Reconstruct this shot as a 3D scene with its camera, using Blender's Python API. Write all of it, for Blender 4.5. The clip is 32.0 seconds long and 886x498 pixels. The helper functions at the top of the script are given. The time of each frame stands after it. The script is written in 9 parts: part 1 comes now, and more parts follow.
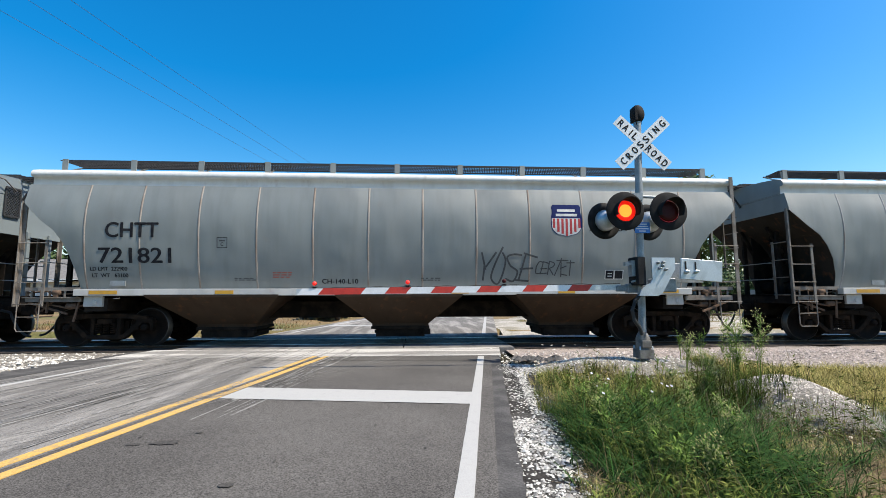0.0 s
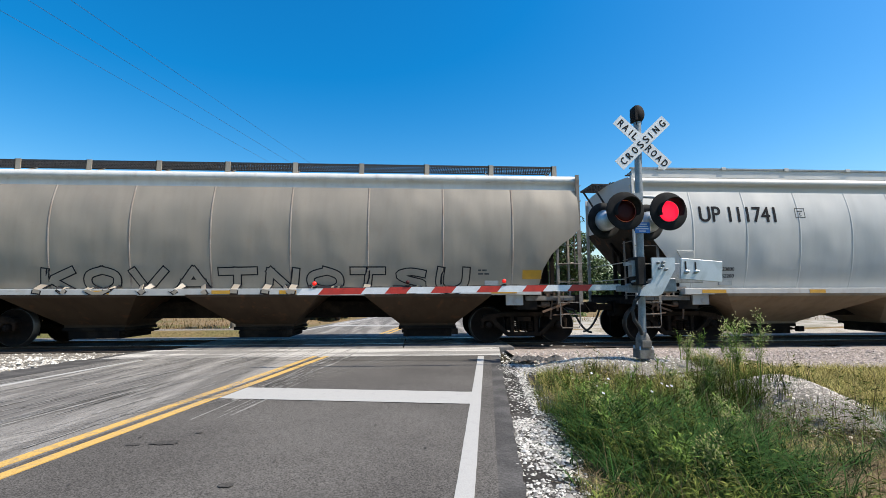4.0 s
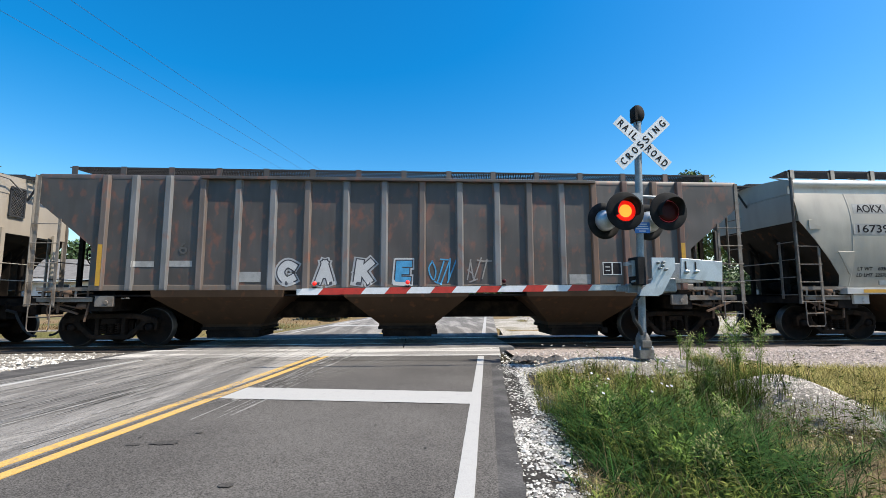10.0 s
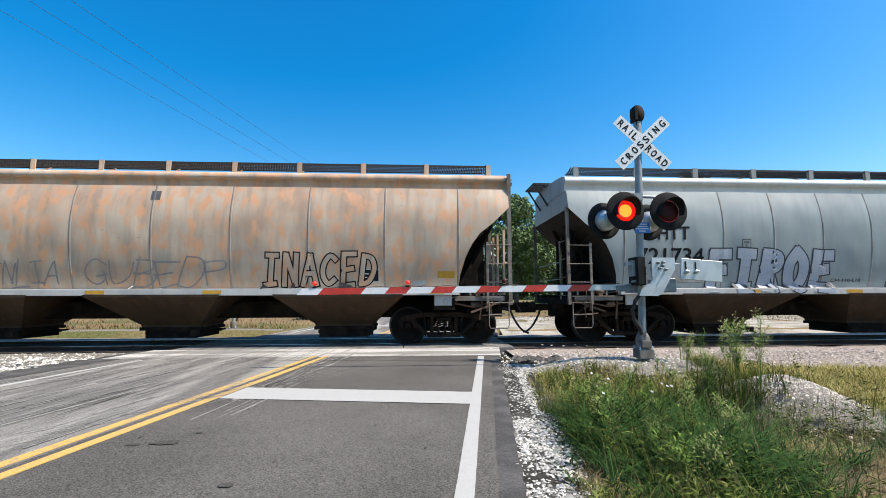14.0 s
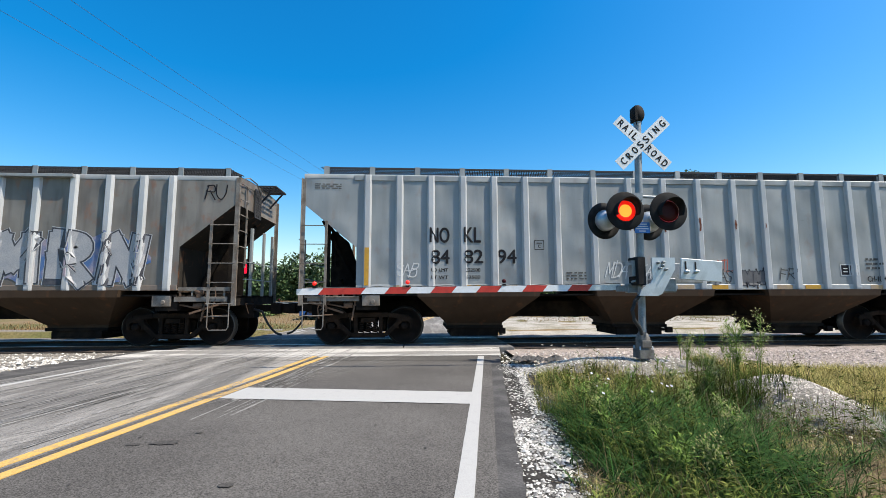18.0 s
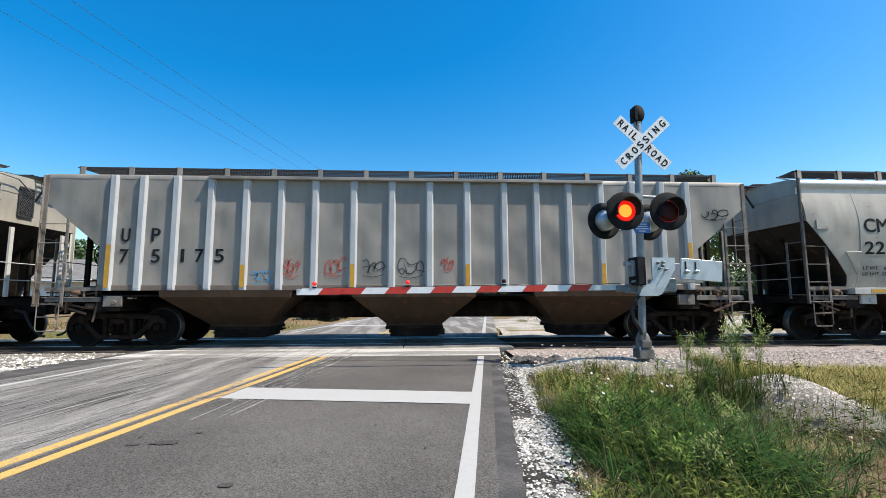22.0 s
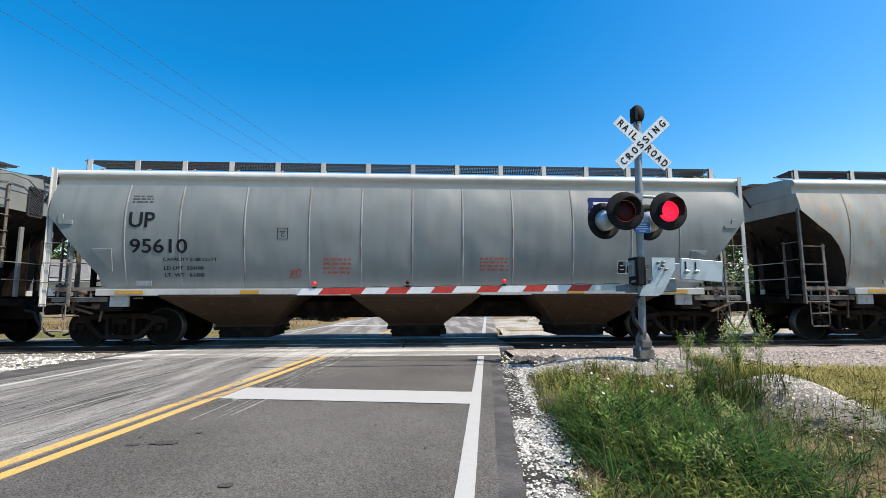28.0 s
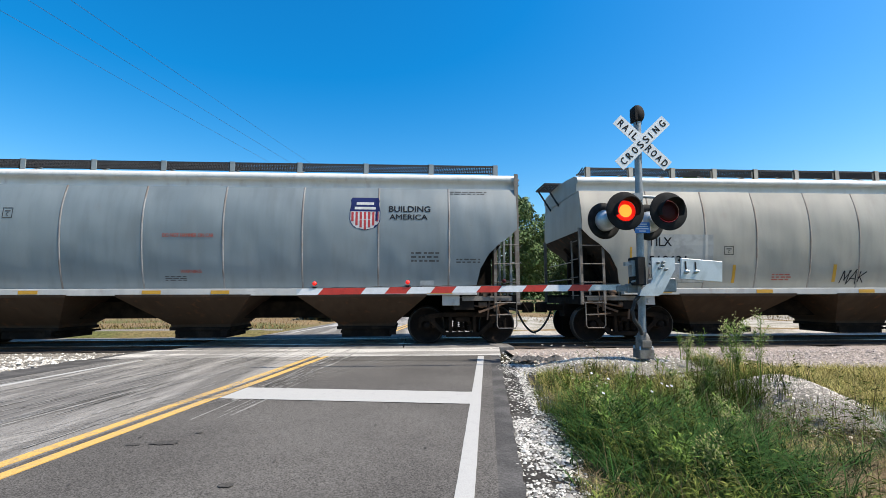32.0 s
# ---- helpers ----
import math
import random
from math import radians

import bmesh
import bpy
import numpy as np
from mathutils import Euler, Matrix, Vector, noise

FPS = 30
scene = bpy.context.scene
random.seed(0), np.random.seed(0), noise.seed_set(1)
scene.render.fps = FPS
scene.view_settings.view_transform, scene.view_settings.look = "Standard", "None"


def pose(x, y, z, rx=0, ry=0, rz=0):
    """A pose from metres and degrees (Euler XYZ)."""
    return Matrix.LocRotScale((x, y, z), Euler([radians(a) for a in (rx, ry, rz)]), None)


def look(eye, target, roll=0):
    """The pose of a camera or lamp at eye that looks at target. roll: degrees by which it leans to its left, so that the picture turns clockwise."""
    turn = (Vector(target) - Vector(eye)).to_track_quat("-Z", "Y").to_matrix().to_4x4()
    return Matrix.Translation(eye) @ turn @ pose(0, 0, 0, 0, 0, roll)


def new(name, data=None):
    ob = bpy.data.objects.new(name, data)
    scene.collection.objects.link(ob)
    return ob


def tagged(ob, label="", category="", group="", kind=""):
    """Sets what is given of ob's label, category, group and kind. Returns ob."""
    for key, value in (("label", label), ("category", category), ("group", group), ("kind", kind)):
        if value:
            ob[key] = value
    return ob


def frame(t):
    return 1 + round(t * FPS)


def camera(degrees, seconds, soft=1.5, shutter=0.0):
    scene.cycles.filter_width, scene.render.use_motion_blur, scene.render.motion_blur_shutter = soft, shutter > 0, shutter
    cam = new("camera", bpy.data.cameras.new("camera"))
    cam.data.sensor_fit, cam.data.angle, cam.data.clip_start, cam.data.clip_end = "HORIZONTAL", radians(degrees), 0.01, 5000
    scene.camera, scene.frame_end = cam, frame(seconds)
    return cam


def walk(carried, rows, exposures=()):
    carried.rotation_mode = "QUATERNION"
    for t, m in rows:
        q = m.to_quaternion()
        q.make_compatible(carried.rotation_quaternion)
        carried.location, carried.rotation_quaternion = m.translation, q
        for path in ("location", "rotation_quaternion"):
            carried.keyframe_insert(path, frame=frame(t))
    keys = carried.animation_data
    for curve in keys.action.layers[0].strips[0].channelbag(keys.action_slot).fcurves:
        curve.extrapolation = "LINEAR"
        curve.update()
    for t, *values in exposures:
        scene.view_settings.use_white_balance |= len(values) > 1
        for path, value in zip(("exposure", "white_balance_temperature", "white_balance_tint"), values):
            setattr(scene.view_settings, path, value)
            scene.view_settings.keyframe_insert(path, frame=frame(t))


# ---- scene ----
# ---- camera: stands still beside the road, low, a little right of square to the track ----
cam = camera(90.0, 32.0, soft=0.58)
EYE = Vector((0.0, 0.0, 1.18))
YAW, PITCH, ROLL = radians(3.36), radians(6.19), -0.15
AIM = EYE + 10 * Vector((math.sin(YAW) * math.cos(PITCH), math.cos(YAW) * math.cos(PITCH), math.sin(PITCH)))
walk(cam, [(0.0, look(EYE, AIM, ROLL)), (32.0, look(EYE, AIM, ROLL))], exposures=[(0.0, 0.55, 6950, 10), (2.2, 0.55, 6950, 10), (2.9, 0.38, 6950, 10), (3.7, 0.40, 6950, 10), (5.5, 0.57, 6950, 10), (32.0, 0.55, 6950, 10)])

# ---- light: a high sun that stands along the track, clear sky ----
SUN_EL, SUN_AZ = radians(56.0), radians(110.5)      # azimuth from +y towards +x
to_sun = Vector((math.sin(SUN_AZ) * math.cos(SUN_EL), math.cos(SUN_AZ) * math.cos(SUN_EL), math.sin(SUN_EL)))
world = bpy.data.worlds.new("sky")
scene.world = world
world.use_nodes = True
wn = world.node_tree.nodes
sky = wn.new("ShaderNodeTexSky")
sky.sky_type, sky.sun_disc = "NISHITA", False
sky.sun_elevation, sky.sun_rotation = SUN_EL, SUN_AZ
sky.air_density, sky.dust_density, sky.ozone_density = 1.15, 1.2, 2.7
wn["Background"].inputs["Strength"].default_value = 0.147
tone = wn.new("ShaderNodeHueSaturation")          # a deep, dry late-summer blue
tone.inputs["Saturation"].default_value = 1.56
world.node_tree.links.new(sky.outputs[0], tone.inputs["Color"])
world.node_tree.links.new(tone.outputs[0], wn["Background"].inputs["Color"])
sun = new("sun", bpy.data.lights.new("sun", "SUN"))
sun.data.energy, sun.data.angle, sun.data.color = 5.0, radians(0.53), (1.0, 0.95, 0.86)
sun.matrix_world = look(to_sun * 50, (0, 0, 0))

# ---- plan ----
TRACK_Y = 12.2                 # centre line of the track
ROAD_SLOPE = 0.160             # the road crosses askew: dx/dy


def road_x(off, y):
    return off + ROAD_SLOPE * y


# ---- materials ----
def mat(name, color, rough=0.7, metal=0.0, var=0.25, scale=6.0, bump=0.15, second=None, amount=0.5, stretch=(1, 1, 1), fine=60.0, spec=0.5, lo=0.45, hi=0.62, rand=0.0, islands=0.0, dist=0.01):
    """Two scales of variation on a base colour, and a second colour in stains."""
    m = bpy.data.materials.new(name)
    m.use_nodes = True
    n, l = m.node_tree.nodes, m.node_tree.links
    b = n["Principled BSDF"]
    b.inputs["Roughness"].default_value, b.inputs["Metallic"].default_value = rough, metal
    b.inputs["Specular IOR Level"].default_value = spec if rough < 0.85 else min(spec, 0.12)
    tc, info = n.new("ShaderNodeTexCoord"), n.new("ShaderNodeObjectInfo")
    shift = n.new("ShaderNodeVectorMath")
    shift.operation = "SCALE"
    shift.inputs[0].default_value = (37.0, 23.0, 51.0)
    l.new(info.outputs["Random"], shift.inputs["Scale"])
    add = n.new("ShaderNodeVectorMath")
    l.new(tc.outputs["Object"], add.inputs[0])
    l.new(shift.outputs[0], add.inputs[1])
    mp = n.new("ShaderNodeMapping")
    mp.inputs["Scale"].default_value = stretch
    l.new(add.outputs[0], mp.inputs["Vector"])

    def noise_tex(sc, det, src):
        t = n.new("ShaderNodeTexNoise")
        t.inputs["Scale"].default_value, t.inputs["Detail"].default_value = sc, det
        l.new(src, t.inputs["Vector"])
        return t
    big, small = noise_tex(scale, 5.0, mp.outputs[0]), noise_tex(fine, 3.0, add.outputs[0])
    ramp = n.new("ShaderNodeMapRange")
    ramp.inputs["From Min"].default_value, ramp.inputs["From Max"].default_value = lo, hi
    ramp.inputs["To Max"].default_value = amount
    l.new(big.outputs["Fac"], ramp.inputs["Value"])
    mix = n.new("ShaderNodeMix")
    mix.data_type = "RGBA"
    mix.inputs["A"].default_value = (*color, 1)
    mix.inputs["B"].default_value = (*(second or [c * 0.6 for c in color]), 1)
    l.new(ramp.outputs[0], mix.inputs["Factor"])
    hsv = n.new("ShaderNodeHueSaturation")
    val = n.new("ShaderNodeMapRange")
    val.inputs["From Min"].default_value, val.inputs["From Max"].default_value = 0.25, 0.75
    val.inputs["To Min"].default_value, val.inputs["To Max"].default_value = 1 - var, 1 + var
    l.new(small.outputs["Fac"], val.inputs["Value"])
    out = val.outputs[0]
    for amt, node, sock in ((rand, info, "Random"), (islands, n.new("ShaderNodeNewGeometry"), "Random Per Island")):
        if amt:
            r = n.new("ShaderNodeMapRange")
            r.inputs["To Min"].default_value, r.inputs["To Max"].default_value = 1 - amt, 1 + amt
            l.new(node.outputs[sock], r.inputs["Value"])
            mul = n.new("ShaderNodeMath")
            mul.operation = "MULTIPLY"
            l.new(out, mul.inputs[0])
            l.new(r.outputs[0], mul.inputs[1])
            out = mul.outputs[0]
    l.new(out, hsv.inputs["Value"])
    l.new(mix.outputs["Result"], hsv.inputs["Color"])
    l.new(hsv.outputs[0], b.inputs["Base Color"])
    if bump:
        bp = n.new("ShaderNodeBump")
        bp.inputs["Strength"].default_value, bp.inputs["Distance"].default_value = bump, dist
        l.new(small.outputs["Fac"], bp.inputs["Height"])
        l.new(bp.outputs[0], b.inputs["Normal"])
    return m


def car_paint(name, color, dirt, rust=0.2, rust_col=(0.22, 0.08, 0.03), rough=0.58, patch=0.25, streak=0.3, scrape=0.3, dent=0.08):
    """Weathered freight-car paint: broad fading, upright run-down streaks, specks of rust, soft dents."""
    m = bpy.data.materials.new(name)
    m.use_nodes = True
    n, l = m.node_tree.nodes, m.node_tree.links
    b = n["Principled BSDF"]
    b.inputs["Roughness"].default_value = rough
    b.inputs["Specular IOR Level"].default_value, b.inputs["Diffuse Roughness"].default_value = 0.9 if rough < 0.6 else 0.2, 0.2
    tc, info = n.new("ShaderNodeTexCoord"), n.new("ShaderNodeObjectInfo")
    shift = n.new("ShaderNodeVectorMath")
    shift.operation = "SCALE"
    shift.inputs[0].default_value = (37.0, 11.0, 51.0)
    l.new(info.outputs["Random"], shift.inputs["Scale"])
    add = n.new("ShaderNodeVectorMath")
    l.new(tc.outputs["Object"], add.inputs[0])
    l.new(shift.outputs[0], add.inputs[1])

    def tex(sc, stretch, lo, hi, top, detail=4.0):
        mp = n.new("ShaderNodeMapping")
        mp.inputs["Scale"].default_value = stretch
        l.new(add.outputs[0], mp.inputs["Vector"])
        t = n.new("ShaderNodeTexNoise")
        t.inputs["Scale"].default_value, t.inputs["Detail"].default_value = sc, detail
        l.new(mp.outputs[0], t.inputs["Vector"])
        r = n.new("ShaderNodeMapRange")
        r.inputs["From Min"].default_value, r.inputs["From Max"].default_value, r.inputs["To Max"].default_value = lo, hi, top
        l.new(t.outputs["Fac"], r.inputs["Value"])
        return r.outputs[0], t

    def over(src, fac, col):
        mx = n.new("ShaderNodeMix")
        mx.data_type = "RGBA"
        l.new(src, mx.inputs["A"])
        mx.inputs["B"].default_value = (*col, 1)
        l.new(fac, mx.inputs["Factor"])
        return mx.outputs["Result"]
    base = n.new("ShaderNodeRGB")
    base.outputs[0].default_value = (*color, 1)
    f1, _ = tex(0.9, (1, 1, 1), 0.4, 0.7, patch)
    f2, _ = tex(3.2, (1.6, 1, 0.22), 0.45, 0.75, streak)
    f3, _ = tex(5.0, (1, 1, 0.6), 0.62 - 0.2 * rust, 0.78 - 0.2 * rust, min(1.0, rust * 2.2), 8.0)
    f4, speck = tex(70.0, (1, 1, 1), 0.3, 0.7, 0.10)
    c = over(base.outputs[0], f1, dirt)
    c = over(c, f2, [0.75 * d for d in dirt])
    c = over(c, f3, rust_col)
    c = over(c, f4, (0.05, 0.045, 0.04))
    f6, _ = tex(3.0, (1.2, 1, 11), 0.69, 0.73, scrape, 5.0)
    c = over(c, f6, (0.09, 0.08, 0.07))
    l.new(c, b.inputs["Base Color"])
    f5, dents = tex(1.1, (1, 1, 0.7), 0.0, 1.0, 1.0, 1.0)
    bp = n.new("ShaderNodeBump")
    bp.inputs["Strength"].default_value, bp.inputs["Distance"].default_value = 1.0, dent
    l.new(f5, bp.inputs["Height"])
    bp2 = n.new("ShaderNodeBump")
    bp2.inputs["Strength"].default_value, bp2.inputs["Distance"].default_value = 0.12, 0.004
    l.new(speck.outputs["Fac"], bp2.inputs["Height"])
    l.new(bp.outputs[0], bp2.inputs["Normal"])
    l.new(bp2.outputs[0], b.inputs["Normal"])
    return m


def glow(name, color, strength):
    m = bpy.data.materials.new(name)
    m.use_nodes = True
    b = m.node_tree.nodes["Principled BSDF"]
    b.inputs["Base Color"].default_value = (*[min(1, c) for c in color], 1)
    b.inputs["Emission Color"].default_value, b.inputs["Emission Strength"].default_value = (*color, 1), strength
    return m


M = {
    "asphalt": mat("asphalt", (0.076, 0.071, 0.066), 0.9, var=0.9, scale=0.7, fine=110, bump=0.2, second=(0.112, 0.105, 0.097), amount=0.9, lo=0.4, hi=0.7),
    "asphalt_old": mat("worn_asphalt", (0.135, 0.128, 0.12), 0.92, var=0.5, scale=0.9, fine=100, bump=0.7, second=(0.29, 0.276, 0.255), amount=0.85, stretch=(3.0, 0.35, 1)),
    "apron": mat("worn_white_dusted_apron", (0.22, 0.212, 0.20), 0.92, var=0.4, scale=0.8, fine=80, bump=0.5, second=(0.45, 0.435, 0.41), amount=0.95, stretch=(0.5, 2.6, 1), lo=0.42, hi=0.58),
    "asphalt_edge": mat("dark_asphalt_edge", (0.06, 0.058, 0.057), 0.95, var=0.4, scale=3, fine=70, bump=0.7, second=(0.13, 0.125, 0.12)),
    "line_white": mat("white_road_paint", (0.35, 0.345, 0.33), 0.75, var=0.12, scale=14, fine=90, second=(0.27, 0.27, 0.262), amount=0.45, lo=0.55, hi=0.75),
    "line_yellow": mat("yellow_road_paint", (0.50, 0.31, 0.085), 0.8, var=0.25, scale=14, fine=90, second=(0.24, 0.20, 0.14), amount=0.75, lo=0.52, hi=0.75),
    "gravel": mat("pale_gravel", (0.19, 0.175, 0.155), 0.95, var=0.5, scale=5, fine=40, bump=1.0, second=(0.22, 0.2, 0.18), dist=0.03),
    "stones": mat("crushed_white_limestone", (0.46, 0.445, 0.41), 0.9, var=0.25, scale=20, bump=0.3, islands=0.65, second=(0.24, 0.225, 0.205)),
    "heap_stones": mat("beige_crushed_stone", (0.47, 0.43, 0.38), 0.9, var=0.25, scale=20, bump=0.3, islands=0.5, second=(0.30, 0.265, 0.22)),
    "ballast": mat("pink_grey_ballast", (0.33, 0.285, 0.255), 0.95, var=0.5, scale=6, fine=35, bump=1.0, second=(0.2, 0.165, 0.15), dist=0.04),
    "ballast_stones": mat("broken_ballast_stone", (0.40, 0.345, 0.315), 0.9, var=0.2, scale=20, bump=0.3, islands=0.45),
    "soil": mat("grassy_soil", (0.035, 0.032, 0.02), 0.95, var=0.5, scale=0.9, fine=30, bump=0.8, second=(0.10, 0.08, 0.05), dist=0.04),
    "field": mat("dry_field", (0.19, 0.135, 0.075), 0.95, var=0.4, scale=0.25, fine=14, bump=0.8, second=(0.09, 0.10, 0.035), amount=0.9, dist=0.05),
    "meadow": mat("grass_covered_ground", (0.05, 0.072, 0.022), 0.95, var=0.5, scale=0.4, fine=12, bump=0.8, second=(0.09, 0.085, 0.04), dist=0.05),
    "oily_ballast": mat("shade_dark_ballast", (0.055, 0.046, 0.04), 0.95, var=0.6, scale=4, fine=35, bump=1.0, second=(0.095, 0.08, 0.07), dist=0.03),
    "rail": mat("rusty_rail_steel", (0.075, 0.05, 0.036), 0.9, 0.0, scale=3, second=(0.045, 0.03, 0.022)),
    "rail_top": mat("polished_rail_head", (0.55, 0.54, 0.52), 0.3, 1.0, var=0.1),
    "tie": mat("creosoted_tie", (0.075, 0.055, 0.04), 0.95, var=0.4, scale=4, stretch=(1, 8, 1), bump=0.6, rand=0.3),
    "crossing": mat("crossing_concrete", (0.17, 0.165, 0.157), 0.9, var=0.25, scale=1.5, second=(0.095, 0.092, 0.09), amount=0.8, stretch=(2.5, 0.5, 1)),
    "galv": mat("galvanised_steel", (0.50, 0.54, 0.57), 0.45, 0.55, var=0.15, scale=5, second=(0.33, 0.36, 0.38), bump=0.08),
    "galv_dark": mat("weathered_galvanised_pole", (0.27, 0.29, 0.30), 0.55, 0.4, var=0.2, scale=6, second=(0.16, 0.17, 0.175)),
    "cast_base": mat("weathered_cast_iron", (0.15, 0.147, 0.138), 0.8, 0.1, var=0.25, scale=9, second=(0.085, 0.075, 0.062), amount=0.7, bump=0.2),
    "black": mat("black_painted_metal", (0.010, 0.010, 0.011), 0.8, spec=0.2, var=0.3, scale=5, second=(0.03, 0.03, 0.03), bump=0.06),
    "rubber": mat("black_rubber", (0.02, 0.02, 0.02), 0.7, var=0.2),
    "sign_white": mat("white_sign_sheeting", (0.72, 0.73, 0.74), 0.5, var=0.06, scale=6, second=(0.55, 0.55, 0.54), amount=0.4, bump=0.03),
    "red_sheet": mat("red_reflective_sheeting", (0.50, 0.035, 0.022), 0.5, var=0.12, scale=9, second=(0.34, 0.03, 0.02), bump=0.03),
    "ink": mat("black_lettering", (0.014, 0.014, 0.017), 0.85, var=0.3, scale=9, second=(0.04, 0.04, 0.042), amount=0.4, bump=0.0),
    "ink_grey": mat("faded_grey_lettering", (0.085, 0.085, 0.085), 0.85, var=0.3, scale=9, bump=0.0),
    "ink_red": mat("faded_red_lettering", (0.42, 0.09, 0.06), 0.7, var=0.2, scale=9, bump=0.0),
    "blue_plate": mat("blue_notice_plate", (0.03, 0.17, 0.50), 0.5, var=0.1, bump=0.02),
    "navy": mat("navy_emblem_paint", (0.014, 0.024, 0.10), 0.85, var=0.15, bump=0.0),
    "emblem_white": mat("white_emblem_paint", (0.544, 0.544, 0.536), 0.6, var=0.1, bump=0.0),
    "emblem_red": mat("red_emblem_paint", (0.40, 0.03, 0.035), 0.6, var=0.15, bump=0.0),
    "yellow_tape": mat("amber_reflective_tape", (0.496, 0.264, 0.024), 0.5, var=0.12, scale=9, second=(0.36, 0.2, 0.04), bump=0.02),
    # grimy truck, wheel and underframe steel, coloured blacker for the shade beneath the cars
    "truck": mat("grimy_cast_steel_shaded", (0.012, 0.009, 0.007), 0.9, spec=0.1, var=0.4, scale=4, second=(0.034, 0.021, 0.014), amount=0.7, bump=0.4),
    "wheel": mat("brown_wheel_steel_shaded", (0.011, 0.009, 0.008), 0.88, 0.0, spec=0.1, var=0.3, scale=5, second=(0.026, 0.017, 0.013)),
    "tread": mat("worn_wheel_tread", (0.09, 0.085, 0.08), 0.45, 0.7, var=0.1),
    "underframe": mat("dusty_underframe_shaded", (0.011, 0.009, 0.008), 0.9, spec=0.1, var=0.35, scale=3, second=(0.032, 0.024, 0.018), amount=0.7),
    "grating": mat("dull_steel_grating", (0.022, 0.024, 0.028), 0.8, 0.0, var=0.2),
    "wire": mat("weathered_cable", (0.05, 0.055, 0.06), 0.7, var=0.1),
    "glass": mat("dark_window_glass", (0.02, 0.025, 0.03), 0.08, var=0.1, bump=0.0, spec=0.9),
    "white_building": mat("white_siding", (0.70, 0.70, 0.68), 0.7, var=0.08, scale=2),
    "roof_grey": mat("grey_shingles", (0.17, 0.165, 0.16), 0.9, var=0.3, scale=3),
    "wood": mat("weathered_pole_wood", (0.17, 0.125, 0.09), 0.9, var=0.3, scale=4, stretch=(6, 6, 0.5)),
    "bark": mat("grey_brown_bark", (0.12, 0.095, 0.07), 0.95, var=0.35, scale=6, stretch=(3, 3, 0.6), bump=0.7, dist=0.03),
    "leaf": mat("summer_leaves", (0.055, 0.10, 0.022), 0.75, var=0.3, scale=0.35, second=(0.085, 0.135, 0.03), islands=0.4, bump=0.0),
    "leaf_dark": mat("dark_summer_leaves", (0.035, 0.07, 0.018), 0.75, var=0.3, scale=0.35, second=(0.06, 0.10, 0.025), islands=0.4, bump=0.0),
    "grass": mat("green_grass_blades", (0.066, 0.092, 0.016), 0.88, spec=0.08, var=0.2, scale=1.2, second=(0.23, 0.195, 0.065), amount=0.8, islands=0.8, lo=0.50, hi=0.66, bump=0.0),
    "grass_dry": mat("dry_grass_blades", (0.36, 0.28, 0.13), 0.9, spec=0.1, var=0.2, scale=0.7, second=(0.19, 0.19, 0.06), amount=0.8, islands=0.4, bump=0.0),
    "grass_short": mat("short_green_blades", (0.105, 0.14, 0.026), 0.8, spec=0.15, var=0.2, scale=0.9, second=(0.21, 0.165, 0.06), amount=0.8, islands=0.6, bump=0.0),
    "thatch": mat("dead_grass_thatch", (0.25, 0.185, 0.11), 0.9, spec=0.1, var=0.3, scale=1.5, second=(0.10, 0.07, 0.045), islands=0.5, bump=0.0),
    "grass_broad": mat("dark_broad_grass_blades", (0.026, 0.066, 0.015), 0.88, spec=0.1, var=0.2, scale=0.9, second=(0.055, 0.105, 0.026), amount=0.75, islands=0.7, bump=0.0),
    "grass_seed": mat("brown_seed_stalks", (0.16, 0.115, 0.07), 0.9, spec=0.1, var=0.2, scale=0.9, islands=0.5, bump=0.0),
    "grass_straw": mat("straw_yellow_blades", (0.38, 0.32, 0.12), 0.9, spec=0.1, var=0.2, scale=0.7, second=(0.27, 0.245, 0.075), amount=0.7, islands=0.4, bump=0.0),
    "weed_leafy": mat("bright_weed_leaves", (0.065, 0.098, 0.017), 0.85, spec=0.1, var=0.2, scale=1.2, second=(0.12, 0.125, 0.035), amount=0.8, islands=0.7, bump=0.0),
    "grass_field": mat("brown_field_grass", (0.21, 0.14, 0.075), 0.9, spec=0.1, var=0.2, scale=0.3, second=(0.11, 0.095, 0.035), amount=0.9, islands=0.4, bump=0.0),
    "weed": mat("weed_leaves", (0.10, 0.165, 0.028), 0.8, spec=0.15, var=0.2, scale=1.0, second=(0.2, 0.28, 0.07), islands=0.4, bump=0.0),
    "weed_flower": mat("pale_weed_heads", (0.17, 0.18, 0.055), 0.8, var=0.2, islands=0.4, bump=0.0),
    "petal": mat("pale_petals", (0.72, 0.72, 0.78), 0.7, var=0.1, bump=0.0),
}


# ---- mesh helpers ----
def add_box(bm, x0, x1, y0, y1, z0, z1):
    vs = [bm.verts.new((x, y, z)) for z in (z0, z1) for x, y in ((x0, y0), (x1, y0), (x1, y1), (x0, y1))]
    for q in ((3, 2, 1, 0), (4, 5, 6, 7), (0, 1, 5, 4), (1, 2, 6, 5), (2, 3, 7, 6), (3, 0, 4, 7)):
        bm.faces.new([vs[i] for i in q])
    return vs


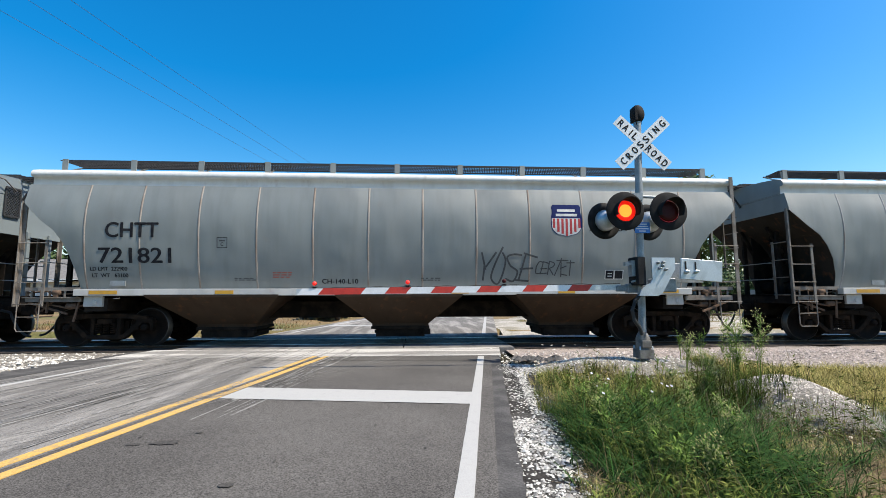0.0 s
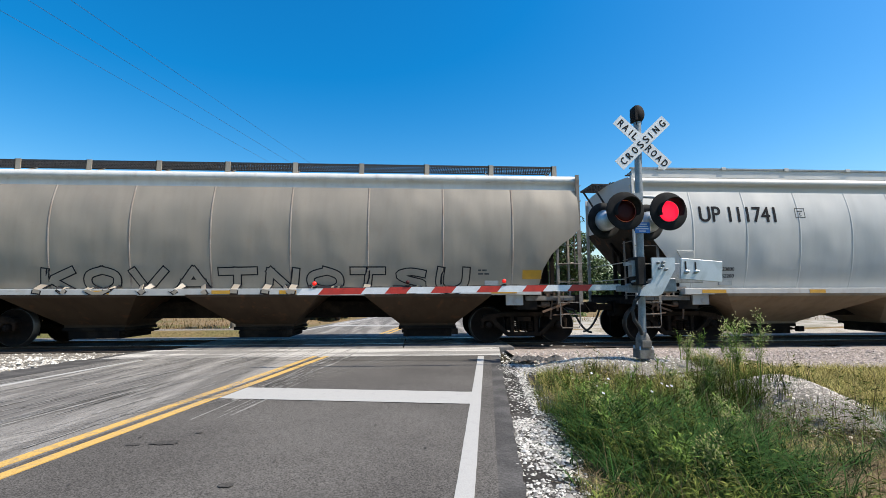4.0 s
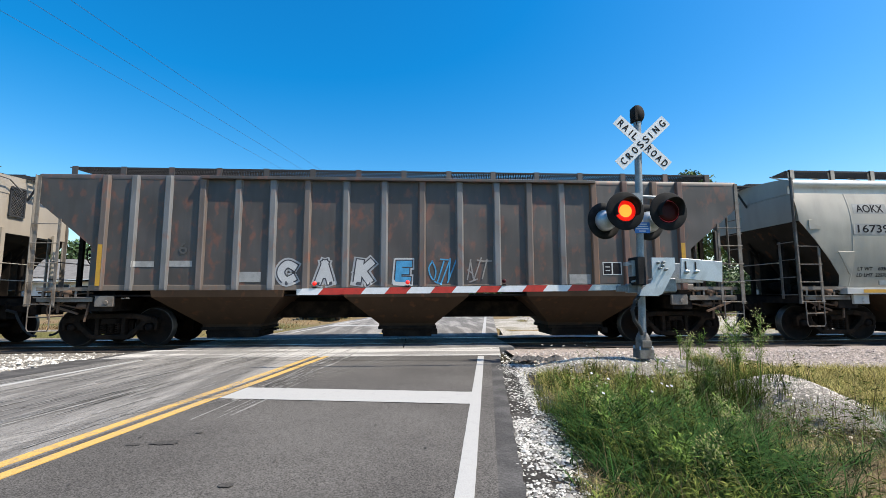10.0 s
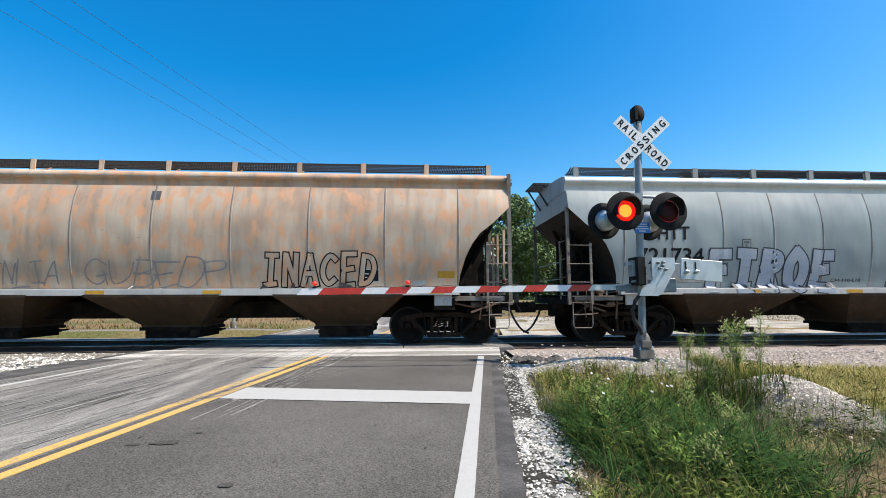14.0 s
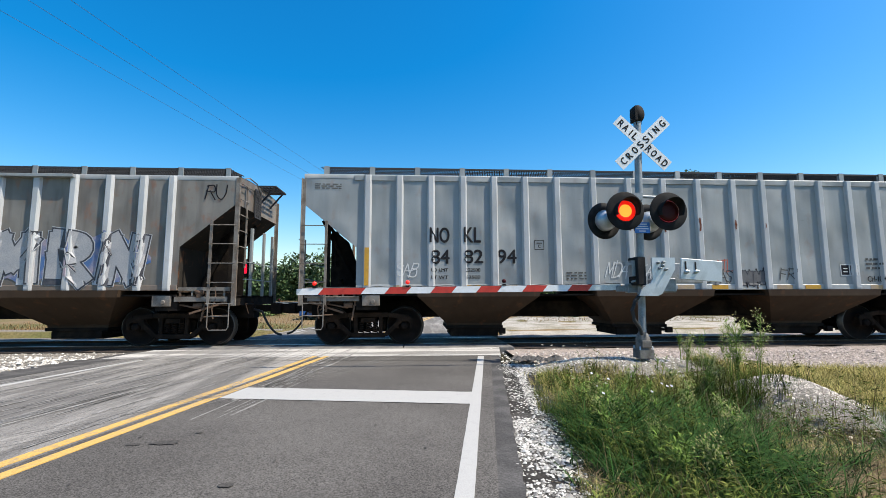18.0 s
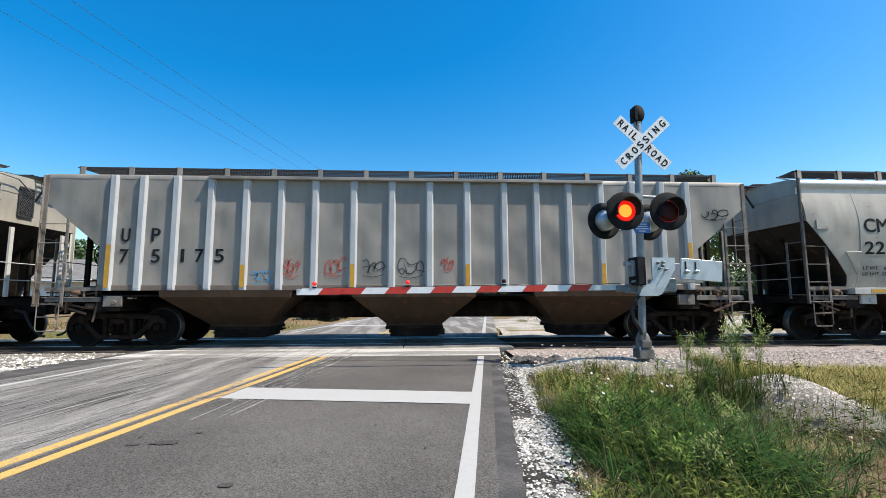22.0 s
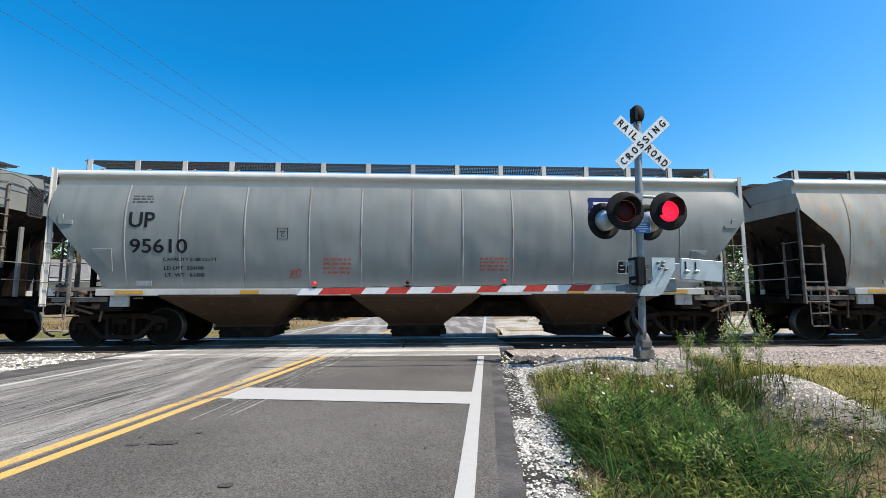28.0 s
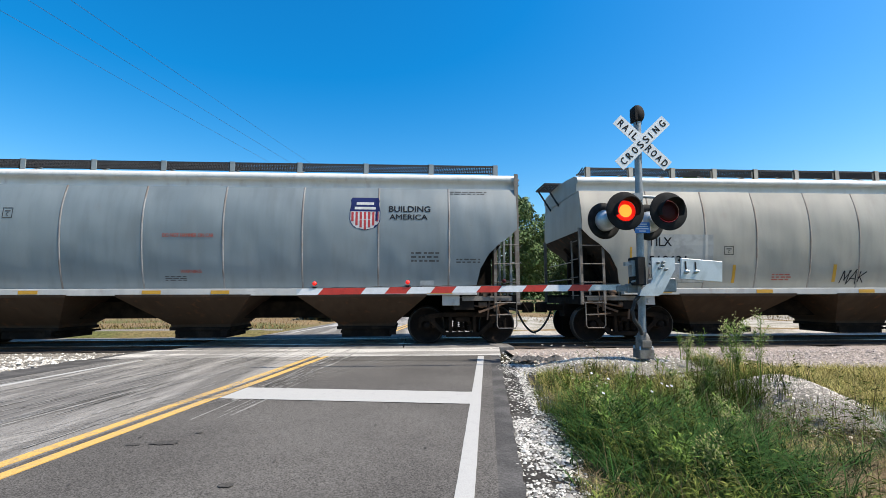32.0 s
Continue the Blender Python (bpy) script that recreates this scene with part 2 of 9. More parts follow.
def add_bar(bm, a, b, w, d=None, up=(0, 1, 0)):
    """A square bar from a to b."""
    a, b = Vector(a), Vector(b)
    ax = (b - a).normalized()
    s = ax.cross(Vector(up))
    if s.length < 1e-4:
        s = ax.cross(Vector((1, 0, 0)))
    s.normalize()
    u = s.cross(ax).normalized()
    s, u = s * w / 2, u * (d or w) / 2
    vs = [bm.verts.new(p + i * s + j * u) for p in (a, b) for i, j in ((-1, -1), (1, -1), (1, 1), (-1, 1))]
    for q in ((3, 2, 1, 0), (4, 5, 6, 7), (0, 1, 5, 4), (1, 2, 6, 5), (2, 3, 7, 6), (3, 0, 4, 7)):
        bm.faces.new([vs[i] for i in q])


def add_tube(bm, pts, r, sides=8, caps=True, r_end=None):
    pts = [Vector(p) for p in pts]
    rings = []
    for i, p in enumerate(pts):
        ax = (pts[min(i + 1, len(pts) - 1)] - pts[max(i - 1, 0)]).normalized()
        s = ax.cross(Vector((0.13, 0.31, 0.94)))
        if s.length < 0.05:
            s = ax.cross(Vector((1, 0, 0)))
        s.normalize()
        u = ax.cross(s)
        rr = r if r_end is None else r + (r_end - r) * i / (len(pts) - 1)
        rings.append([bm.verts.new(p + rr * (math.cos(k * math.tau / sides) * s + math.sin(k * math.tau / sides) * u)) for k in range(sides)])
    for r0, r1 in zip(rings, rings[1:]):
        for k in range(sides):
            bm.faces.new((r0[k], r0[(k + 1) % sides], r1[(k + 1) % sides], r1[k]))
    if caps:
        bm.faces.new(rings[0][::-1])
        bm.faces.new(rings[-1])


def add_lathe(bm, prof, axis="y", sides=24, centre=(0, 0, 0), mats=None):
    """Rings of (along, radius) round an axis, closed at both ends where the radius is 0."""
    c = Vector(centre)
    rings = []
    for a, r in prof:
        ring = []
        for k in range(sides if r > 0 else 1):
            p, q = r * math.cos(k * math.tau / sides), r * math.sin(k * math.tau / sides)
            v = {"y": (p, a, q), "z": (p, q, a), "x": (a, p, q)}[axis]
            ring.append(bm.verts.new(c + Vector(v)))
        rings.append(ring)
    for i, (r0, r1) in enumerate(zip(rings, rings[1:])):
        for k in range(sides):
            k2 = (k + 1) % sides
            loop = [r0[k % len(r0)], r0[k2 % len(r0)], r1[k2 % len(r1)], r1[k % len(r1)]]
            loop = [v for j, v in enumerate(loop) if v not in loop[:j]]
            if len(loop) > 2:
                fc = bm.faces.new(loop)
                fc.smooth = True
                if mats:
                    fc.material_index = mats[i]


def grid_face(bm, rows, smooth=True):
    vs = [[bm.verts.new(p) for p in row] for row in rows]
    for r0, r1 in zip(vs, vs[1:]):
        for a, b, c, d in zip(r0, r0[1:], r1[1:], r1):
            fc = bm.faces.new((a, b, c, d))
            fc.smooth = smooth
    return vs


def done(bm, name, *materials, bevel=0.0, normals=True):
    if bevel:
        bmesh.ops.bevel(bm, geom=bm.edges[:], offset=bevel, segments=1, affect="EDGES", clamp_overlap=True)
    if normals:
        bmesh.ops.recalc_face_normals(bm, faces=bm.faces[:])
    me = bpy.data.meshes.new(name)
    bm.to_mesh(me)
    bm.free()
    for m in materials:
        me.materials.append(m)
    return me


def part(name, bm, material, parent, label="", at=None, bevel=0.0):
    """Links a bmesh, or a mesh that is shared, as one object under a thing or a part, with its own material."""
    me = done(bm, name, material, bevel=bevel) if isinstance(bm, bmesh.types.BMesh) else bm
    ob = new(name, me)
    if material and me.materials and me.materials[0] != material:
        ob.material_slots[0].link = "OBJECT"
        ob.material_slots[0].material = material
    ob.parent = parent
    if at is not None:
        ob.matrix_basis = at if isinstance(at, Matrix) else Matrix.Translation(at)
    return tagged(ob, label)


def thing(name, label, category, at=None, group="", kind=""):
    ob = new(name)
    ob.empty_display_size = 0.2
    if at is not None:
        ob.matrix_basis = at
    return tagged(ob, label, category, group, kind)


CACHE = {}


def shared(key, build, *materials, bevel=0.0):
    """One mesh for all pieces that are alike."""
    if key not in CACHE:
        bm = bmesh.new()
        build(bm)
        CACHE[key] = done(bm, str(key[0]), *materials, bevel=bevel)
    return CACHE[key]


def text_mesh(body, height, width):
    """Flat lettering in the built-in font, of that height and width, centred, in the x-z plane."""
    key = ("lettering", body, round(height, 3), round(width, 3))
    if key not in CACHE:
        cu = bpy.data.curves.new("lettering", "FONT")
        cu.body, cu.size, cu.resolution_u, cu.offset = body, 1.0, 4, 0.0
        ob = bpy.data.objects.new("lettering", cu)
        me = bpy.data.meshes.new_from_object(ob)
        bpy.data.objects.remove(ob)
        bpy.data.curves.remove(cu)
        co = np.empty(len(me.vertices) * 3)
        me.vertices.foreach_get("co", co)
        co = co.reshape(-1, 3)
        lo, hi = co.min(0), co.max(0)
        x, z = (co[:, 0] - (lo[0] + hi[0]) / 2) * width / (hi[0] - lo[0]), (co[:, 1] - (lo[1] + hi[1]) / 2) * height / (hi[1] - lo[1])
        me.vertices.foreach_set("co", np.stack([x, np.zeros_like(x), z], 1).ravel())
        CACHE[key] = me
    return CACHE[key]


def heavy_text(body, height, width, e):
    """The same with heavy strokes: the outline laid down five times, slightly spread, each a hair above the last."""
    key = ("heavy", body, round(height, 3), round(width, 3))
    if key not in CACHE:
        src = text_mesh(body, height - 1.2 * e, width - 2 * e)
        nv = len(src.vertices)
        flat = np.empty(nv * 3)
        src.vertices.foreach_get("co", flat)
        flat = flat.reshape(-1, 3)
        polys = [list(p.vertices) for p in src.polygons]
        verts, faces = [], []
        for j, (dx, dz) in enumerate(((0, 0), (e, 0), (-e, 0), (0, 0.6 * e), (0, -0.6 * e))):
            verts += [(x + dx, -0.0004 * j, z + dz) for x, _, z in flat.tolist()]
            faces += [[v + j * nv for v in p] for p in polys]
        me = bpy.data.meshes.new("lettering")
        me.from_pydata(verts, [], faces)
        CACHE[key] = me
    return CACHE[key]
# ---- ground, road, track ----
def ground_z(x, y):
    """Level near the road and the track, a shallow dip in the verge, a gravel heap, gentle fall far off."""
    z = -0.03
    e = x - road_x(0.2, y)
    if e > 0 and y < 11:
        z -= 0.16 * min(1, e / 1.2) * min(1, max(0, (9.6 - y) / 2.0))
    e2 = road_x(-7.0, y) - x
    if e2 > 0 and y < 11:
        z -= 0.12 * min(1, e2 / 1.5) * min(1, max(0, (9.4 - y) / 2.0))
    if 8.0 < y < 16.4:
        z = -0.14 - 0.14 * min(1, max(0, (9.4 - y) / 1.3, (y - 14.6) / 1.5))
    z += 0.30 * math.exp(-(max(0, x - 4.0) ** 2 / 2.6 + max(0, 2.9 - x) ** 2 / 0.6 + (y - 7.5) ** 2 / 0.9))
    z += 0.38 * math.exp(-((x - 4.45) ** 2 / 0.42 + (y - 5.3) ** 2 / 0.55))
    if y > 15 and abs(x - road_x(-3.4, y)) > 5:
        z += 0.012 * min(40, y - 15)
    if math.hypot(x, y) > 3 and e > 0.5:
        z += 0.05 * noise.noise((x * 0.8, y * 0.8, 1.3))
    return z


def spread(a, b, fine_a, fine_b, step, far):
    """Grid lines: fine between fine_a and fine_b, ever wider outside."""
    v, out = fine_a, []
    while v <= fine_b:
        out.append(v)
        v += step
    s = step
    while out[-1] < b:
        s *= far
        out.append(out[-1] + s)
    s = step
    while out[0] > a:
        s *= far
        out.insert(0, out[0] - s)
    return out


bm = bmesh.new()
grid_face(bm, [[(x, y, ground_z(x, y)) for x in spread(-1500, 1500, -12, 14, 0.3, 1.35)] for y in spread(-1500, 1500, -4, 26, 0.3, 1.35)])
for fc in bm.faces:
    c = fc.calc_center_median()
    fc.material_index = 1 if c.y > 14.4 else 2 if c.y < 1.9 or abs(c.x) > 16 else 0
ground = tagged(new("ground", done(bm, "ground", M["soil"], M["field"], M["meadow"])), "grassy earth verge and dry field beyond the track", "ground", kind="structure")

road = tagged(thing("road", "two-lane asphalt road crossing the railway askew", "road"), kind="structure")


def strip(off0, off1, y0, y1, z, n=40, jag=0.0, seed=0):
    rnd = random.Random(seed)
    rows = []
    for i in range(n + 1):
        y = y0 + (y1 - y0) * i / n
        rows.append([(road_x(off0, y) + jag * rnd.uniform(-1, 1), y, z), (road_x(off1, y) + jag * rnd.uniform(-1, 1), y, z)])
    b = bmesh.new()
    grid_face(b, rows, False)
    ext = bmesh.ops.extrude_face_region(b, geom=b.faces[:])
    bmesh.ops.translate(b, verts=[v for v in ext["geom"] if isinstance(v, bmesh.types.BMVert)], vec=(0, 0, -0.05 if jag == 0 and abs(off1 - off0) > 2 else -0.006))
    return b


# lanes: fresher asphalt on the near approach, worn asphalt on the left lane and beyond
part("lane", strip(-3.42, 0.05, -30, 9.15, 0.0), M["asphalt"], road, "dark grey asphalt lane")
part("lane", strip(-7.15, -3.42, -30, 9.15, 0.0), M["asphalt_old"], road, "scuffed pale asphalt lane")
part("apron", strip(-7.6, 0.25, 9.15, 10.55, 0.004, 30), M["apron"], road, "worn patched asphalt apron beside the rails")
part("lane", strip(-7.15, 0.3, 13.75, 300, 0.0, 120), M["asphalt_old"], road, "pale worn asphalt beyond the rails")
part("shoulder", strip(0.03, 0.22, -30, 9.6, -0.004, 300, 0.012, 3), M["asphalt_edge"], road, "crumbling dark asphalt edge")
part("shoulder", strip(-7.9, -7.152, 2, 10.4, -0.004, 80, 0.09, 4), M["asphalt_edge"], road, "crumbling dark asphalt edge")


def line(name, off0, off1, y0, y1, m, label, z=0.006, n=260, jag=0.0015, seed=1):
    part(name, strip(off0, off1, y0, y1, z, n, jag, seed), m, road, label)


line("edge_line", -0.215, -0.095, -30, 9.0, M["line_white"], "white edge line", seed=5)
line("edge_line", -0.215, -0.095, 14.3, 200, M["line_white"], "white edge line", seed=6)
line("edge_line", -6.72, -6.60, -10, 8.9, M["line_white"], "white edge line", seed=7)
line("edge_line", -6.72, -6.60, 15.4, 200, M["line_white"], "white edge line", seed=8)
line("centre_line", -3.56, -3.455, -30, 9.25, M["line_yellow"], "yellow double centre line", seed=9)
line("centre_line", -3.335, -3.23, -30, 9.2, M["line_yellow"], "yellow double centre line", seed=10)
line("centre_line", -3.56, -3.455, 14.6, 200, M["line_yellow"], "yellow double centre line", seed=11)
line("centre_line", -3.335, -3.23, 14.6, 200, M["line_yellow"], "yellow double centre line", seed=12)


def cross_bar(off0, off1, ya, w, seed):
    """A stop bar square to the road."""
    rnd, b, rows = random.Random(seed), bmesh.new(), []
    for i in range(41):
        o = off0 + (off1 - off0) * i / 40
        y = ya - ROAD_SLOPE * (o - off1)
        rows.append([(road_x(o, y + k), y + k + 0.006 * rnd.uniform(-1, 1), 0.0075) for k in (0, w)])
    grid_face(b, rows, False)
    return b


part("stop_line", cross_bar(-3.2, -0.2, 5.02, 0.62, 3), M["line_white"], road, "broad white stop line")
part("stop_line", cross_bar(-6.6, -3.6, 18.2, 0.6, 4), M["line_white"], road, "broad white stop line beyond the rails")

# pale tyre scuffs and dragged gravel dust on the approach
bm = bmesh.new()
rnd = random.Random(21)
for k in range(170):
    o, y = rnd.uniform(-7.0, -2.6), rnd.uniform(4.0, 10.0)
    ln, w, bend = rnd.uniform(0.4, 2.8), rnd.uniform(0.002, 0.011) * rnd.choice((1, 1, 1, 2)), rnd.uniform(-0.12, 0.08)
    grid_face(bm, [[(road_x(o + s * w + bend * (i / 8) ** 2, y + ln * (i / 8 - 0.5)), y + ln * (i / 8 - 0.5), 0.0068) for s in (-1, 1)] for i in range(9)], False)
# dragged dust in two broad sweeps of fine strokes, from the stop line up to the rails and along the centre line
for path, n, wide in ((((-2.75, 5.3), (-2.2, 6.0), (-1.4, 7.0), (-0.5, 9.0), (0.0, 9.6)), 90, 0.10), (((-4.0, 3.2), (-3.0, 4.6), (-2.5, 5.6), (-1.7, 7.2)), 60, 0.13), (((-7.6, 6.0), (-5.0, 6.9), (-3.0, 8.2), (-1.0, 9.6)), 70, 0.3)):
    for _ in range(n):
        u = rnd.random() * (len(path) - 1.001)
        (xa, ya), (xb, yb) = path[int(u)], path[int(u) + 1]
        ln = math.hypot(xb - xa, yb - ya)
        dx, dy = (xb - xa) / ln, (yb - ya) / ln
        f, side, half, w = u - int(u), rnd.gauss(0, wide), rnd.uniform(0.15, 0.7), rnd.uniform(0.0015, 0.007)
        cx, cy = xa + (xb - xa) * f - dy * side, ya + (yb - ya) * f + dx * side
        grid_face(bm, [[(cx + dx * half * v - dy * s * w * (1 - abs(v)), cy + dy * half * v + dx * s * w * (1 - abs(v)), 0.0068) for s in (-1, 1)] for v in (-1, -0.4, 0.2, 0.7, 0.98)], False)
scuff = mat("pale_tyre_scuffs", (0.25, 0.242, 0.228), 0.9, var=0.4, scale=9, second=(0.16, 0.153, 0.144), amount=0.9)
tagged(part("scuff_marks", bm, scuff, road, "pale curved tyre scuffs"), kind="stuff")
bm = bmesh.new()
for k in range(60):
    o, y = rnd.uniform(-6.8, -0.4), rnd.uniform(2.6, 8.6)
    cx, w, ln = road_x(o, y), rnd.uniform(0.004, 0.016), rnd.uniform(0.006, 0.035)
    vs = [bm.verts.new((cx + w * math.cos(a) * rnd.uniform(0.6, 1.2), y + ln * math.sin(a) * rnd.uniform(0.6, 1.2), 0.0066)) for a in [j * math.tau / 9 for j in range(9)]]
    bm.faces.new(vs)
# smeared oil stains, and the gate arm's shadow painted as a line across the lane
for cx, cy, sx, sy in ((-2.05, 3.89, 0.13, 0.05), (-2.28, 3.86, 0.06, 0.03), (-1.2, 3.01, 0.05, 0.035), (-1.9, 4.15, 0.03, 0.02)):
    bm.faces.new([bm.verts.new((cx + sx * math.cos(a) * (1 + 0.4 * noise.noise((cx * 9 + math.cos(a) * 2, cy + math.sin(a) * 2, 1))), cy + sy * math.sin(a) * (1 + 0.5 * noise.noise((cx * 5 + math.cos(a) * 2, 7 + math.sin(a) * 2, 4))), 0.0064)) for a in [j * math.tau / 22 for j in range(22)]])
grid_face(bm, [[(-3.0 + 4.05 * i / 30, 8.74 - 0.38 * i / 30 + 0.012 * noise.noise((i * 0.7, 2, 2)) + s * 0.012, 0.0066) for s in (-1, 1)] for i in range(31)], False)
tagged(part("tar_spots", bm, mat("tar_spots", (0.052, 0.049, 0.046), 0.9, var=0.6, scale=30, fine=130, second=(0.078, 0.073, 0.068), amount=0.9), road, "dark tar spots"), kind="stuff")

# ballast bed, ties, rails, crossing panels
ballast = tagged(thing("ballast_bed", "pink-grey crushed stone ballast under the track", "ballast"), kind="structure")


def bed(x0, x1, seed):
    b, rows = bmesh.new(), []
    n = max(4, int((x1 - x0) / 0.45))
    for i in range(min(n, 160) + 1):
        x = x0 + (x1 - x0) * i / min(n, 160)
        r = []
        for y, z in ((8.1, -0.25), (8.9, -0.16), (9.6, -0.085), (10.4, -0.06), (11.2, -0.09), (12.2, -0.1), (13.2, -0.09), (14.0, -0.06), (15.0, -0.1), (16.2, -0.2)):
            r.append((x, y + 0.08 * noise.noise((x, y, seed)), z + 0.035 * noise.noise((x * 2.3, y * 2.3, seed))))
        rows.append(r)
    grid_face(b, rows)
    return b


part("bed", bed(road_x(0.3, 10.5) + 0.1, 70, 2.0), M["ballast"], ballast)
part("bed", bed(-70, road_x(-7.7, 10.5), 5.0), M["gravel"], ballast, "pale crushed limestone beside the road")


# the train's shade on the ballast, painted as a dark strip between the rails
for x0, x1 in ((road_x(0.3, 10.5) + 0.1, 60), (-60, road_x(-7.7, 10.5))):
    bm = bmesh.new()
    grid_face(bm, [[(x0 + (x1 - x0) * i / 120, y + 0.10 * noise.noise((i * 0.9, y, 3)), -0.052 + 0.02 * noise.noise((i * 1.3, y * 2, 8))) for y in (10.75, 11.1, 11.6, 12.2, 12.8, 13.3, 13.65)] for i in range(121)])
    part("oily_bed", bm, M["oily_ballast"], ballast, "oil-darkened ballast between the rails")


def stones(b, n, where, size, seed):
    """Small broken stones, each a rough seven-sided lump."""
    rnd = random.Random(seed)
    for _ in range(n):
        x, y, z = where(rnd)
        s = size * rnd.uniform(0.5, 1.5)
        tip = [bm_v(b, x, y, z + s * rnd.uniform(0.35, 0.8), s * 0.35, rnd)]
        ring = [bm_v(b, x + s * math.cos(a) * rnd.uniform(0.7, 1.2), y + s * math.sin(a) * rnd.uniform(0.7, 1.2), z + s * rnd.uniform(-0.2, 0.25), 0, rnd) for a in [j * math.tau / 5 + rnd.random() for j in range(5)]]
        ring.sort(key=lambda v: math.atan2(v.co.y - y, v.co.x - x))
        for i in range(5):
            b.faces.new((ring[i], ring[(i + 1) % 5], tip[0]))


def bm_v(b, x, y, z, j, rnd):
    return b.verts.new((x + j * rnd.uniform(-1, 1), y + j * rnd.uniform(-1, 1), z))


bm = bmesh.new()
stones(bm, 9000, lambda r: ((lambda x, y: (x, y, -0.25 + (y - 8.1) * 0.12 if y < 9.6 else -0.075))(r.uniform(2.2, 15), r.uniform(8.0, 10.6))), 0.025, 5)
tagged(part("ballast_stones", bm, M["ballast_stones"], ballast, "loose broken ballast stones"), kind="stuff")
bm = bmesh.new()
stones(bm, 3200, lambda r: ((lambda x, y: (x, y, -0.08))(r.uniform(-16, -6.1), r.uniform(8.2, 10.7))), 0.036, 6)
tagged(part("ballast_stones", bm, M["stones"], ballast, "loose white limestone"), kind="stuff")

gravel = tagged(thing("gravel_shoulder", "white crushed limestone along the road edge and round the signal mast", "gravel"), kind="structure")


def shoulder_spot(r):
    y = r.uniform(-1.8, 9.6)
    o = 0.20 + 0.43 * r.random() + 0.06 * r.gauss(0, 1) * (1 if y < 7 else 3)
    x = road_x(max(o, 0.13), y)
    if noise.noise((x * 3.1, y * 3.1, 2.2)) < r.uniform(-0.75, 0.05) or (y > 4.6 and o < 0.45 and r.random() < 0.75):
        return shoulder_spot(r)
    return x, y, ground_z(x, y) + 0.013


def mast_spot(r):
    x, y = 3.3 + r.gauss(0, 1.15), 8.1 + r.gauss(0, 0.7)
    return x, y, max(ground_z(x, y), -0.25 + (y - 8.1) * 0.12)


def heap_spot(r):
    x, y = 4.45 + r.gauss(0, 0.44), 5.2 + r.gauss(0, 0.48)
    return x, y, ground_z(x, y)


for spot, n, s, m in ((shoulder_spot, 9800, 0.0125, "stones"), (mast_spot, 5200, 0.026, "stones"), (heap_spot, 7500, 0.019, "heap_stones"), (shoulder_spot, 260, 0.026, "stones")):
    bm = bmesh.new()
    stones(bm, n, spot, s, 7)
    tagged(part("limestone", bm, M[m], gravel, "broken limestone"), kind="stuff")
bm = bmesh.new()
stones(bm, 70, lambda r: (1.95 + 0.9 * r.random() ** 1.6, 8.75 + 0.4 * r.random(), -0.06), 0.075, 11)
tagged(part("asphalt_rubble", bm, M["asphalt_edge"], gravel, "broken lumps of dark asphalt"), kind="stuff")
for cx, cy, rx, ry, sd in ((3.5, 8.1, 2.0, 1.3, 1), (4.45, 5.2, 0.9, 0.95, 2)):
    bm = bmesh.new()
    grid_face(bm, [[((lambda x, y: (x, y, ground_z(x, y) + 0.012))(cx + rx * k / 6 * math.cos(a) * (1 + 0.15 * noise.noise((math.cos(a) * 2, math.sin(a) * 2, sd))), cy + ry * k / 6 * math.sin(a))) for a in [j * math.tau / 30 for j in range(31)]] for k in range(1, 7)])
    part("gravel_sheet", bm, M["gravel"], gravel)
bm = bmesh.new()
grid_face(bm, [[((lambda x: (x, y, ground_z(x, y) + 0.01))(road_x(o, y) + 0.12 * noise.noise((y * 1.7, o, 4)))) for o in (0.1, 0.3, 0.5, 0.75)] for y in [-2 + 0.3 * i for i in range(38)]])
part("gravel_sheet", bm, mat("dark_gritty_soil", (0.03, 0.028, 0.026), 0.95, var=0.6, scale=4, fine=45, bump=1.0, second=(0.085, 0.08, 0.074), amount=0.7, dist=0.02), gravel, "dark gritty soil under loose stone")

bm = bmesh.new()
grid_face(bm, [[(x, y + 0.25 * noise.noise((x * 0.7, y, 9)), ground_z(x, y) + 0.02) for y in (14.4, 15.0, 15.7, 16.5, 17.5, 19.0, 21.0, 24.0)] for x in [road_x(0.5, 16) + 0.6 * i for i in range(70)]])
part("gravel_sheet", bm, mat("dusty_far_gravel", (0.36, 0.335, 0.295), 0.95, var=0.5, scale=1.2, fine=30, bump=0.8, second=(0.20, 0.185, 0.14), amount=0.8, dist=0.03), gravel, "dusty gravel strip beyond the rails")
bm = bmesh.new()
grid_face(bm, [[(x, y + 0.2 * noise.noise((x * 0.7, y, 9)), ground_z(x, y) + 0.05) for y in (14.4, 15.0, 15.6, 16.3, 17.0)] for x in [road_x(-7.5, 16) - 0.6 * i for i in range(60)]])
part("gravel_sheet", bm, M["gravel"], gravel, "pale gravel strip beyond the rails")

track = tagged(thing("railway_track", "single standard-gauge track through a road crossing", "railway track"), kind="structure")


def rail_mesh(b):
    sec = ((-0.075, -0.17), (0.075, -0.17), (0.075, -0.15), (0.012, -0.125), (0.012, -0.045), (0.036, -0.03), (0.034, 0.0), (-0.034, 0.0), (-0.036, -0.03), (-0.012, -0.045), (-0.012, -0.125), (-0.075, -0.15))
    rows = [[(x, y, z) for y, z in (*sec, sec[0])] for x in (-400, -60, -20, 0, 20, 60, 400)]
    grid_face(b, rows, False)
    for fc in b.faces:
        if abs(fc.calc_center_median().z) < 1e-4:
            fc.material_index = 1


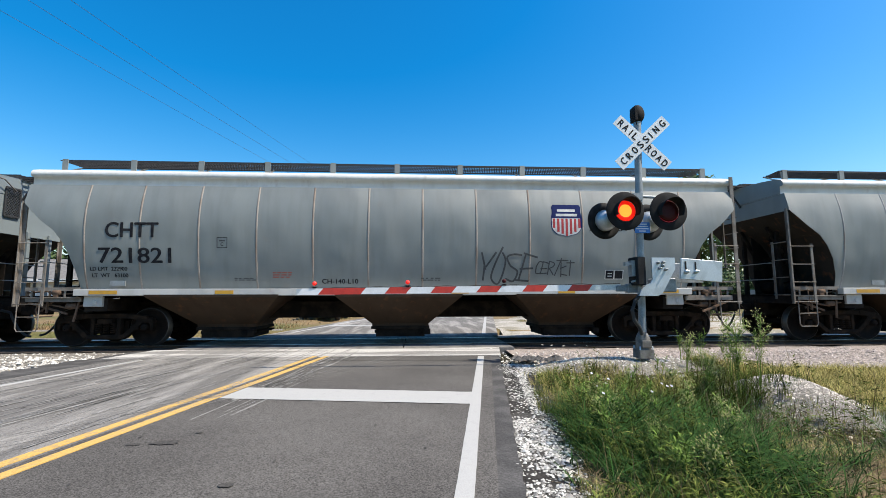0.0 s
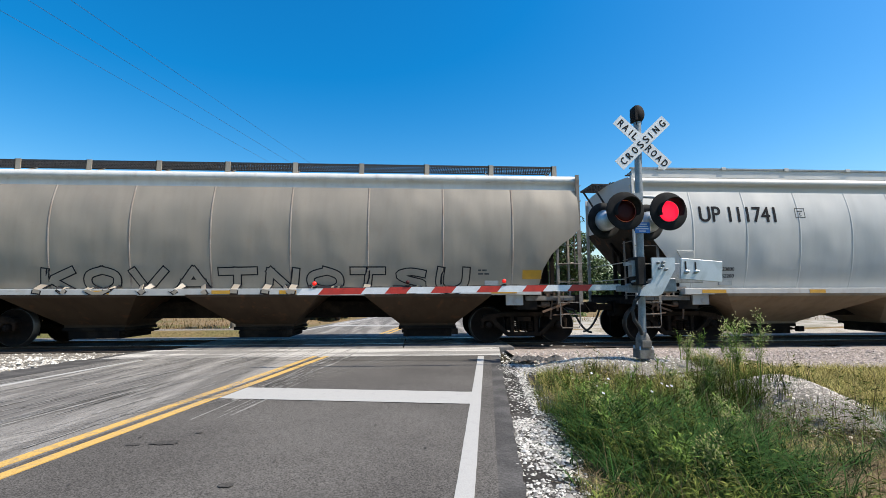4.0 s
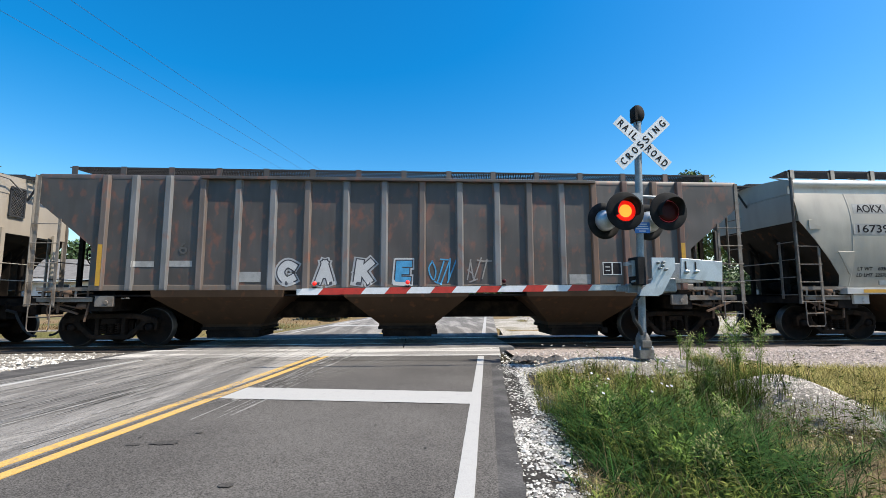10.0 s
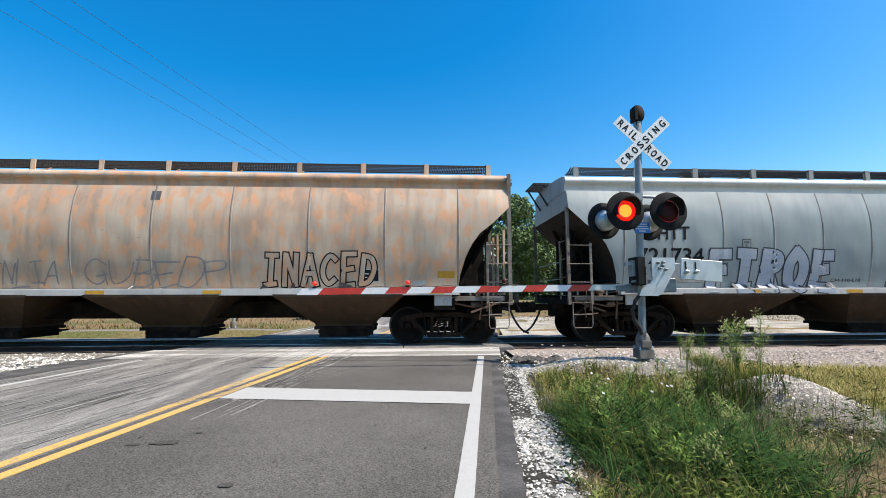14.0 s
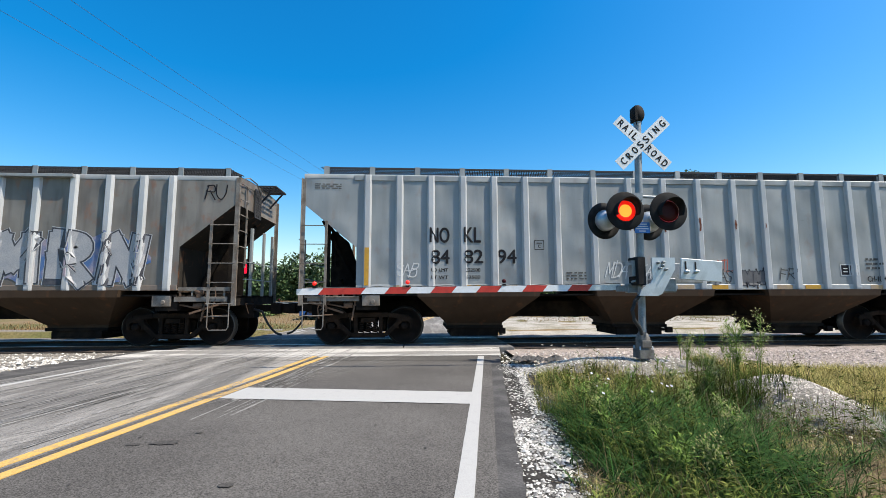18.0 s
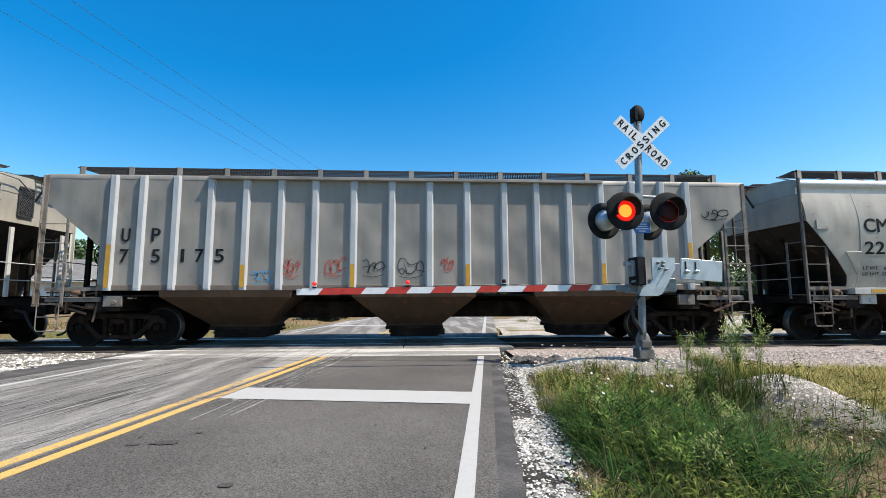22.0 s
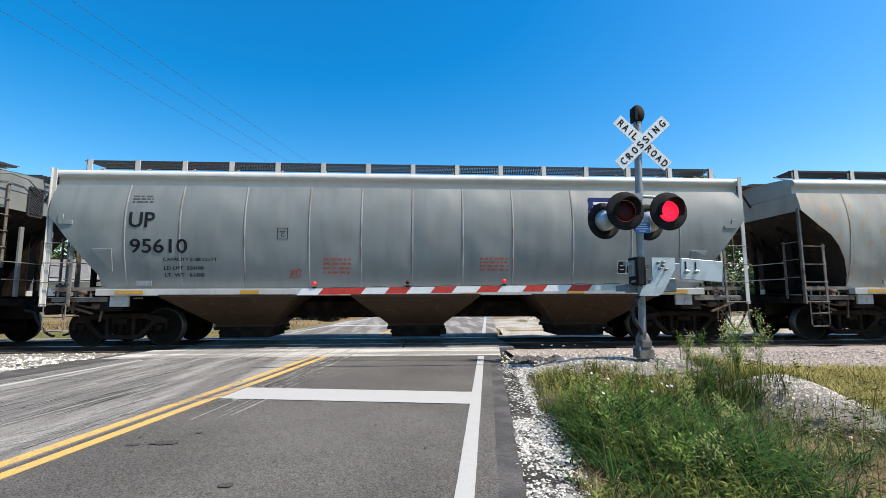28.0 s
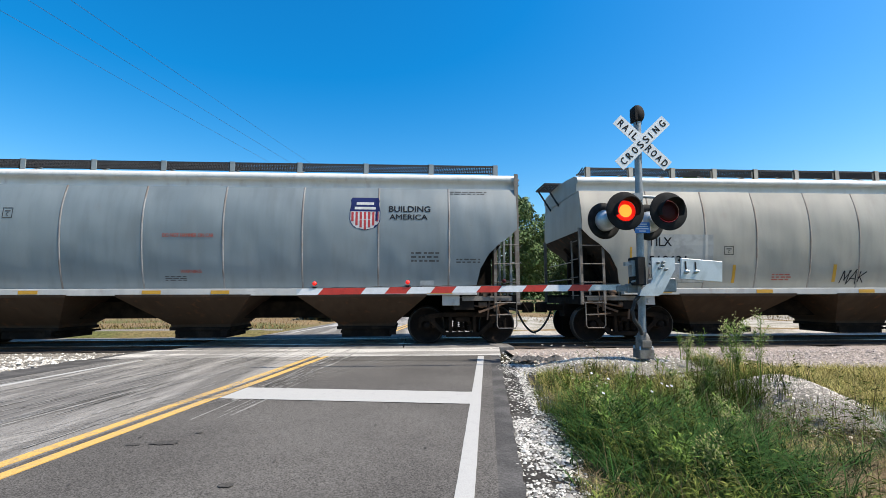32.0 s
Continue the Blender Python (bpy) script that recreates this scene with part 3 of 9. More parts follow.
for y in (TRACK_Y - 0.755, TRACK_Y + 0.755):
    part("rail", shared(("rail",), rail_mesh, M["rail"], M["rail_top"]), None, track, at=(0, y, 0.012))
for i in range(150):
    x = -40 + 0.54 * i
    if not road_x(-7.4, TRACK_Y) < x < road_x(0.4, TRACK_Y):
        part("tie", shared(("tie",), lambda b: add_box(b, -0.115, 0.115, -1.3, 1.3, -0.16, 0.0), M["tie"], bevel=0.012), None, track, at=pose(x, TRACK_Y + 0.02 * math.sin(i * 2.3), -0.055 + 0.008 * math.sin(i * 1.7), 0, 0, 0.6 * math.sin(i * 5.1)))
# crossing panels: outside and between the rails
for y0, y1 in ((10.5, 11.33), (11.55, 12.17), (12.2, 12.85), (13.07, 13.8)):
    for k in range(3):
        xa, xb = road_x(-7.5, TRACK_Y) + 2.62 * k, road_x(-7.5, TRACK_Y) + 2.62 * (k + 1) - 0.02
        part("crossing_panel", shared(("crossing_panel", y0), lambda b: add_box(b, 0, 2.6, y0, y1, -0.15, 0.008), M["crossing"], bevel=0.01), None, track, at=(xa, 0, 0))
# ---- covered hopper cars ----
# half width of the shell by height: curved shells bulge, ribbed ones are flat
CURVED = ((1.38, 1.345), (1.55, 1.405), (1.78, 1.475), (2.1, 1.545), (2.5, 1.597), (2.9, 1.622), (3.15, 1.612), (3.4, 1.576), (3.65, 1.515), (3.83, 1.462))
FLAT = ((1.38, 1.50), (4.1, 1.50))
# lower edge of the shell at its ends: metres in from the end, height
CUT_S = ((0.0, 3.36), (0.2, 3.16), (0.42, 2.95), (0.72, 2.72), (0.92, 2.45), (1.08, 2.12), (1.2, 1.70), (1.24, 1.38))
CUT_C = ((0.0, 2.82), (0.2, 2.62), (0.45, 2.45), (0.7, 2.2), (0.9, 1.85), (1.0, 1.38))
CUT_STRAIGHT = ((0.0, 3.08), (0.4, 2.58), (0.8, 2.08), (1.10, 1.70), (1.14, 1.52), (1.15, 1.38))
CUT_RIB = ((0.0, 3.40), (0.4, 3.07), (0.8, 2.74), (1.26, 2.36), (1.262, 1.9), (1.264, 1.38))


def lerp(table, v):
    for (a, p), (b, q) in zip(table, table[1:]):
        if v <= b:
            return p + (q - p) * max(0.0, (v - a) / (b - a))
    return table[-1][1]


def half_width(style, z):
    return lerp(FLAT if style == "rib" else CURVED, z)


class Kind:
    """The sizes of one kind of car."""

    def __init__(self, style, length, cut, seams, deep=False, board="posts", pitch=1.14, joints=None, inset=1.6, bays=4.2, bay=1.6, rise=0.0, chord=False):
        self.style, self.length, self.cut, self.seams, self.deep, self.board, self.pitch = style, length, cut, seams, deep, board, pitch
        self.inset, self.bays, self.bay = inset, bays, bay          # truck centre from the end, spacing and half length of the hoppers
        self.rise, self.chord = rise, chord                          # a taller body; a raised plate under the roof edge
        self.top = 3.83 if style != "rib" else 3.97 + rise
        self.eave = 4.03 if style != "rib" else 3.97 + rise
        self.key = (style, length, seams, deep, board, cut[0][1], pitch, joints, inset, rise)
        h, inset = length / 2, (1.28 if style == "rib" else 1.26)
        inner = [(-h + inset) + (length - 2 * inset) * i / (seams - 2) for i in range(seams - 1)]
        self.xs = [-h, *(sorted({*[-v for v in joints], *joints}) if joints else inner), h]

    def low(self, x):
        d = self.length / 2 - abs(x)
        return lerp(self.cut, d) if d < self.cut[-1][0] else 1.38


def shell_panel(b, k, x0, x1):
    """One plate of the near side between two joints, slightly pillowed, in its own space about its middle."""
    mid, h = (x0 + x1) / 2, k.length / 2
    end = h - max(abs(x0), abs(x1)) < 0.01
    xs = [x0 + (x1 - x0) * i / 6 for i in range(7)]
    if end:
        s = 1 if x1 > 0 else -1
        xs = sorted({*[s * (h - c[0]) for c in k.cut if h - c[0] > min(abs(x0), abs(x1))], x0, x1})
    rows = []
    for x in xs:
        u = (x - x0) / (x1 - x0)
        lo = k.low(x)
        puff = 0.012 * math.sin(math.pi * u) if k.style != "rib" else -0.006 * math.sin(math.pi * u)
        rows.append([(x - mid, -(half_width(k.style, z) + puff), z) for z in [lo + (k.top - lo) * j / 12 for j in range(13)]])
    grid_face(b, rows)


def seam_strip(b, k):
    rows = [[(dx, -(half_width(k.style, z) + dy), z) for dx, dy in ((-0.024, 0.0), (-0.014, 0.009), (0.014, 0.009), (0.024, 0.0))] for z in [1.38 + (k.top - 1.38) * j / 12 for j in range(13)]]
    grid_face(b, rows)


def rib_post(b, k):
    """A pressed channel standing on the side, tapered at its foot."""
    sec = ((-0.098, 0.0), (-0.092, 0.006), (-0.074, 0.054), (-0.055, 0.07), (0.055, 0.07), (0.074, 0.054), (0.092, 0.006), (0.098, 0.0))
    rows = [[(dx * w, -(1.497 + dy * d), z) for dx, dy in sec] for z, w, d in ((1.335, 0.97, 0.9), (1.38, 1.0, 1.0), (2.6, 1, 1), (4.02 + k.rise, 1.0, 1.0), (4.06 + k.rise, 1.0, 0.92))]
    grid_face(b, rows, False)
    b.faces.new([v for v in b.verts[:8]])
    b.faces.new([v for v in b.verts[-8:]])


def far_side(b, k):
    rows = []
    h = k.length / 2
    for x in sorted({*[s * (h - c[0]) for c in k.cut for s in (-1, 1)]}):
        lo = k.low(x)
        rows.append([(x, half_width(k.style, z), z) for z in [lo + (k.top - lo) * j / 6 for j in range(7)]])
    grid_face(b, rows)


def roof_section(k):
    if k.style == "rib":
        sec = [(y, z + k.rise) for y, z in ((-1.50, 3.97), (-1.505, 4.06), (-1.47, 4.085), (-0.8, 4.14), (0, 4.17))]
    else:
        sec = ((-1.37, 3.83), (-1.37, 4.025), (-1.45, 4.03), (-1.475, 4.07), (-1.47, 4.13), (-1.42, 4.19), (-1.26, 4.245), (-0.7, 4.30), (0, 4.33))
    return [*sec, *[(-y, z) for y, z in sec[-2::-1]]]


def roof(b, k):
    h, full = k.length / 2, roof_section(k)
    xs = [-h - 0.02, -h + 0.05, *[-h + k.length * i / 16 for i in range(1, 16)], h - 0.05, h + 0.02]
    grid_face(b, [[(x, y, z) for y, z in full] for x in xs])
    if k.style != "rib":
        for s in (-1, 1):
            grid_face(b, [[(x, s * w, 3.83) for w in (1.462, 1.37)] for x in (-h, 0, h)], False)


def end_sheet(b, k, s):
    """The upright end plate at the end s, up to the arch of the roof."""
    h, w = k.length / 2, lambda z: half_width(k.style, z)
    grid_face(b, [[(s * h, y * (w(z) - 0.003), z) for y in (-1, -0.5, 0, 0.5, 1)] for z in (k.top, 3.6, k.cut[0][1])], False)
    b.faces.new([b.verts.new((s * (h + 0.012), y, z)) for y, z in roof_section(k)])


def slope_sheet(b, k, s):
    """The slope sheet under the end plate."""
    h, w = k.length / 2, lambda z: half_width(k.style, z)
    grid_face(b, [[(s * (h - d), y * (w(z) - 0.003), z) for y in (-1, -0.5, 0, 0.5, 1)] for d, z in k.cut], False)


def hopper(b, k):
    t = 2.1 if k.deep else 1.52 if k.style != "rib" else 1.50
    rings = ((t, k.bay, 1.24 if k.style != "rib" else 1.34), (t * 0.98, k.bay - 0.01, 1.18), (0.72 if not k.deep else 0.86, 0.66, 0.50), (0.72, 0.64, 0.42))
    vs = [[b.verts.new((sx * x, sy * y, z)) for sx, sy in ((-1, -1), (1, -1), (1, 1), (-1, 1))] for x, y, z in rings]
    for r0, r1 in zip(vs, vs[1:]):
        for i in range(4):
            b.faces.new((r0[i], r0[(i + 1) % 4], r1[(i + 1) % 4], r1[i]))
    b.faces.new(vs[0])


def outlet(b, k):
    add_box(b, -0.74, 0.74, -0.70, 0.70, 0.36, 0.44)
    add_box(b, -0.62, 0.62, -0.64, 0.64, 0.17, 0.36)
    add_box(b, -0.66, 0.72, -0.60, -0.50, 0.26, 0.34)
    add_box(b, -0.66, 0.72, 0.50, 0.60, 0.26, 0.34)
    add_bar(b, (0.68, -0.85, 0.30), (0.68, 0.85, 0.30), 0.05)
    add_box(b, 0.60, 0.76, -0.93, -0.80, 0.24, 0.38)


def walkway(b, k):
    """Open grating along the roof, both sides of the hatches, and the end platforms."""
    h = k.length / 2
    z = 4.56 if k.style != "rib" else 4.39 + k.rise
    for y0, y1 in ((-1.04, -0.40), (0.40, 1.04)):
        for j in range(6):
            y = y0 + (y1 - y0) * j / 5
            add_box(b, -h + 0.35, h - 0.35, y - 0.008, y + 0.008, z - (0.04 if j in (0, 5) else 0.022), z)
        n = int((k.length - 0.7) / 0.066)
        for i in range(n + 1):
            x = -h + 0.35 + (k.length - 0.7) * i / n
            add_bar(b, (x - 0.06, y0, z - 0.013), (x + 0.06, y1, z - 0.013), 0.026, 0.018, up=(0, 0, 1))
    for s in (-1, 1):
        xa, xb = sorted((s * (h - 0.35), s * (h + 0.42)))
        ze = z - 0.16
        for i in range(10):
            x = xa + (xb - xa) * i / 9
            add_box(b, x - 0.014, x + 0.014, 0.0, 0.95, ze - 0.03, ze)
        for y in (0.0, 0.2, 0.4, 0.6, 0.8, 0.95):
            add_box(b, xa, xb, y - 0.015, y + 0.015, ze - 0.045, ze - 0.004)
        for y in (0.1, 0.85):
            add_bar(b, (s * h, y, 3.75), (s * (h + 0.4), y, ze), 0.04)


def hatch_cover(b, k):
    h, z = k.length / 2, 4.30 if k.style != "rib" else 4.15 + k.rise
    add_box(b, -h + 0.6, h - 0.6, -0.33, 0.33, z, z + 0.12)
    n = 14
    for i in range(n):
        x = -h + 0.9 + (k.length - 1.8) * i / (n - 1)
        add_box(b, x - 0.06, x + 0.06, -0.36, 0.36, z + 0.12, z + 0.17)


def side_sill(b, k):
    h = k.length / 2 - k.cut[-1][0]
    if k.style == "rib":
        add_box(b, -h, h, -1.512, -1.40, 1.335, 1.465)
    else:
        add_box(b, -h, h, -1.585, -1.33, 1.215, 1.375)


def underframe(b, k):
    h = k.length / 2
    add_box(b, -h - 0.05, h + 0.05, -0.22, 0.22, 0.64, 1.06)
    add_box(b, -h + 1.3, h - 1.3, -1.46, 1.46, 1.20, 1.24)
    add_box(b, -h + 1.3, h - 1.3, -0.05, 0.05, 1.06, 1.20)
    for s in (-1, 1):
        xa, xb = sorted((s * (h - 1.3), s * h))
        add_box(b, xa, xb, -1.44, 1.44, 1.165, 1.20)
        add_box(b, min(s * (h - 0.12), s * h), max(s * (h - 0.12), s * h), -1.47, 1.47, 0.98, 1.22)
        c = s * (h - k.inset)
        add_box(b, c - 0.25, c + 0.25, -1.42, 1.42, 0.86, 1.16)
        for y in (-1, 1):
            add_bar(b, (s * (h - 0.1), y * 1.4, 1.1), (c, y * 0.3, 1.0), 0.1)
            add_bar(b, (s * (h - 1.25), y * 0.5, 1.2), (s * (h - 0.25), y * 0.5, k.low(s * (h - 0.25)) - 0.02), 0.08)
        add_box(b, c - 0.2 - s * 0.3, c + 0.2 - s * 0.3, -0.35, 0.35, 1.2, 1.5)


def rung(b, w):
    add_tube(b, [(-w / 2, 0, 0), (w / 2, 0, 0)], 0.011, 6)


def step_mesh(b):
    """A bent-bar stirrup step hung under the sill."""
    pts = [(-0.24, 0, 1.0), (-0.24, 0, 0.45), (-0.20, 0, 0.38), (0.20, 0, 0.38), (0.24, 0, 0.45), (0.24, 0, 1.0)]
    add_tube(b, pts, 0.013, 6)
    add_tube(b, [(-0.24, 0, 0.70), (0.24, 0, 0.70)], 0.011, 6)


def corner_post(b, z1):
    add_box(b, -0.046, 0.046, -0.012, 0.012, 0.98, z1)
    add_box(b, 0.034, 0.046, 0.0, 0.07, 0.98, z1)


def jack_plate(b):
    add_box(b, -0.21, 0.21, -0.02, 0.05, 0.965, 1.215)
    add_lathe(b, [(-0.045, 0.0), (-0.045, 0.055), (-0.018, 0.055)], "y", 12, (0.05, 0, 1.06))


def post_bracket(b, k):
    z1 = 4.57 if k.style != "rib" else 4.40 + k.rise
    z0 = 4.20 if k.style != "rib" else 4.07 + k.rise
    add_box(b, -0.065, 0.065, -0.012, 0.012, z0, z1)
    add_box(b, -0.065, -0.05, -0.012, 0.06, z0, z1)
    add_bar(b, (-0.05, 0.03, z0 + 0.05), (-0.05, 0.62, z1 - 0.05), 0.03)


def side_frame(b):
    """Cast truck side frame: arched top member, bottom member, columns, pedestals."""
    y0, y1 = -0.07, 0.07
    pts = [(-1.08, 0.56), (-0.95, 0.67), (-0.5, 0.735), (0.5, 0.735), (0.95, 0.67), (1.08, 0.56)]
    for (xa, za), (xb, zb) in zip(pts, pts[1:]):
        add_bar(b, (xa, 0, za), (xb, 0, zb), 0.12, 0.15)
    add_bar(b, (-0.42, 0, 0.24), (0.42, 0, 0.24), 0.11, 0.16)
    for s in (-1, 1):
        add_bar(b, (s * 0.42, 0, 0.24), (s * 0.80, 0, 0.60), 0.11, 0.15)
        add_bar(b, (s * 0.30, 0, 0.26), (s * 0.30, 0, 0.72), 0.09, 0.14)
        add_box(b, s * 0.89 - 0.19, s * 0.89 + 0.19, y0, y1, 0.57, 0.68)
        for d in (-0.17, 0.17):
            add_box(b, s * 0.89 + d - 0.035, s * 0.89 + d + 0.035, y0, y1, 0.40, 0.62)


def spring(b):
    pts = [(0.055 * math.cos(a), 0.055 * math.sin(a), 0.31 + 0.25 * a / (math.tau * 5)) for a in [i * math.tau / 8 for i in range(41)]]
    add_tube(b, pts, 0.016, 5)


def wheelset_mesh(b):
    for s in (-1, 1):
        add_lathe(b, [(s * 0.69, 0.0), (s * 0.69, 0.13), (s * 0.715, 0.15), (s * 0.725, 0.36), (s * 0.69, 0.40), (s * 0.69, 0.485), (s * 0.715, 0.487), (s * 0.73, 0.462), (s * 0.825, 0.455), (s * 0.831, 0.436), (s * 0.83, 0.40), (s * 0.785, 0.37), (s * 0.775, 0.16), (s * 0.81, 0.13), (s * 0.83, 0.12), (s * 0.83, 0.0)],
                  "y", 36, mats=[0, 0, 0, 0, 0, 1, 1, 1, 1, 0, 0, 0, 0, 0, 0])
        add_lathe(b, [(s * 0.83, 0.085), (s * 1.06, 0.085), (s * 1.08, 0.07), (s * 1.08, 0.0)], "y", 12)
        for a in range(3):
            q = a * math.tau / 3
            add_box(b, 0.045 * math.cos(q) - 0.012, 0.045 * math.cos(q) + 0.012, min(s * 1.08, s * 1.095), max(s * 1.08, s * 1.095), 0.045 * math.sin(q) - 0.012, 0.045 * math.sin(q) + 0.012)
    add_lathe(b, [(-0.69, 0.09), (0.0, 0.08), (0.69, 0.09)], "y", 12)


def coupler_mesh(b):
    add_box(b, 0.0, 0.52, -0.07, 0.07, 0.80, 0.97)
    add_box(b, -0.1, 0.05, -0.2, 0.2, 0.72, 1.05)
    add_box(b, 0.46, 0.72, -0.15, 0.02, 0.74, 1.02)
    add_box(b, 0.50, 0.80, 0.02, 0.15, 0.76, 1.0)
    add_bar(b, (0.2, 0, 0.98), (0.2, -1.2, 1.02), 0.025)
    add_bar(b, (0.2, -1.2, 1.02), (0.32, -1.3, 0.78), 0.025)


def hose_mesh(b):
    pts = [(0.28 + 0.50 * u, -0.22 + 0.05 * u, 0.80 - 0.60 * math.sin(math.pi * 0.5 * u) ** 0.8) for u in [i / 10 for i in range(11)]]
    add_tube(b, pts, 0.028, 8)
    add_tube(b, [(0.05, -0.22, 0.86), (0.28, -0.22, 0.80)], 0.035, 8)


def brake_wheel(b):
    ring = [(0, 0.27 * math.cos(a), 0.27 * math.sin(a)) for a in [i * math.tau / 20 for i in range(21)]]
    add_tube(b, ring, 0.014, 6, False)
    for i in range(5):
        a = i * math.tau / 5
        add_bar(b, (0.02, 0, 0), (0, 0.27 * math.cos(a), 0.27 * math.sin(a)), 0.018, up=(1, 0, 0))
    add_lathe(b, [(-0.12, 0.0), (-0.12, 0.05), (0.03, 0.05), (0.03, 0.0)], "x", 10)


def brake_gear(b):
    """Air cylinder and reservoir on the end deck, with pipes."""
    add_lathe(b, [(-0.35, 0.0), (-0.33, 0.15), (0.30, 0.15), (0.35, 0.0)], "y", 14, (0, 0.15, 1.42))
    add_lathe(b, [(-0.25, 0.0), (-0.24, 0.1), (0.24, 0.1), (0.25, 0.0)], "x", 12, (0.0, -0.75, 1.36))
    add_tube(b, [(0.05, -1.2, 1.25), (0.05, -1.2, 1.55), (0.05, -0.7, 1.62), (0, -0.2, 1.5)], 0.02, 6)
    add_box(b, -0.15, 0.15, -1.25, -0.95, 1.2, 1.38)


WHEELS = []


def brake_rigging(b):
    """Brake beams, levers and rods that fill the truck between its wheels."""
    for s in (-1, 1):
        add_box(b, s * 0.36 - 0.09, s * 0.36 + 0.09, -0.66, 0.66, 0.30, 0.50)
        add_bar(b, (s * 0.36, -0.62, 0.34), (s * 0.30, 0, 0.62), 0.07)
        add_bar(b, (s * 0.36, 0.62, 0.34), (s * 0.30, 0, 0.62), 0.07)
        add_box(b, s * 0.89 - 0.30, s * 0.89 + 0.30, -0.50, -0.44, 0.24, 0.66)
        add_box(b, s * 0.89 - 0.30, s * 0.89 + 0.30, 0.44, 0.50, 0.24, 0.66)
    add_bar(b, (-0.5, 0.12, 0.28), (0.5, 0.12, 0.28), 0.06)
    add_bar(b, (-1.3, 0.2, 0.82), (1.3, 0.2, 0.86), 0.06)


def add_truck(car, x):
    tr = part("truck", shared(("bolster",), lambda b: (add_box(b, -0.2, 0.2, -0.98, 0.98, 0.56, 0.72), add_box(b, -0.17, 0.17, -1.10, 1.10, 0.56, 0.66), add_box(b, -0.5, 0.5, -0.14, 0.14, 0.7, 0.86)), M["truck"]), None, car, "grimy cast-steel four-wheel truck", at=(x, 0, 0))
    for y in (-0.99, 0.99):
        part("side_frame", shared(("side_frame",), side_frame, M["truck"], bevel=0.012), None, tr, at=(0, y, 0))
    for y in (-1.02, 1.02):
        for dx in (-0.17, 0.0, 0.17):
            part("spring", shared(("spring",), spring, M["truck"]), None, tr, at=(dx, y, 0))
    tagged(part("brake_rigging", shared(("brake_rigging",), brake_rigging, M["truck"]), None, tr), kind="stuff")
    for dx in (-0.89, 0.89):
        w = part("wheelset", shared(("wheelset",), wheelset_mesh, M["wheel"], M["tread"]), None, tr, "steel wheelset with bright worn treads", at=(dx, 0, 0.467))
        WHEELS.append((w, dx))
        part("brake_shoe", shared(("brake_shoe",), lambda b: (add_box(b, -0.05, 0.05, -0.85, -0.70, 0.35, 0.62), add_box(b, -0.05, 0.05, 0.70, 0.85, 0.35, 0.62), add_box(b, -0.04, 0.04, -0.85, 0.85, 0.42, 0.5)), M["truck"]), None, tr, at=(dx - math.copysign(0.53, dx), 0, 0))


def shear_plate(b, k):
    """An upright web between the deck and the slope sheet, in the space of the end, x running inwards."""
    pts = [(0.45, 1.2), (1.28, 1.2), (1.28, 1.5)] + [(d, z - 0.03) for d, z in reversed(k.cut) if 0.45 < d < 1.2] + [(0.45, lerp(k.cut, 0.45) - 0.03)]
    f0 = b.faces.new([b.verts.new((d, 0, z)) for d, z in pts])
    ext = bmesh.ops.extrude_face_region(b, geom=[f0])
    bmesh.ops.translate(b, verts=[v for v in ext["geom"] if isinstance(v, bmesh.types.BMVert)], vec=(0, 0.02, 0))


def screen(b):
    """A framed lattice of flat bars, 0.42 wide."""
    z0, z1, w = 3.28, 4.02, 0.21
    for y in (-w, w):
        add_box(b, -0.012, 0.012, y - 0.02, y + 0.02, z0, z1)
    for z in (z0, z1):
        add_box(b, -0.012, 0.012, -w, w, z - 0.02, z + 0.02)
    for i in range(-6, 14):
        for s in (-1, 1):
            pts = [(s * (w * 2 * j / 8 - w), z0 + 0.075 * i + 0.42 * j / 8) for j in range(9)]
            pts = [p for p in pts if z0 <= p[1] <= z1]
            if len(pts) > 1:
                add_bar(b, (s * 0.004, *pts[0]), (s * 0.004, *pts[-1]), 0.008, 0.018, up=(1, 0, 0))


def end_ironwork(car, s, h):
    """Channel, straps, pipes and valves along the near edge of the end deck, x running inwards."""
    def put(name, key, build, m, x, z, label=""):
        part(name, shared((name, key), build, m), m, car, label, at=pose(s * (h - x), -1.42, z))
    put("deck_channel", 0, lambda b: (add_box(b, -0.6, 0.6, -0.02, 0.02, 0.0, 0.012), add_box(b, -0.6, 0.6, -0.022, -0.01, -0.07, 0.012)), LADDER, 0.68, 1.40, "grimy pressed channel over the deck")
    for i, x in enumerate((0.22, 0.62, 0.95, 1.22)):
        put("strap", i % 2, lambda b: add_box(b, -0.022, 0.022, -0.008, 0.008, 0.0, 0.21), M["pipe"] if i % 2 else LADDER, x, 1.19)
    put("air_pipe", 0, lambda b: add_tube(b, [(-0.62, 0.05, 0.0), (-0.2, 0.06, 0.03), (0.1, 0.04, -0.04), (0.6, 0.05, 0.0)], 0.02, 6), M["pipe"], 0.70, 1.29)
    put("valve", 0, lambda b: (add_lathe(b, [(-0.1, 0.0), (-0.09, 0.06), (0.09, 0.06), (0.1, 0.0)], "x", 10), add_box(b, -0.05, 0.05, -0.05, 0.05, -0.12, 0.0)), M["pipe"], 0.78, 1.29)
    put("brake_rod", 0, lambda b: (add_tube(b, [(0.0, 0, 0.42), (0.02, -0.03, 0.1), (-0.05, -0.04, -0.12), (-0.02, -0.02, -0.35)], 0.015, 6), add_tube(b, [(-0.25, 0.0, -0.3), (0.3, 0.0, -0.26)], 0.016, 6)), M["pipe"], 0.42, 1.02)


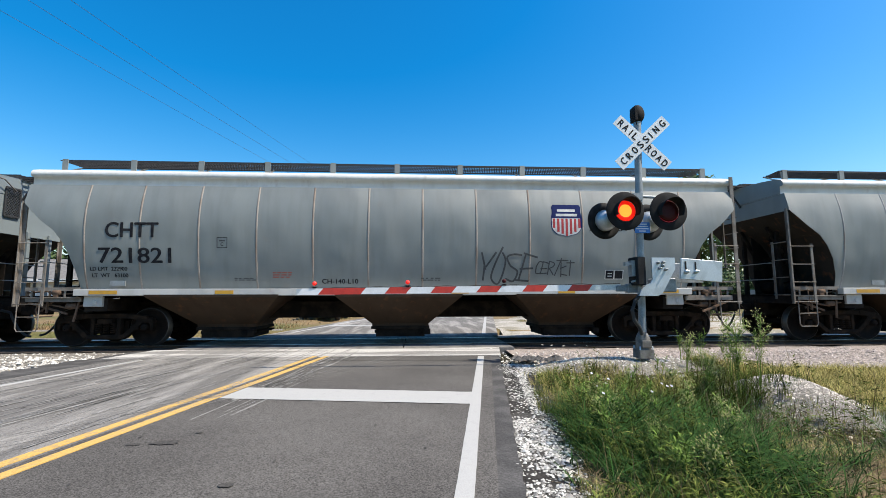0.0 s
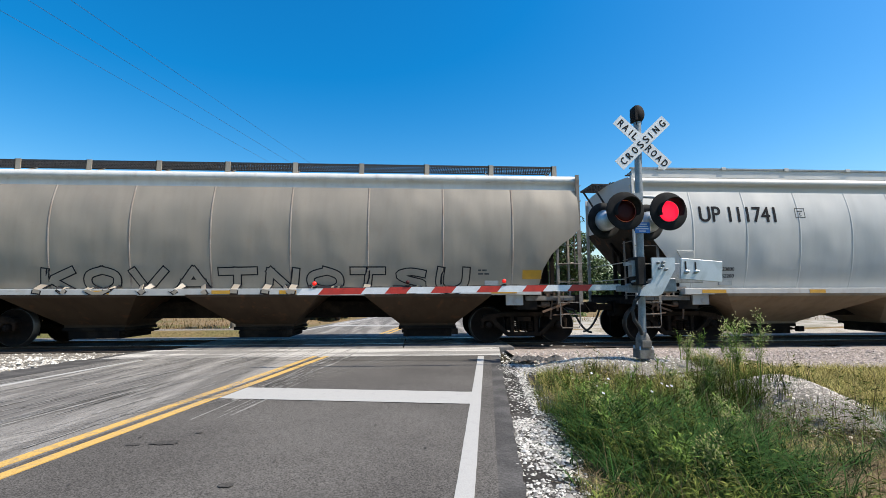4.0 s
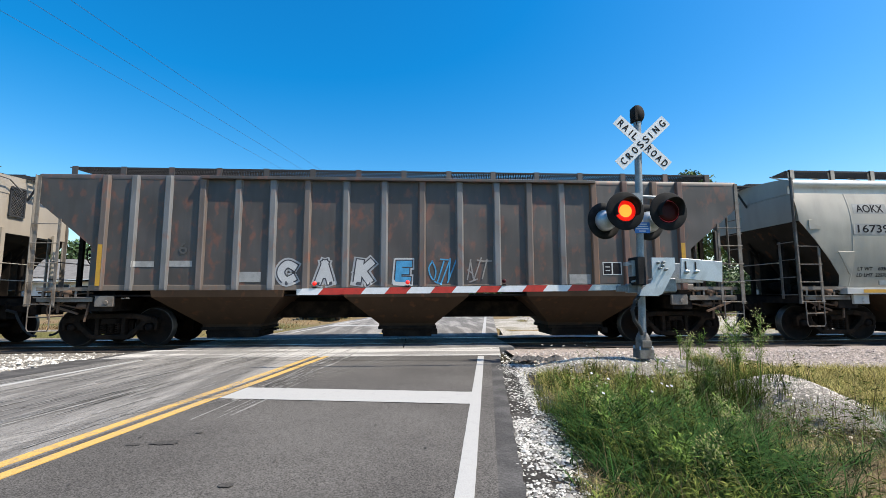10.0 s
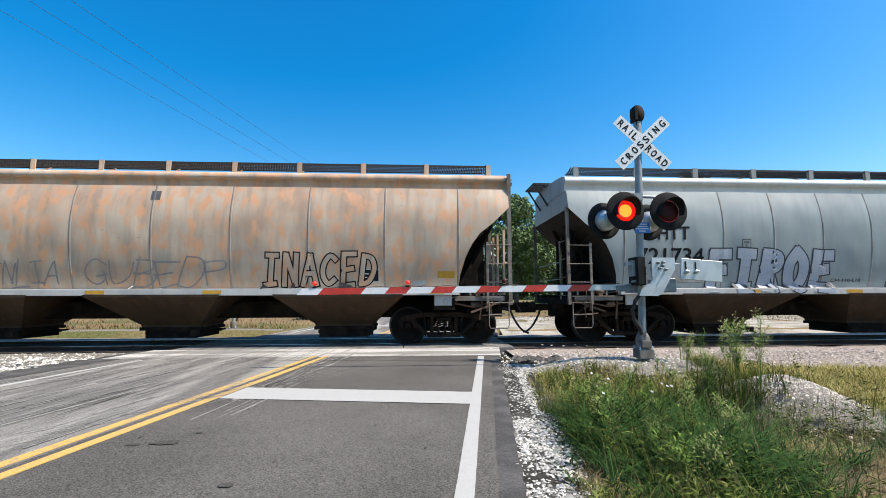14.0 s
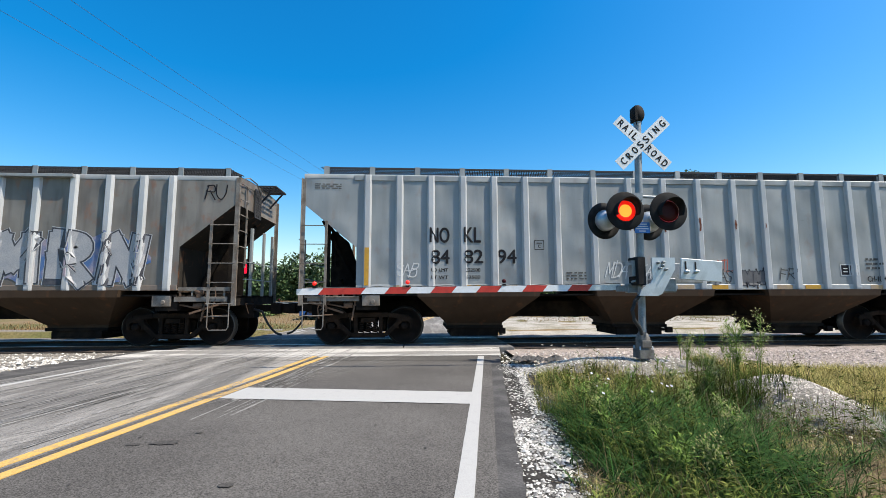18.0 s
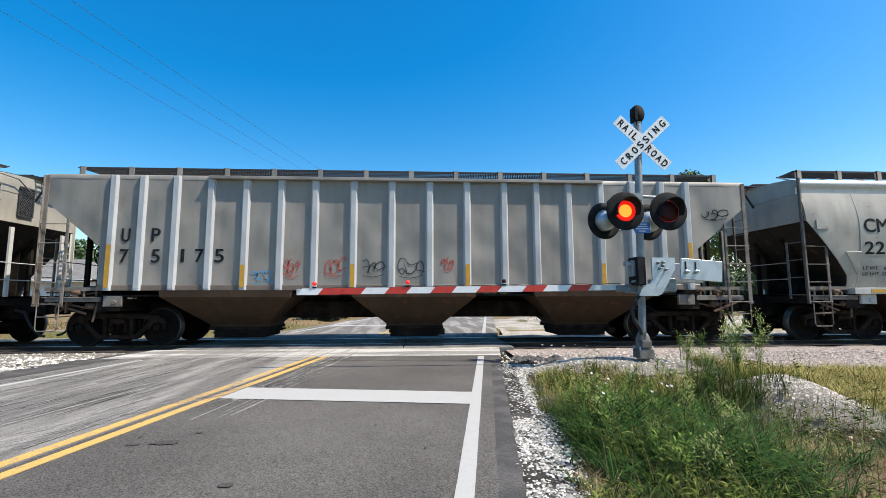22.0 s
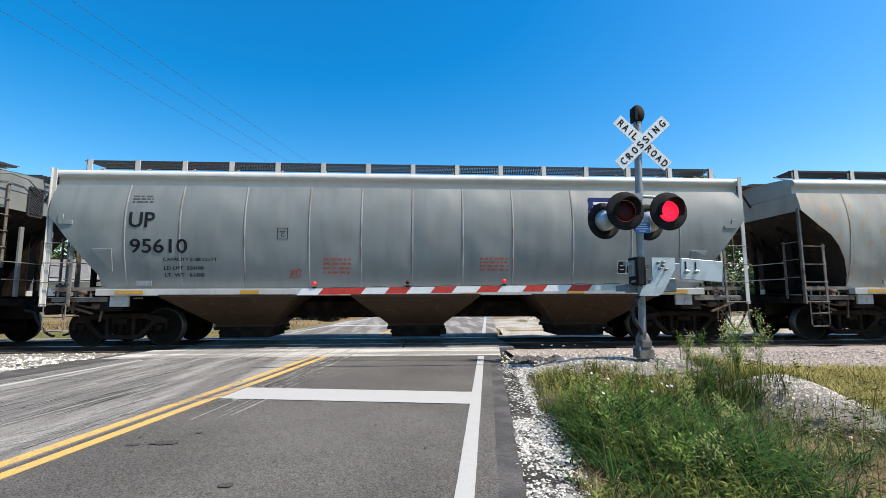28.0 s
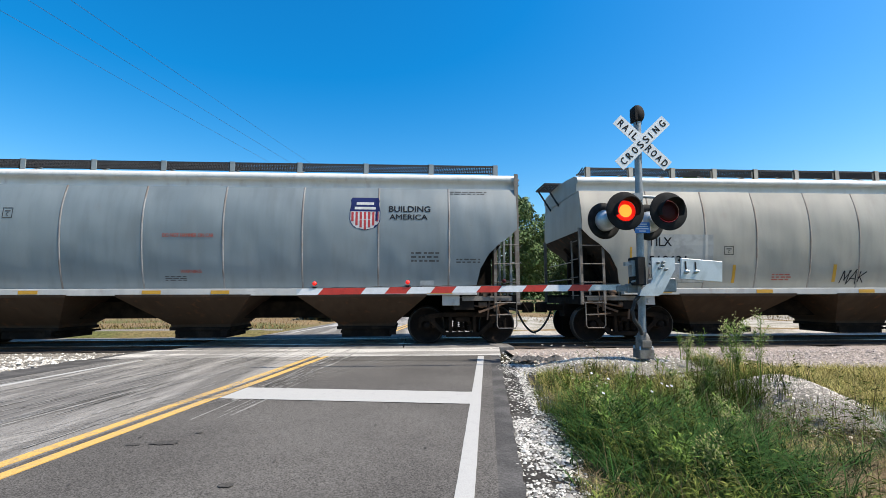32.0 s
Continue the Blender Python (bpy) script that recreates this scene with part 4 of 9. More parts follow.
def hopper_car(label, k, paint, sill, trim, group="hopper cars of the train", seam=None):
    """A covered hopper with all its parts, its origin on the rail at its middle."""
    car = thing("hopper_car", label, "hopper car", group=group)
    h, n = k.length / 2, k.key
    for x0, x1 in zip(k.xs, k.xs[1:]):
        part("side_panel", shared(("side_panel", n, round(x1 - x0, 4), "l" if x0 == -h else "r" if x1 == h else "m"), lambda b: shell_panel(b, k, x0, x1), paint), paint, car, at=((x0 + x1) / 2, 0, 0))
    for x in k.xs[1:-1]:
        if k.style == "rib":
            m = RIB_COAT[1 + (k.xs.index(x) * 7) % 3 if x < h - 4.5 else (0, 4)[k.xs.index(x) % 2]] if paint is BROWN else RIB_PALE
            part("rib", shared(("rib", k.rise), lambda b: rib_post(b, k), trim), m, car, at=(x, 0, 0))
        else:
            part("seam", shared(("seam", k.style), lambda b: seam_strip(b, k), seam or paint), seam or paint, car, at=(x, 0, 0))
    if k.style == "rib":
        part("top_chord", shared(("top_chord", k.chord, k.rise), lambda b: add_box(b, -4.78, 4.78, -1.625, -1.50, 3.985, 4.055) if k.chord else add_box(b, -7.3, 7.3, -1.518, -1.49, 3.925 + k.rise, 4.055 + k.rise), trim, bevel=0.006), trim, car, "raised side plate under the roof edge")
    part("far_side", shared(("far_side", n), lambda b: far_side(b, k), paint), paint, car)
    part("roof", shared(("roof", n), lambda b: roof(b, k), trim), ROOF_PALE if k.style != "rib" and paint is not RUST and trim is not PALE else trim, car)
    for s in (-1, 1):
        part("end_sheet", shared(("end_sheet", n, s), lambda b: end_sheet(b, k, s), paint), paint, car, "end plate")
        part("slope_sheet", shared(("slope_sheet", n, s), lambda b: slope_sheet(b, k, s), SLOPE_SHADE), SLOPE_SHADE, car, "dark grimy slope sheet")
    part("roof_walkway", shared(("roof_walkway", n), lambda b: walkway(b, k), M["grating"]), None, car, "dark steel grating walkway")
    part("hatch_cover", shared(("hatch_cover", n), lambda b: hatch_cover(b, k), trim), trim, car)
    part("side_sill", shared(("side_sill", n), lambda b: side_sill(b, k), sill, bevel=0.01), sill, car)
    part("far_sill", shared(("side_sill", n), lambda b: side_sill(b, k), sill, bevel=0.01), sill, car, at=pose(0, 0, 0, 0, 0, 180))
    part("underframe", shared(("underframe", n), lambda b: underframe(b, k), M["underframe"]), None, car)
    for i in (-1, 0, 1):
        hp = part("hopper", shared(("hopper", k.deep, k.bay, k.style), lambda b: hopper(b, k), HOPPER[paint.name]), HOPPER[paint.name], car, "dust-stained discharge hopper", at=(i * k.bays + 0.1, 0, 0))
        part("outlet_gate", shared(("outlet_gate",), lambda b: outlet(b, k), M["underframe"], bevel=0.008), None, hp)
    if k.board == "posts":
        m = round((k.length - 0.9) / k.pitch)
        for i in range(m + 1):
            part("walkway_post", shared(("walkway_post", k.style, k.rise), lambda b: post_bracket(b, k), trim), trim, car, at=(-h + 0.42 + (k.length - 0.84) * i / m, -1.06, 0))
    else:
        z = 4.48
        part("roof_rail", shared(("roof_rail", n), lambda b: (add_box(b, -h + 0.2, h - 0.2, -1.1, -1.07, 4.22, z + 0.04), add_box(b, -h + 0.2, h - 0.2, -1.12, -1.07, 4.30, 4.33)), trim), trim, car, "upright white roof plate")
        part("top_rail", shared(("top_rail", n), lambda b: add_box(b, -h + 0.15, h - 0.15, -1.13, -1.06, z + 0.045, z + 0.085), M["galv_dark"]), None, car, "dull steel walkway edge")
        for i in range(9):
            part("rail_clip", shared(("rail_clip",), lambda b: add_box(b, -0.06, 0.06, -0.025, 0.0, -0.035, 0.045), trim, bevel=0.004), trim, car, at=(-h + 0.95 + (k.length - 1.9) * i / 8, -1.13, z + 0.06))
    for s in (-1, 1):
        rot = 0 if s > 0 else 180
        short = s < 0 and k.cut in (CUT_S, CUT_C)
        top = k.cut[0][1] + 0.05 if short else 4.22 if k.style != "rib" else 4.04
        for y in (-1.50, 1.50):
            part("corner_post", shared(("corner_post", short, top), lambda b: corner_post(b, top), trim), LADDER if short or trim is not PALE else trim, car, at=pose(s * (h + 0.02), y, 0, 0, 0, rot if y < 0 else rot + 180))
        for y in (-0.62, 0.62):
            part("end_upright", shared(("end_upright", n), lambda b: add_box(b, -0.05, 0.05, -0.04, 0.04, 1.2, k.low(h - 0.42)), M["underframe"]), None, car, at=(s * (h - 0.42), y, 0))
        # short side ladder at each near corner, step below it, long end ladder at the leading end
        z1 = 2.50 if k.style != "rib" else 3.0
        side = part("side_ladder", shared(("outer_stile", z1), lambda b: add_box(b, -0.03, 0.03, -0.012, 0.012, 0.98, z1), LADDER), LADDER, car, "grimy steel side ladder", at=(s * (h - 0.54), -1.53, 0))
        for z in (1.03, 1.52, 1.97, 2.43, *((2.88,) if z1 > 2.6 else ())):
            part("rung", shared(("rung", 0.62), lambda b: rung(b, 0.62), LADDER), LADDER, side, at=(s * 0.28, -0.03, z))
        part("stirrup_step", shared(("stirrup_step",), step_mesh, M["galv_dark"]), LADDER, car, at=(s * (h - 0.28), -1.56, 0.04))
        z0, z1, m = (1.9, 4.0 if k.style != "rib" else 3.95, 6) if s > 0 else (1.1, 2.6, 4)
        end = part("end_ladder", shared(("inner_stile", z0, z1), lambda b: add_box(b, -0.012, 0.012, -0.03, 0.03, z0, z1), LADDER), LADDER, car, "steel end ladder", at=(s * (h + 0.07), -1.02, 0))
        for i in range(m):
            part("rung", shared(("end_rung",), lambda b: add_tube(b, [(0, -0.48, 0), (0, 0.03, 0)], 0.012, 6), LADDER), LADDER, end, at=(s * 0.03, 0, z0 + 0.1 + (z1 - z0 - 0.15) * i / (m - 1)))
        if s > 0:
            tagged(part("screen", shared(("screen",), screen, M["grating"]), None, car, "dark diamond-mesh screen on the end plate", at=(h + 0.04, -0.2, 0)), kind="stuff")
            for y in (-0.55, 0.35, 1.05):
                part("end_stiffener", shared(("end_stiffener",), lambda b: add_box(b, -0.03, 0.03, -0.05, 0.05, 1.2, 2.95), trim, bevel=0.006), trim, car, at=(h + 0.05, y, 0))
            part("arched_grab", shared(("arched_grab", k.style), lambda b: add_tube(b, [(0, -1.42, k.eave - 0.1), (0.10, -1.36, k.eave + 0.08), (0.12, -1.1, k.eave + 0.16), (0.12, -0.6, k.eave + 0.14), (0.10, -0.2, k.eave - 0.1)], 0.016, 6), LADDER), LADDER, car, at=(h + 0.02, 0, 0))
        for y in (-0.34, 0.34):
            part("shear_plate", shared(("shear_plate", n), lambda b: shear_plate(b, k), M["underframe"]), None, car, at=pose(s * h, y, 0, 0, 0, 180 if s > 0 else 0))
        part("deck_beam", shared(("deck_beam",), lambda b: (add_box(b, 0.06, 1.34, -0.03, 0.03, 1.075, 1.19), add_box(b, 0.06, 1.34, -0.06, -0.03, 1.165, 1.19)), LADDER, bevel=0.005), LADDER, car, "grimy steel beam along the end deck", at=pose(s * h, -1.43, 0, 0, 0, 180) if s > 0 else (s * h, -1.43, 0))
        end_ironwork(car, s, h)
        part("deck_brace", shared(("deck_brace",), lambda b: (add_bar(b, (0.12, 0, 1.08), (0.95, 0.1, 0.80), 0.045), add_bar(b, (0.55, 0.02, 0.82), (0.55, 0.02, 1.08), 0.04)), M["pipe"]), None, car, "rust-brown slanting brace", at=(s * h, -1.40, 0) if s < 0 else pose(s * h, -1.40, 0, 0, 0, 180))
        part("jack_plate", shared(("jack_plate",), jack_plate, sill, bevel=0.01), LADDER if sill is not SILL["white"] else sill, car, at=(s * (h - 1.62), -1.46, 0))
        part("grab_rail", shared(("grab_rail",), lambda b: add_tube(b, [(0, -0.9, 0), (0.08, -0.9, 0), (0.08, 0.9, 0), (0, 0.9, 0)], 0.013, 6), M["galv_dark"]), trim, car, at=pose(s * h, 0, 2.05, 0, 0, rot))
        part("grab_rail", shared(("grab_rail",), lambda b: None, M["galv_dark"]), trim, car, at=pose(s * h, 0, 1.62, 0, 0, rot))
        part("coupler", shared(("coupler",), coupler_mesh, M["truck"], bevel=0.01), None, car, at=pose(s * h, 0, 0, 0, 0, rot))
        part("air_hose", shared(("air_hose",), hose_mesh, M["rubber"]), None, car, at=pose(s * h, 0, 0, 0, 0, rot))
        add_truck(car, s * (h - k.inset))
    if k.cut is CUT_STRAIGHT:
        for s in (-1, 1):
            part("lifting_bracket", shared(("lifting_bracket", s), lambda b: bracket(b, s, ((0.24, 3.10), (0.34, 3.10), (0.36, 2.98), (0.56, 2.94), (0.56, 2.86), (0.24, 2.86))), paint, bevel=0.006), paint, car, "small angled bracket plate", at=(s * h, 0, 0))
            part("access_plate", shared(("access_plate", s), lambda b: bracket(b, s, ((1.00, 2.30), (1.44, 2.30), (1.44, 1.78), (1.36, 1.72), (1.06, 2.20))), paint, bevel=0.006), paint, car, "raised access plate", at=(s * h, 0, 0))
    for s in (-1, 1):
        part("brake_pipe", shared(("brake_pipe",), brake_pipe, M["pipe"]), None, car, "rust-brown brake pipe and lever", at=pose(s * (h - 0.95), -1.30, 0))
    part("brake_wheel", shared(("brake_wheel",), brake_wheel, M["underframe"]), None, car, at=(-h + 0.62, -0.45, 2.25))
    part("brake_gear", shared(("brake_gear",), brake_gear, M["underframe"]), None, car, at=(-h + 0.75, 0, 0))
    return car


HOPPER = {}
M["pipe"] = mat("rust_brown_pipe", (0.13, 0.085, 0.06), 0.85, var=0.3, scale=5, second=(0.06, 0.04, 0.03))


def bracket(b, s, outline):
    """A plate standing 15 mm off the side; the outline is metres in from the end, height."""
    f = [b.verts.new((-s * d, -(half_width("smooth", z) + 0.026), z)) for d, z in outline]
    g = [b.verts.new((-s * d, -(half_width("smooth", z) - 0.01), z)) for d, z in outline]
    b.faces.new(f)
    for i in range(len(f)):
        j = (i + 1) % len(f)
        b.faces.new((f[i], f[j], g[j], g[i]))


def brake_pipe(b):
    """A bent pipe with a valve body and a hanging lever below the end deck."""
    add_tube(b, [(-0.75, 0, 1.02), (-0.3, -0.02, 1.0), (0.1, -0.05, 0.92), (0.35, -0.02, 1.0), (0.75, 0, 1.0)], 0.022, 6)
    add_lathe(b, [(-0.11, 0.0), (-0.10, 0.07), (0.10, 0.07), (0.11, 0.0)], "x", 10, (0.12, -0.04, 0.98))
    add_bar(b, (0.3, -0.06, 1.15), (0.22, -0.1, 0.62), 0.035)
    add_bar(b, (-0.2, -0.05, 1.18), (-0.55, -0.05, 0.86), 0.03)


LADDER = mat("grimy_ladder_steel", (0.17, 0.155, 0.138), 0.75, var=0.3, scale=4, second=(0.10, 0.075, 0.055), amount=0.8, bump=0.1)


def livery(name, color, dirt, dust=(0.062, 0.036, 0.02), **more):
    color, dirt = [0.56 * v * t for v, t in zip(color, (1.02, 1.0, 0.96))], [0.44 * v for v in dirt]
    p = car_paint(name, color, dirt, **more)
    # dust brown for the hoppers, darkened to carry the shade below the body
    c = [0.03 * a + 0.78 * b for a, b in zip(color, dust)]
    HOPPER[p.name] = car_paint(name + "_dusty_shade", c, [0.65 * v for v in dust], rust=0.15, rough=0.85, patch=0.7, streak=0.5)
    return p


GREY = livery("grey_car_paint", (0.365, 0.405, 0.405), (0.31, 0.305, 0.285), rust=0.03, scrape=0.15)
COOL = livery("bluish_grey_car_paint", (0.35, 0.43, 0.48), (0.28, 0.30, 0.30), rust=0.03, patch=0.2, scrape=0.15)
BLUE = livery("pale_bluish_car_paint", (0.51, 0.60, 0.63), (0.39, 0.41, 0.41), rust=0.03, patch=0.2, scrape=0.15)
PALE = livery("white_car_paint", (0.93, 0.93, 0.92), (0.80, 0.77, 0.72), rust=0.02, patch=0.15, streak=0.15, scrape=0.08, dust=(0.27, 0.20, 0.135))
TAN = livery("tan_grey_car_paint", (0.56, 0.485, 0.395), (0.36, 0.31, 0.25), streak=0.2, rust=0.05, scrape=0.15)
CREAM = livery("pale_tan_car_paint", (0.64, 0.57, 0.485), (0.44, 0.385, 0.32), streak=0.2, rust=0.05, scrape=0.1)
CREAM_PALE = livery("cream_car_paint", (0.66, 0.615, 0.535), (0.42, 0.37, 0.30), streak=0.2, rust=0.04, scrape=0.12)
AGED = livery("blotched_grey_car_paint", (0.70, 0.665, 0.585), (0.47, 0.41, 0.33), rust=0.22, rust_col=(0.27, 0.20, 0.14), patch=0.6, scrape=0.9)
RUST = livery("rusted_white_car_paint", (1.0, 0.80, 0.62), (0.98, 0.62, 0.40), rust=0.70, rust_col=(0.66, 0.34, 0.18), patch=0.95, streak=0.7)
BROWN = livery("brown_weathered_car_paint", (0.095, 0.08, 0.072), (0.085, 0.052, 0.037), rust=0.42, rust_col=(0.15, 0.05, 0.024), patch=0.8, streak=0.7)
RIBGREY = livery("light_grey_car_paint", (0.46, 0.51, 0.54), (0.33, 0.335, 0.325), rust=0.12, patch=0.4, dent=0.16)
RIBTAN = livery("weathered_grey_car_paint", (0.355, 0.325, 0.285), (0.22, 0.175, 0.135), rust=0.30, patch=0.9, streak=0.8)
RIBWARM = livery("warm_grey_car_paint", (0.46, 0.43, 0.385), (0.30, 0.265, 0.225), rust=0.14, patch=0.5, dent=0.14)
RIB_PALE = car_paint("pale_rib_paint", (0.43, 0.45, 0.465), (0.31, 0.30, 0.285), rust=0.10, patch=0.4)
MIXED = livery("patched_white_car_paint", (0.62, 0.61, 0.56), (0.46, 0.37, 0.26), rust=0.32, rust_col=(0.45, 0.24, 0.10), patch=0.5)
SILL = {
    "white": car_paint("white_sill_paint", (0.45, 0.45, 0.435), (0.30, 0.28, 0.25), rust=0.15),
    "grey": car_paint("grey_sill_paint", (0.40, 0.41, 0.41), (0.28, 0.26, 0.22), rust=0.2),
    "brown": car_paint("brown_sill_paint", (0.16, 0.12, 0.09), (0.12, 0.08, 0.05), rust=0.3),
}
SEAM = mat("rusty_weld_seam", (0.29, 0.25, 0.215), 0.8, var=0.3, scale=3, second=(0.20, 0.145, 0.11), amount=0.8, bump=0.2, stretch=(1, 1, 0.6))
SEAM_COOL = mat("dull_weld_seam", (0.26, 0.255, 0.25), 0.8, var=0.3, scale=3, second=(0.17, 0.135, 0.115), amount=0.85, bump=0.2, stretch=(1, 1, 0.6))
RIB_COAT = [car_paint(nm + "_rib_paint", c, d, rust=0.3, rust_col=(0.2, 0.06, 0.025), patch=0.6, streak=0.6) for nm, c, d in (("rust_red", (0.13, 0.052, 0.03), (0.09, 0.04, 0.025)), ("faded_grey", (0.16, 0.165, 0.175), (0.10, 0.09, 0.08)), ("soiled_brown", (0.13, 0.10, 0.085), (0.09, 0.06, 0.045)), ("dull_grey", (0.15, 0.15, 0.155), (0.10, 0.085, 0.07)), ("faded_orange", (0.17, 0.08, 0.038), (0.10, 0.055, 0.033)))]
# shade under the car ends, put into a near-black paint for the slope sheets
SLOPE_SHADE = car_paint("shade_dark_slope_paint", (0.028, 0.024, 0.02), (0.02, 0.016, 0.012), rust=0.2, rough=0.9, patch=0.7, streak=0.6)
# one pale paint for the roofs of most curved-side cars
ROOF_PALE = car_paint("pale_roof_paint", (0.62, 0.625, 0.61), (0.48, 0.46, 0.42), rust=0.12, patch=0.3)
# ---- the train: middle of each car at the start, kind, paint ----
STRAIGHT_JOINTS = (0.0, 1.14, 2.29, 3.69, 5.10, 6.50)
K_LONG = Kind("smooth", 17.1, CUT_S, 13, pitch=1.66, joints=(0.65, 1.96, 3.27, 4.6, 5.93, 7.16), inset=1.66, bays=4.33)
K_SHORT = Kind("smooth", 15.84, CUT_C, 9, pitch=1.62, joints=(0.92, 2.75, 4.55, 6.25), inset=1.3, bays=4.1)
K_TANK = Kind("smooth", 15.84, CUT_C, 10, joints=(0.67, 1.99, 3.42, 4.77, 6.2), inset=1.3, bays=4.1)
K_STRAIGHT = Kind("smooth", 15.84, CUT_STRAIGHT, 11, joints=STRAIGHT_JOINTS, inset=1.3, bays=4.0, bay=1.85)
K_SLONG = Kind("smooth", 16.75, CUT_STRAIGHT, 12, joints=(0.0, 1.22, 2.45, 3.95, 5.43, 6.67), inset=1.42, bays=4.3, bay=1.8)
K_DEEP = Kind("smooth", 15.9, CUT_STRAIGHT, 11, deep=True, board="rail", joints=STRAIGHT_JOINTS, inset=1.32, bays=4.05, bay=2.02)
K_RIB = Kind("rib", 16.97, CUT_RIB, 20, joints=(0.45, 1.36, 2.29, 3.09, 3.87, 4.64, 5.43, 6.20, 6.97), inset=1.52, bays=4.38)
K_RIB_TALL = Kind("rib", 16.97, CUT_RIB, 20, joints=(0.45, 1.36, 2.29, 3.09, 3.87, 4.64, 5.43, 6.20, 6.97), inset=1.52, bays=4.38, rise=0.085)
K_RIB_CHORD = Kind("rib", 16.97, CUT_RIB, 20, joints=(0.46, 1.38, 2.30, 3.11, 3.93, 4.75, 5.55, 6.32, 6.98), inset=1.52, bays=4.38, chord=True)
K_ROUND = Kind("smooth", 16.9, CUT_S, 12, pitch=1.66, joints=(0.0, 1.80, 3.61, 5.42, 7.2), inset=1.58, bays=4.25)

TRAIN = []


def add_car(name, x, k, paint, sill, trim, label, seam=None):
    car = hopper_car(label, k, paint, sill, trim, seam=seam)
    car.matrix_basis = pose(x, TRACK_Y, 0.012)
    TRAIN.append((car, x))
    CARS[name] = (car, k)
    return car


CARS = {}
W, Gs, Br = SILL["white"], SILL["grey"], SILL["brown"]
add_car("a", 18.05, K_LONG, GREY, W, GREY, "weathered grey curved-side covered hopper car", SEAM_COOL)
add_car("b", -0.52, K_LONG, GREY, W, GREY, "grey curved-side covered hopper with black lettering and graffiti", SEAM)
add_car("c", -18.50, K_SHORT, COOL, W, COOL, "blue-grey curved-side covered hopper with shield emblem", SEAM_COOL)
add_car("d", -35.82, K_DEEP, PALE, W, PALE, "clean white covered hopper with deep sloping bays", PALE)
add_car("e", -53.15, K_SHORT, TAN, W, TAN, "tan-grey covered hopper with a black graffiti band", SEAM)
add_car("f", -70.42, K_SHORT, TAN, W, CREAM, "tan covered hopper with large outlined graffiti", SEAM)
add_car("g", -87.74, K_SHORT, COOL, W, COOL, "blue-grey covered hopper with a red graffiti tag", SEAM_COOL)
add_car("h", -105.08, K_STRAIGHT, CREAM_PALE, W, CREAM, "tan-grey covered hopper with grey number patches", CREAM_PALE)
add_car("i", -123.04, K_RIB_CHORD, BROWN, Br, BROWN, "dark brown rusted ribbed-side covered hopper", None)
add_car("j", -141.07, K_SHORT, CREAM, W, CREAM, "pale tan curved-side covered hopper with amber stripes", SEAM)
add_car("k", -159.19, K_LONG, BLUE, W, GREY, "grey covered hopper with two blue outlined graffiti", SEAM_COOL)
add_car("l", -177.68, K_ROUND, RUST, W, RUST, "white covered hopper heavily streaked with orange rust", SEAM)
add_car("m", -195.97, K_SLONG, GREY, W, PALE, "grey covered hopper with straight end slopes", SEAM_COOL)
add_car("n", -214.38, K_RIB_TALL, RIBGREY, Gs, RIBGREY, "light grey ribbed-side covered hopper", None)
add_car("o", -232.95, K_RIB_CHORD, RIBTAN, Br, RIBGREY, "weathered grey ribbed hopper covered in blue graffiti", None)
add_car("p", -250.90, K_STRAIGHT, AGED, W, CREAM, "blotched pale grey covered hopper with shield emblem", AGED)
add_car("q", -268.88, K_RIB_CHORD, RIBWARM, Br, RIBWARM, "grey ribbed-side covered hopper with amber stripes", None)
add_car("r", -286.88, K_STRAIGHT, AGED, W, PALE, "pale grey covered hopper with patched lettering", AGED)
add_car("s", -304.82, K_RIB, RIBTAN, Br, RIBGREY, "dirty grey-brown ribbed-side covered hopper", None)
add_car("t", -323.22, K_ROUND, MIXED, W, PALE, "white covered hopper with orange rust patches", SEAM)
add_car("u", -341.60, K_SLONG, GREY, W, PALE, "grey covered hopper with a white roof edge", SEAM_COOL)
add_car("v", -360.04, K_LONG, GREY, W, GREY, "grey curved-side covered hopper with small black graffiti", SEAM_COOL)
add_car("w", -377.99, K_TANK, CREAM_PALE, W, CREAM_PALE, "cream covered hopper with amber stripes", SEAM)
add_car("x", -395.45, K_SHORT, COOL, W, COOL, "blue-grey curved-side covered hopper with shield emblem", SEAM_COOL)
# ---- crossing signals ----
FLASHERS = []
LIT_LEFT = glow("lit_lamp_amber_core", (1.0, 0.30, 0.03), 1.05)
LIT_RING = glow("lit_lamp_red_ring", (0.75, 0.012, 0.006), 0.72)
LIT_RIGHT = glow("lit_lamp_red", (1.0, 0.012, 0.05), 0.86)
LIT_SMALL = glow("lit_arm_lamp", (1.0, 0.02, 0.012), 0.3)
M["lens_off"] = mat("unlit_red_lens", (0.05, 0.004, 0.005), 0.5, var=0.2, scale=60, bump=0.2, spec=0.2)


def lens_disc(b, r):
    """Two-faced disc: glowing face towards -y, dark lens towards +y."""
    add_lathe(b, [(-0.012, 0.0), (-0.012, r * 0.62), (-0.009, r), (0.009, r), (0.02, r * 0.6), (0.024, 0.0)], "y", 28, mats=[0, 1, 2, 2, 2])


def lamp_background(b):
    add_lathe(b, [(-0.006, 0.19), (-0.012, 0.322), (-0.004, 0.333), (0.006, 0.328), (0.004, 0.19), (-0.006, 0.19)], "y", 40)


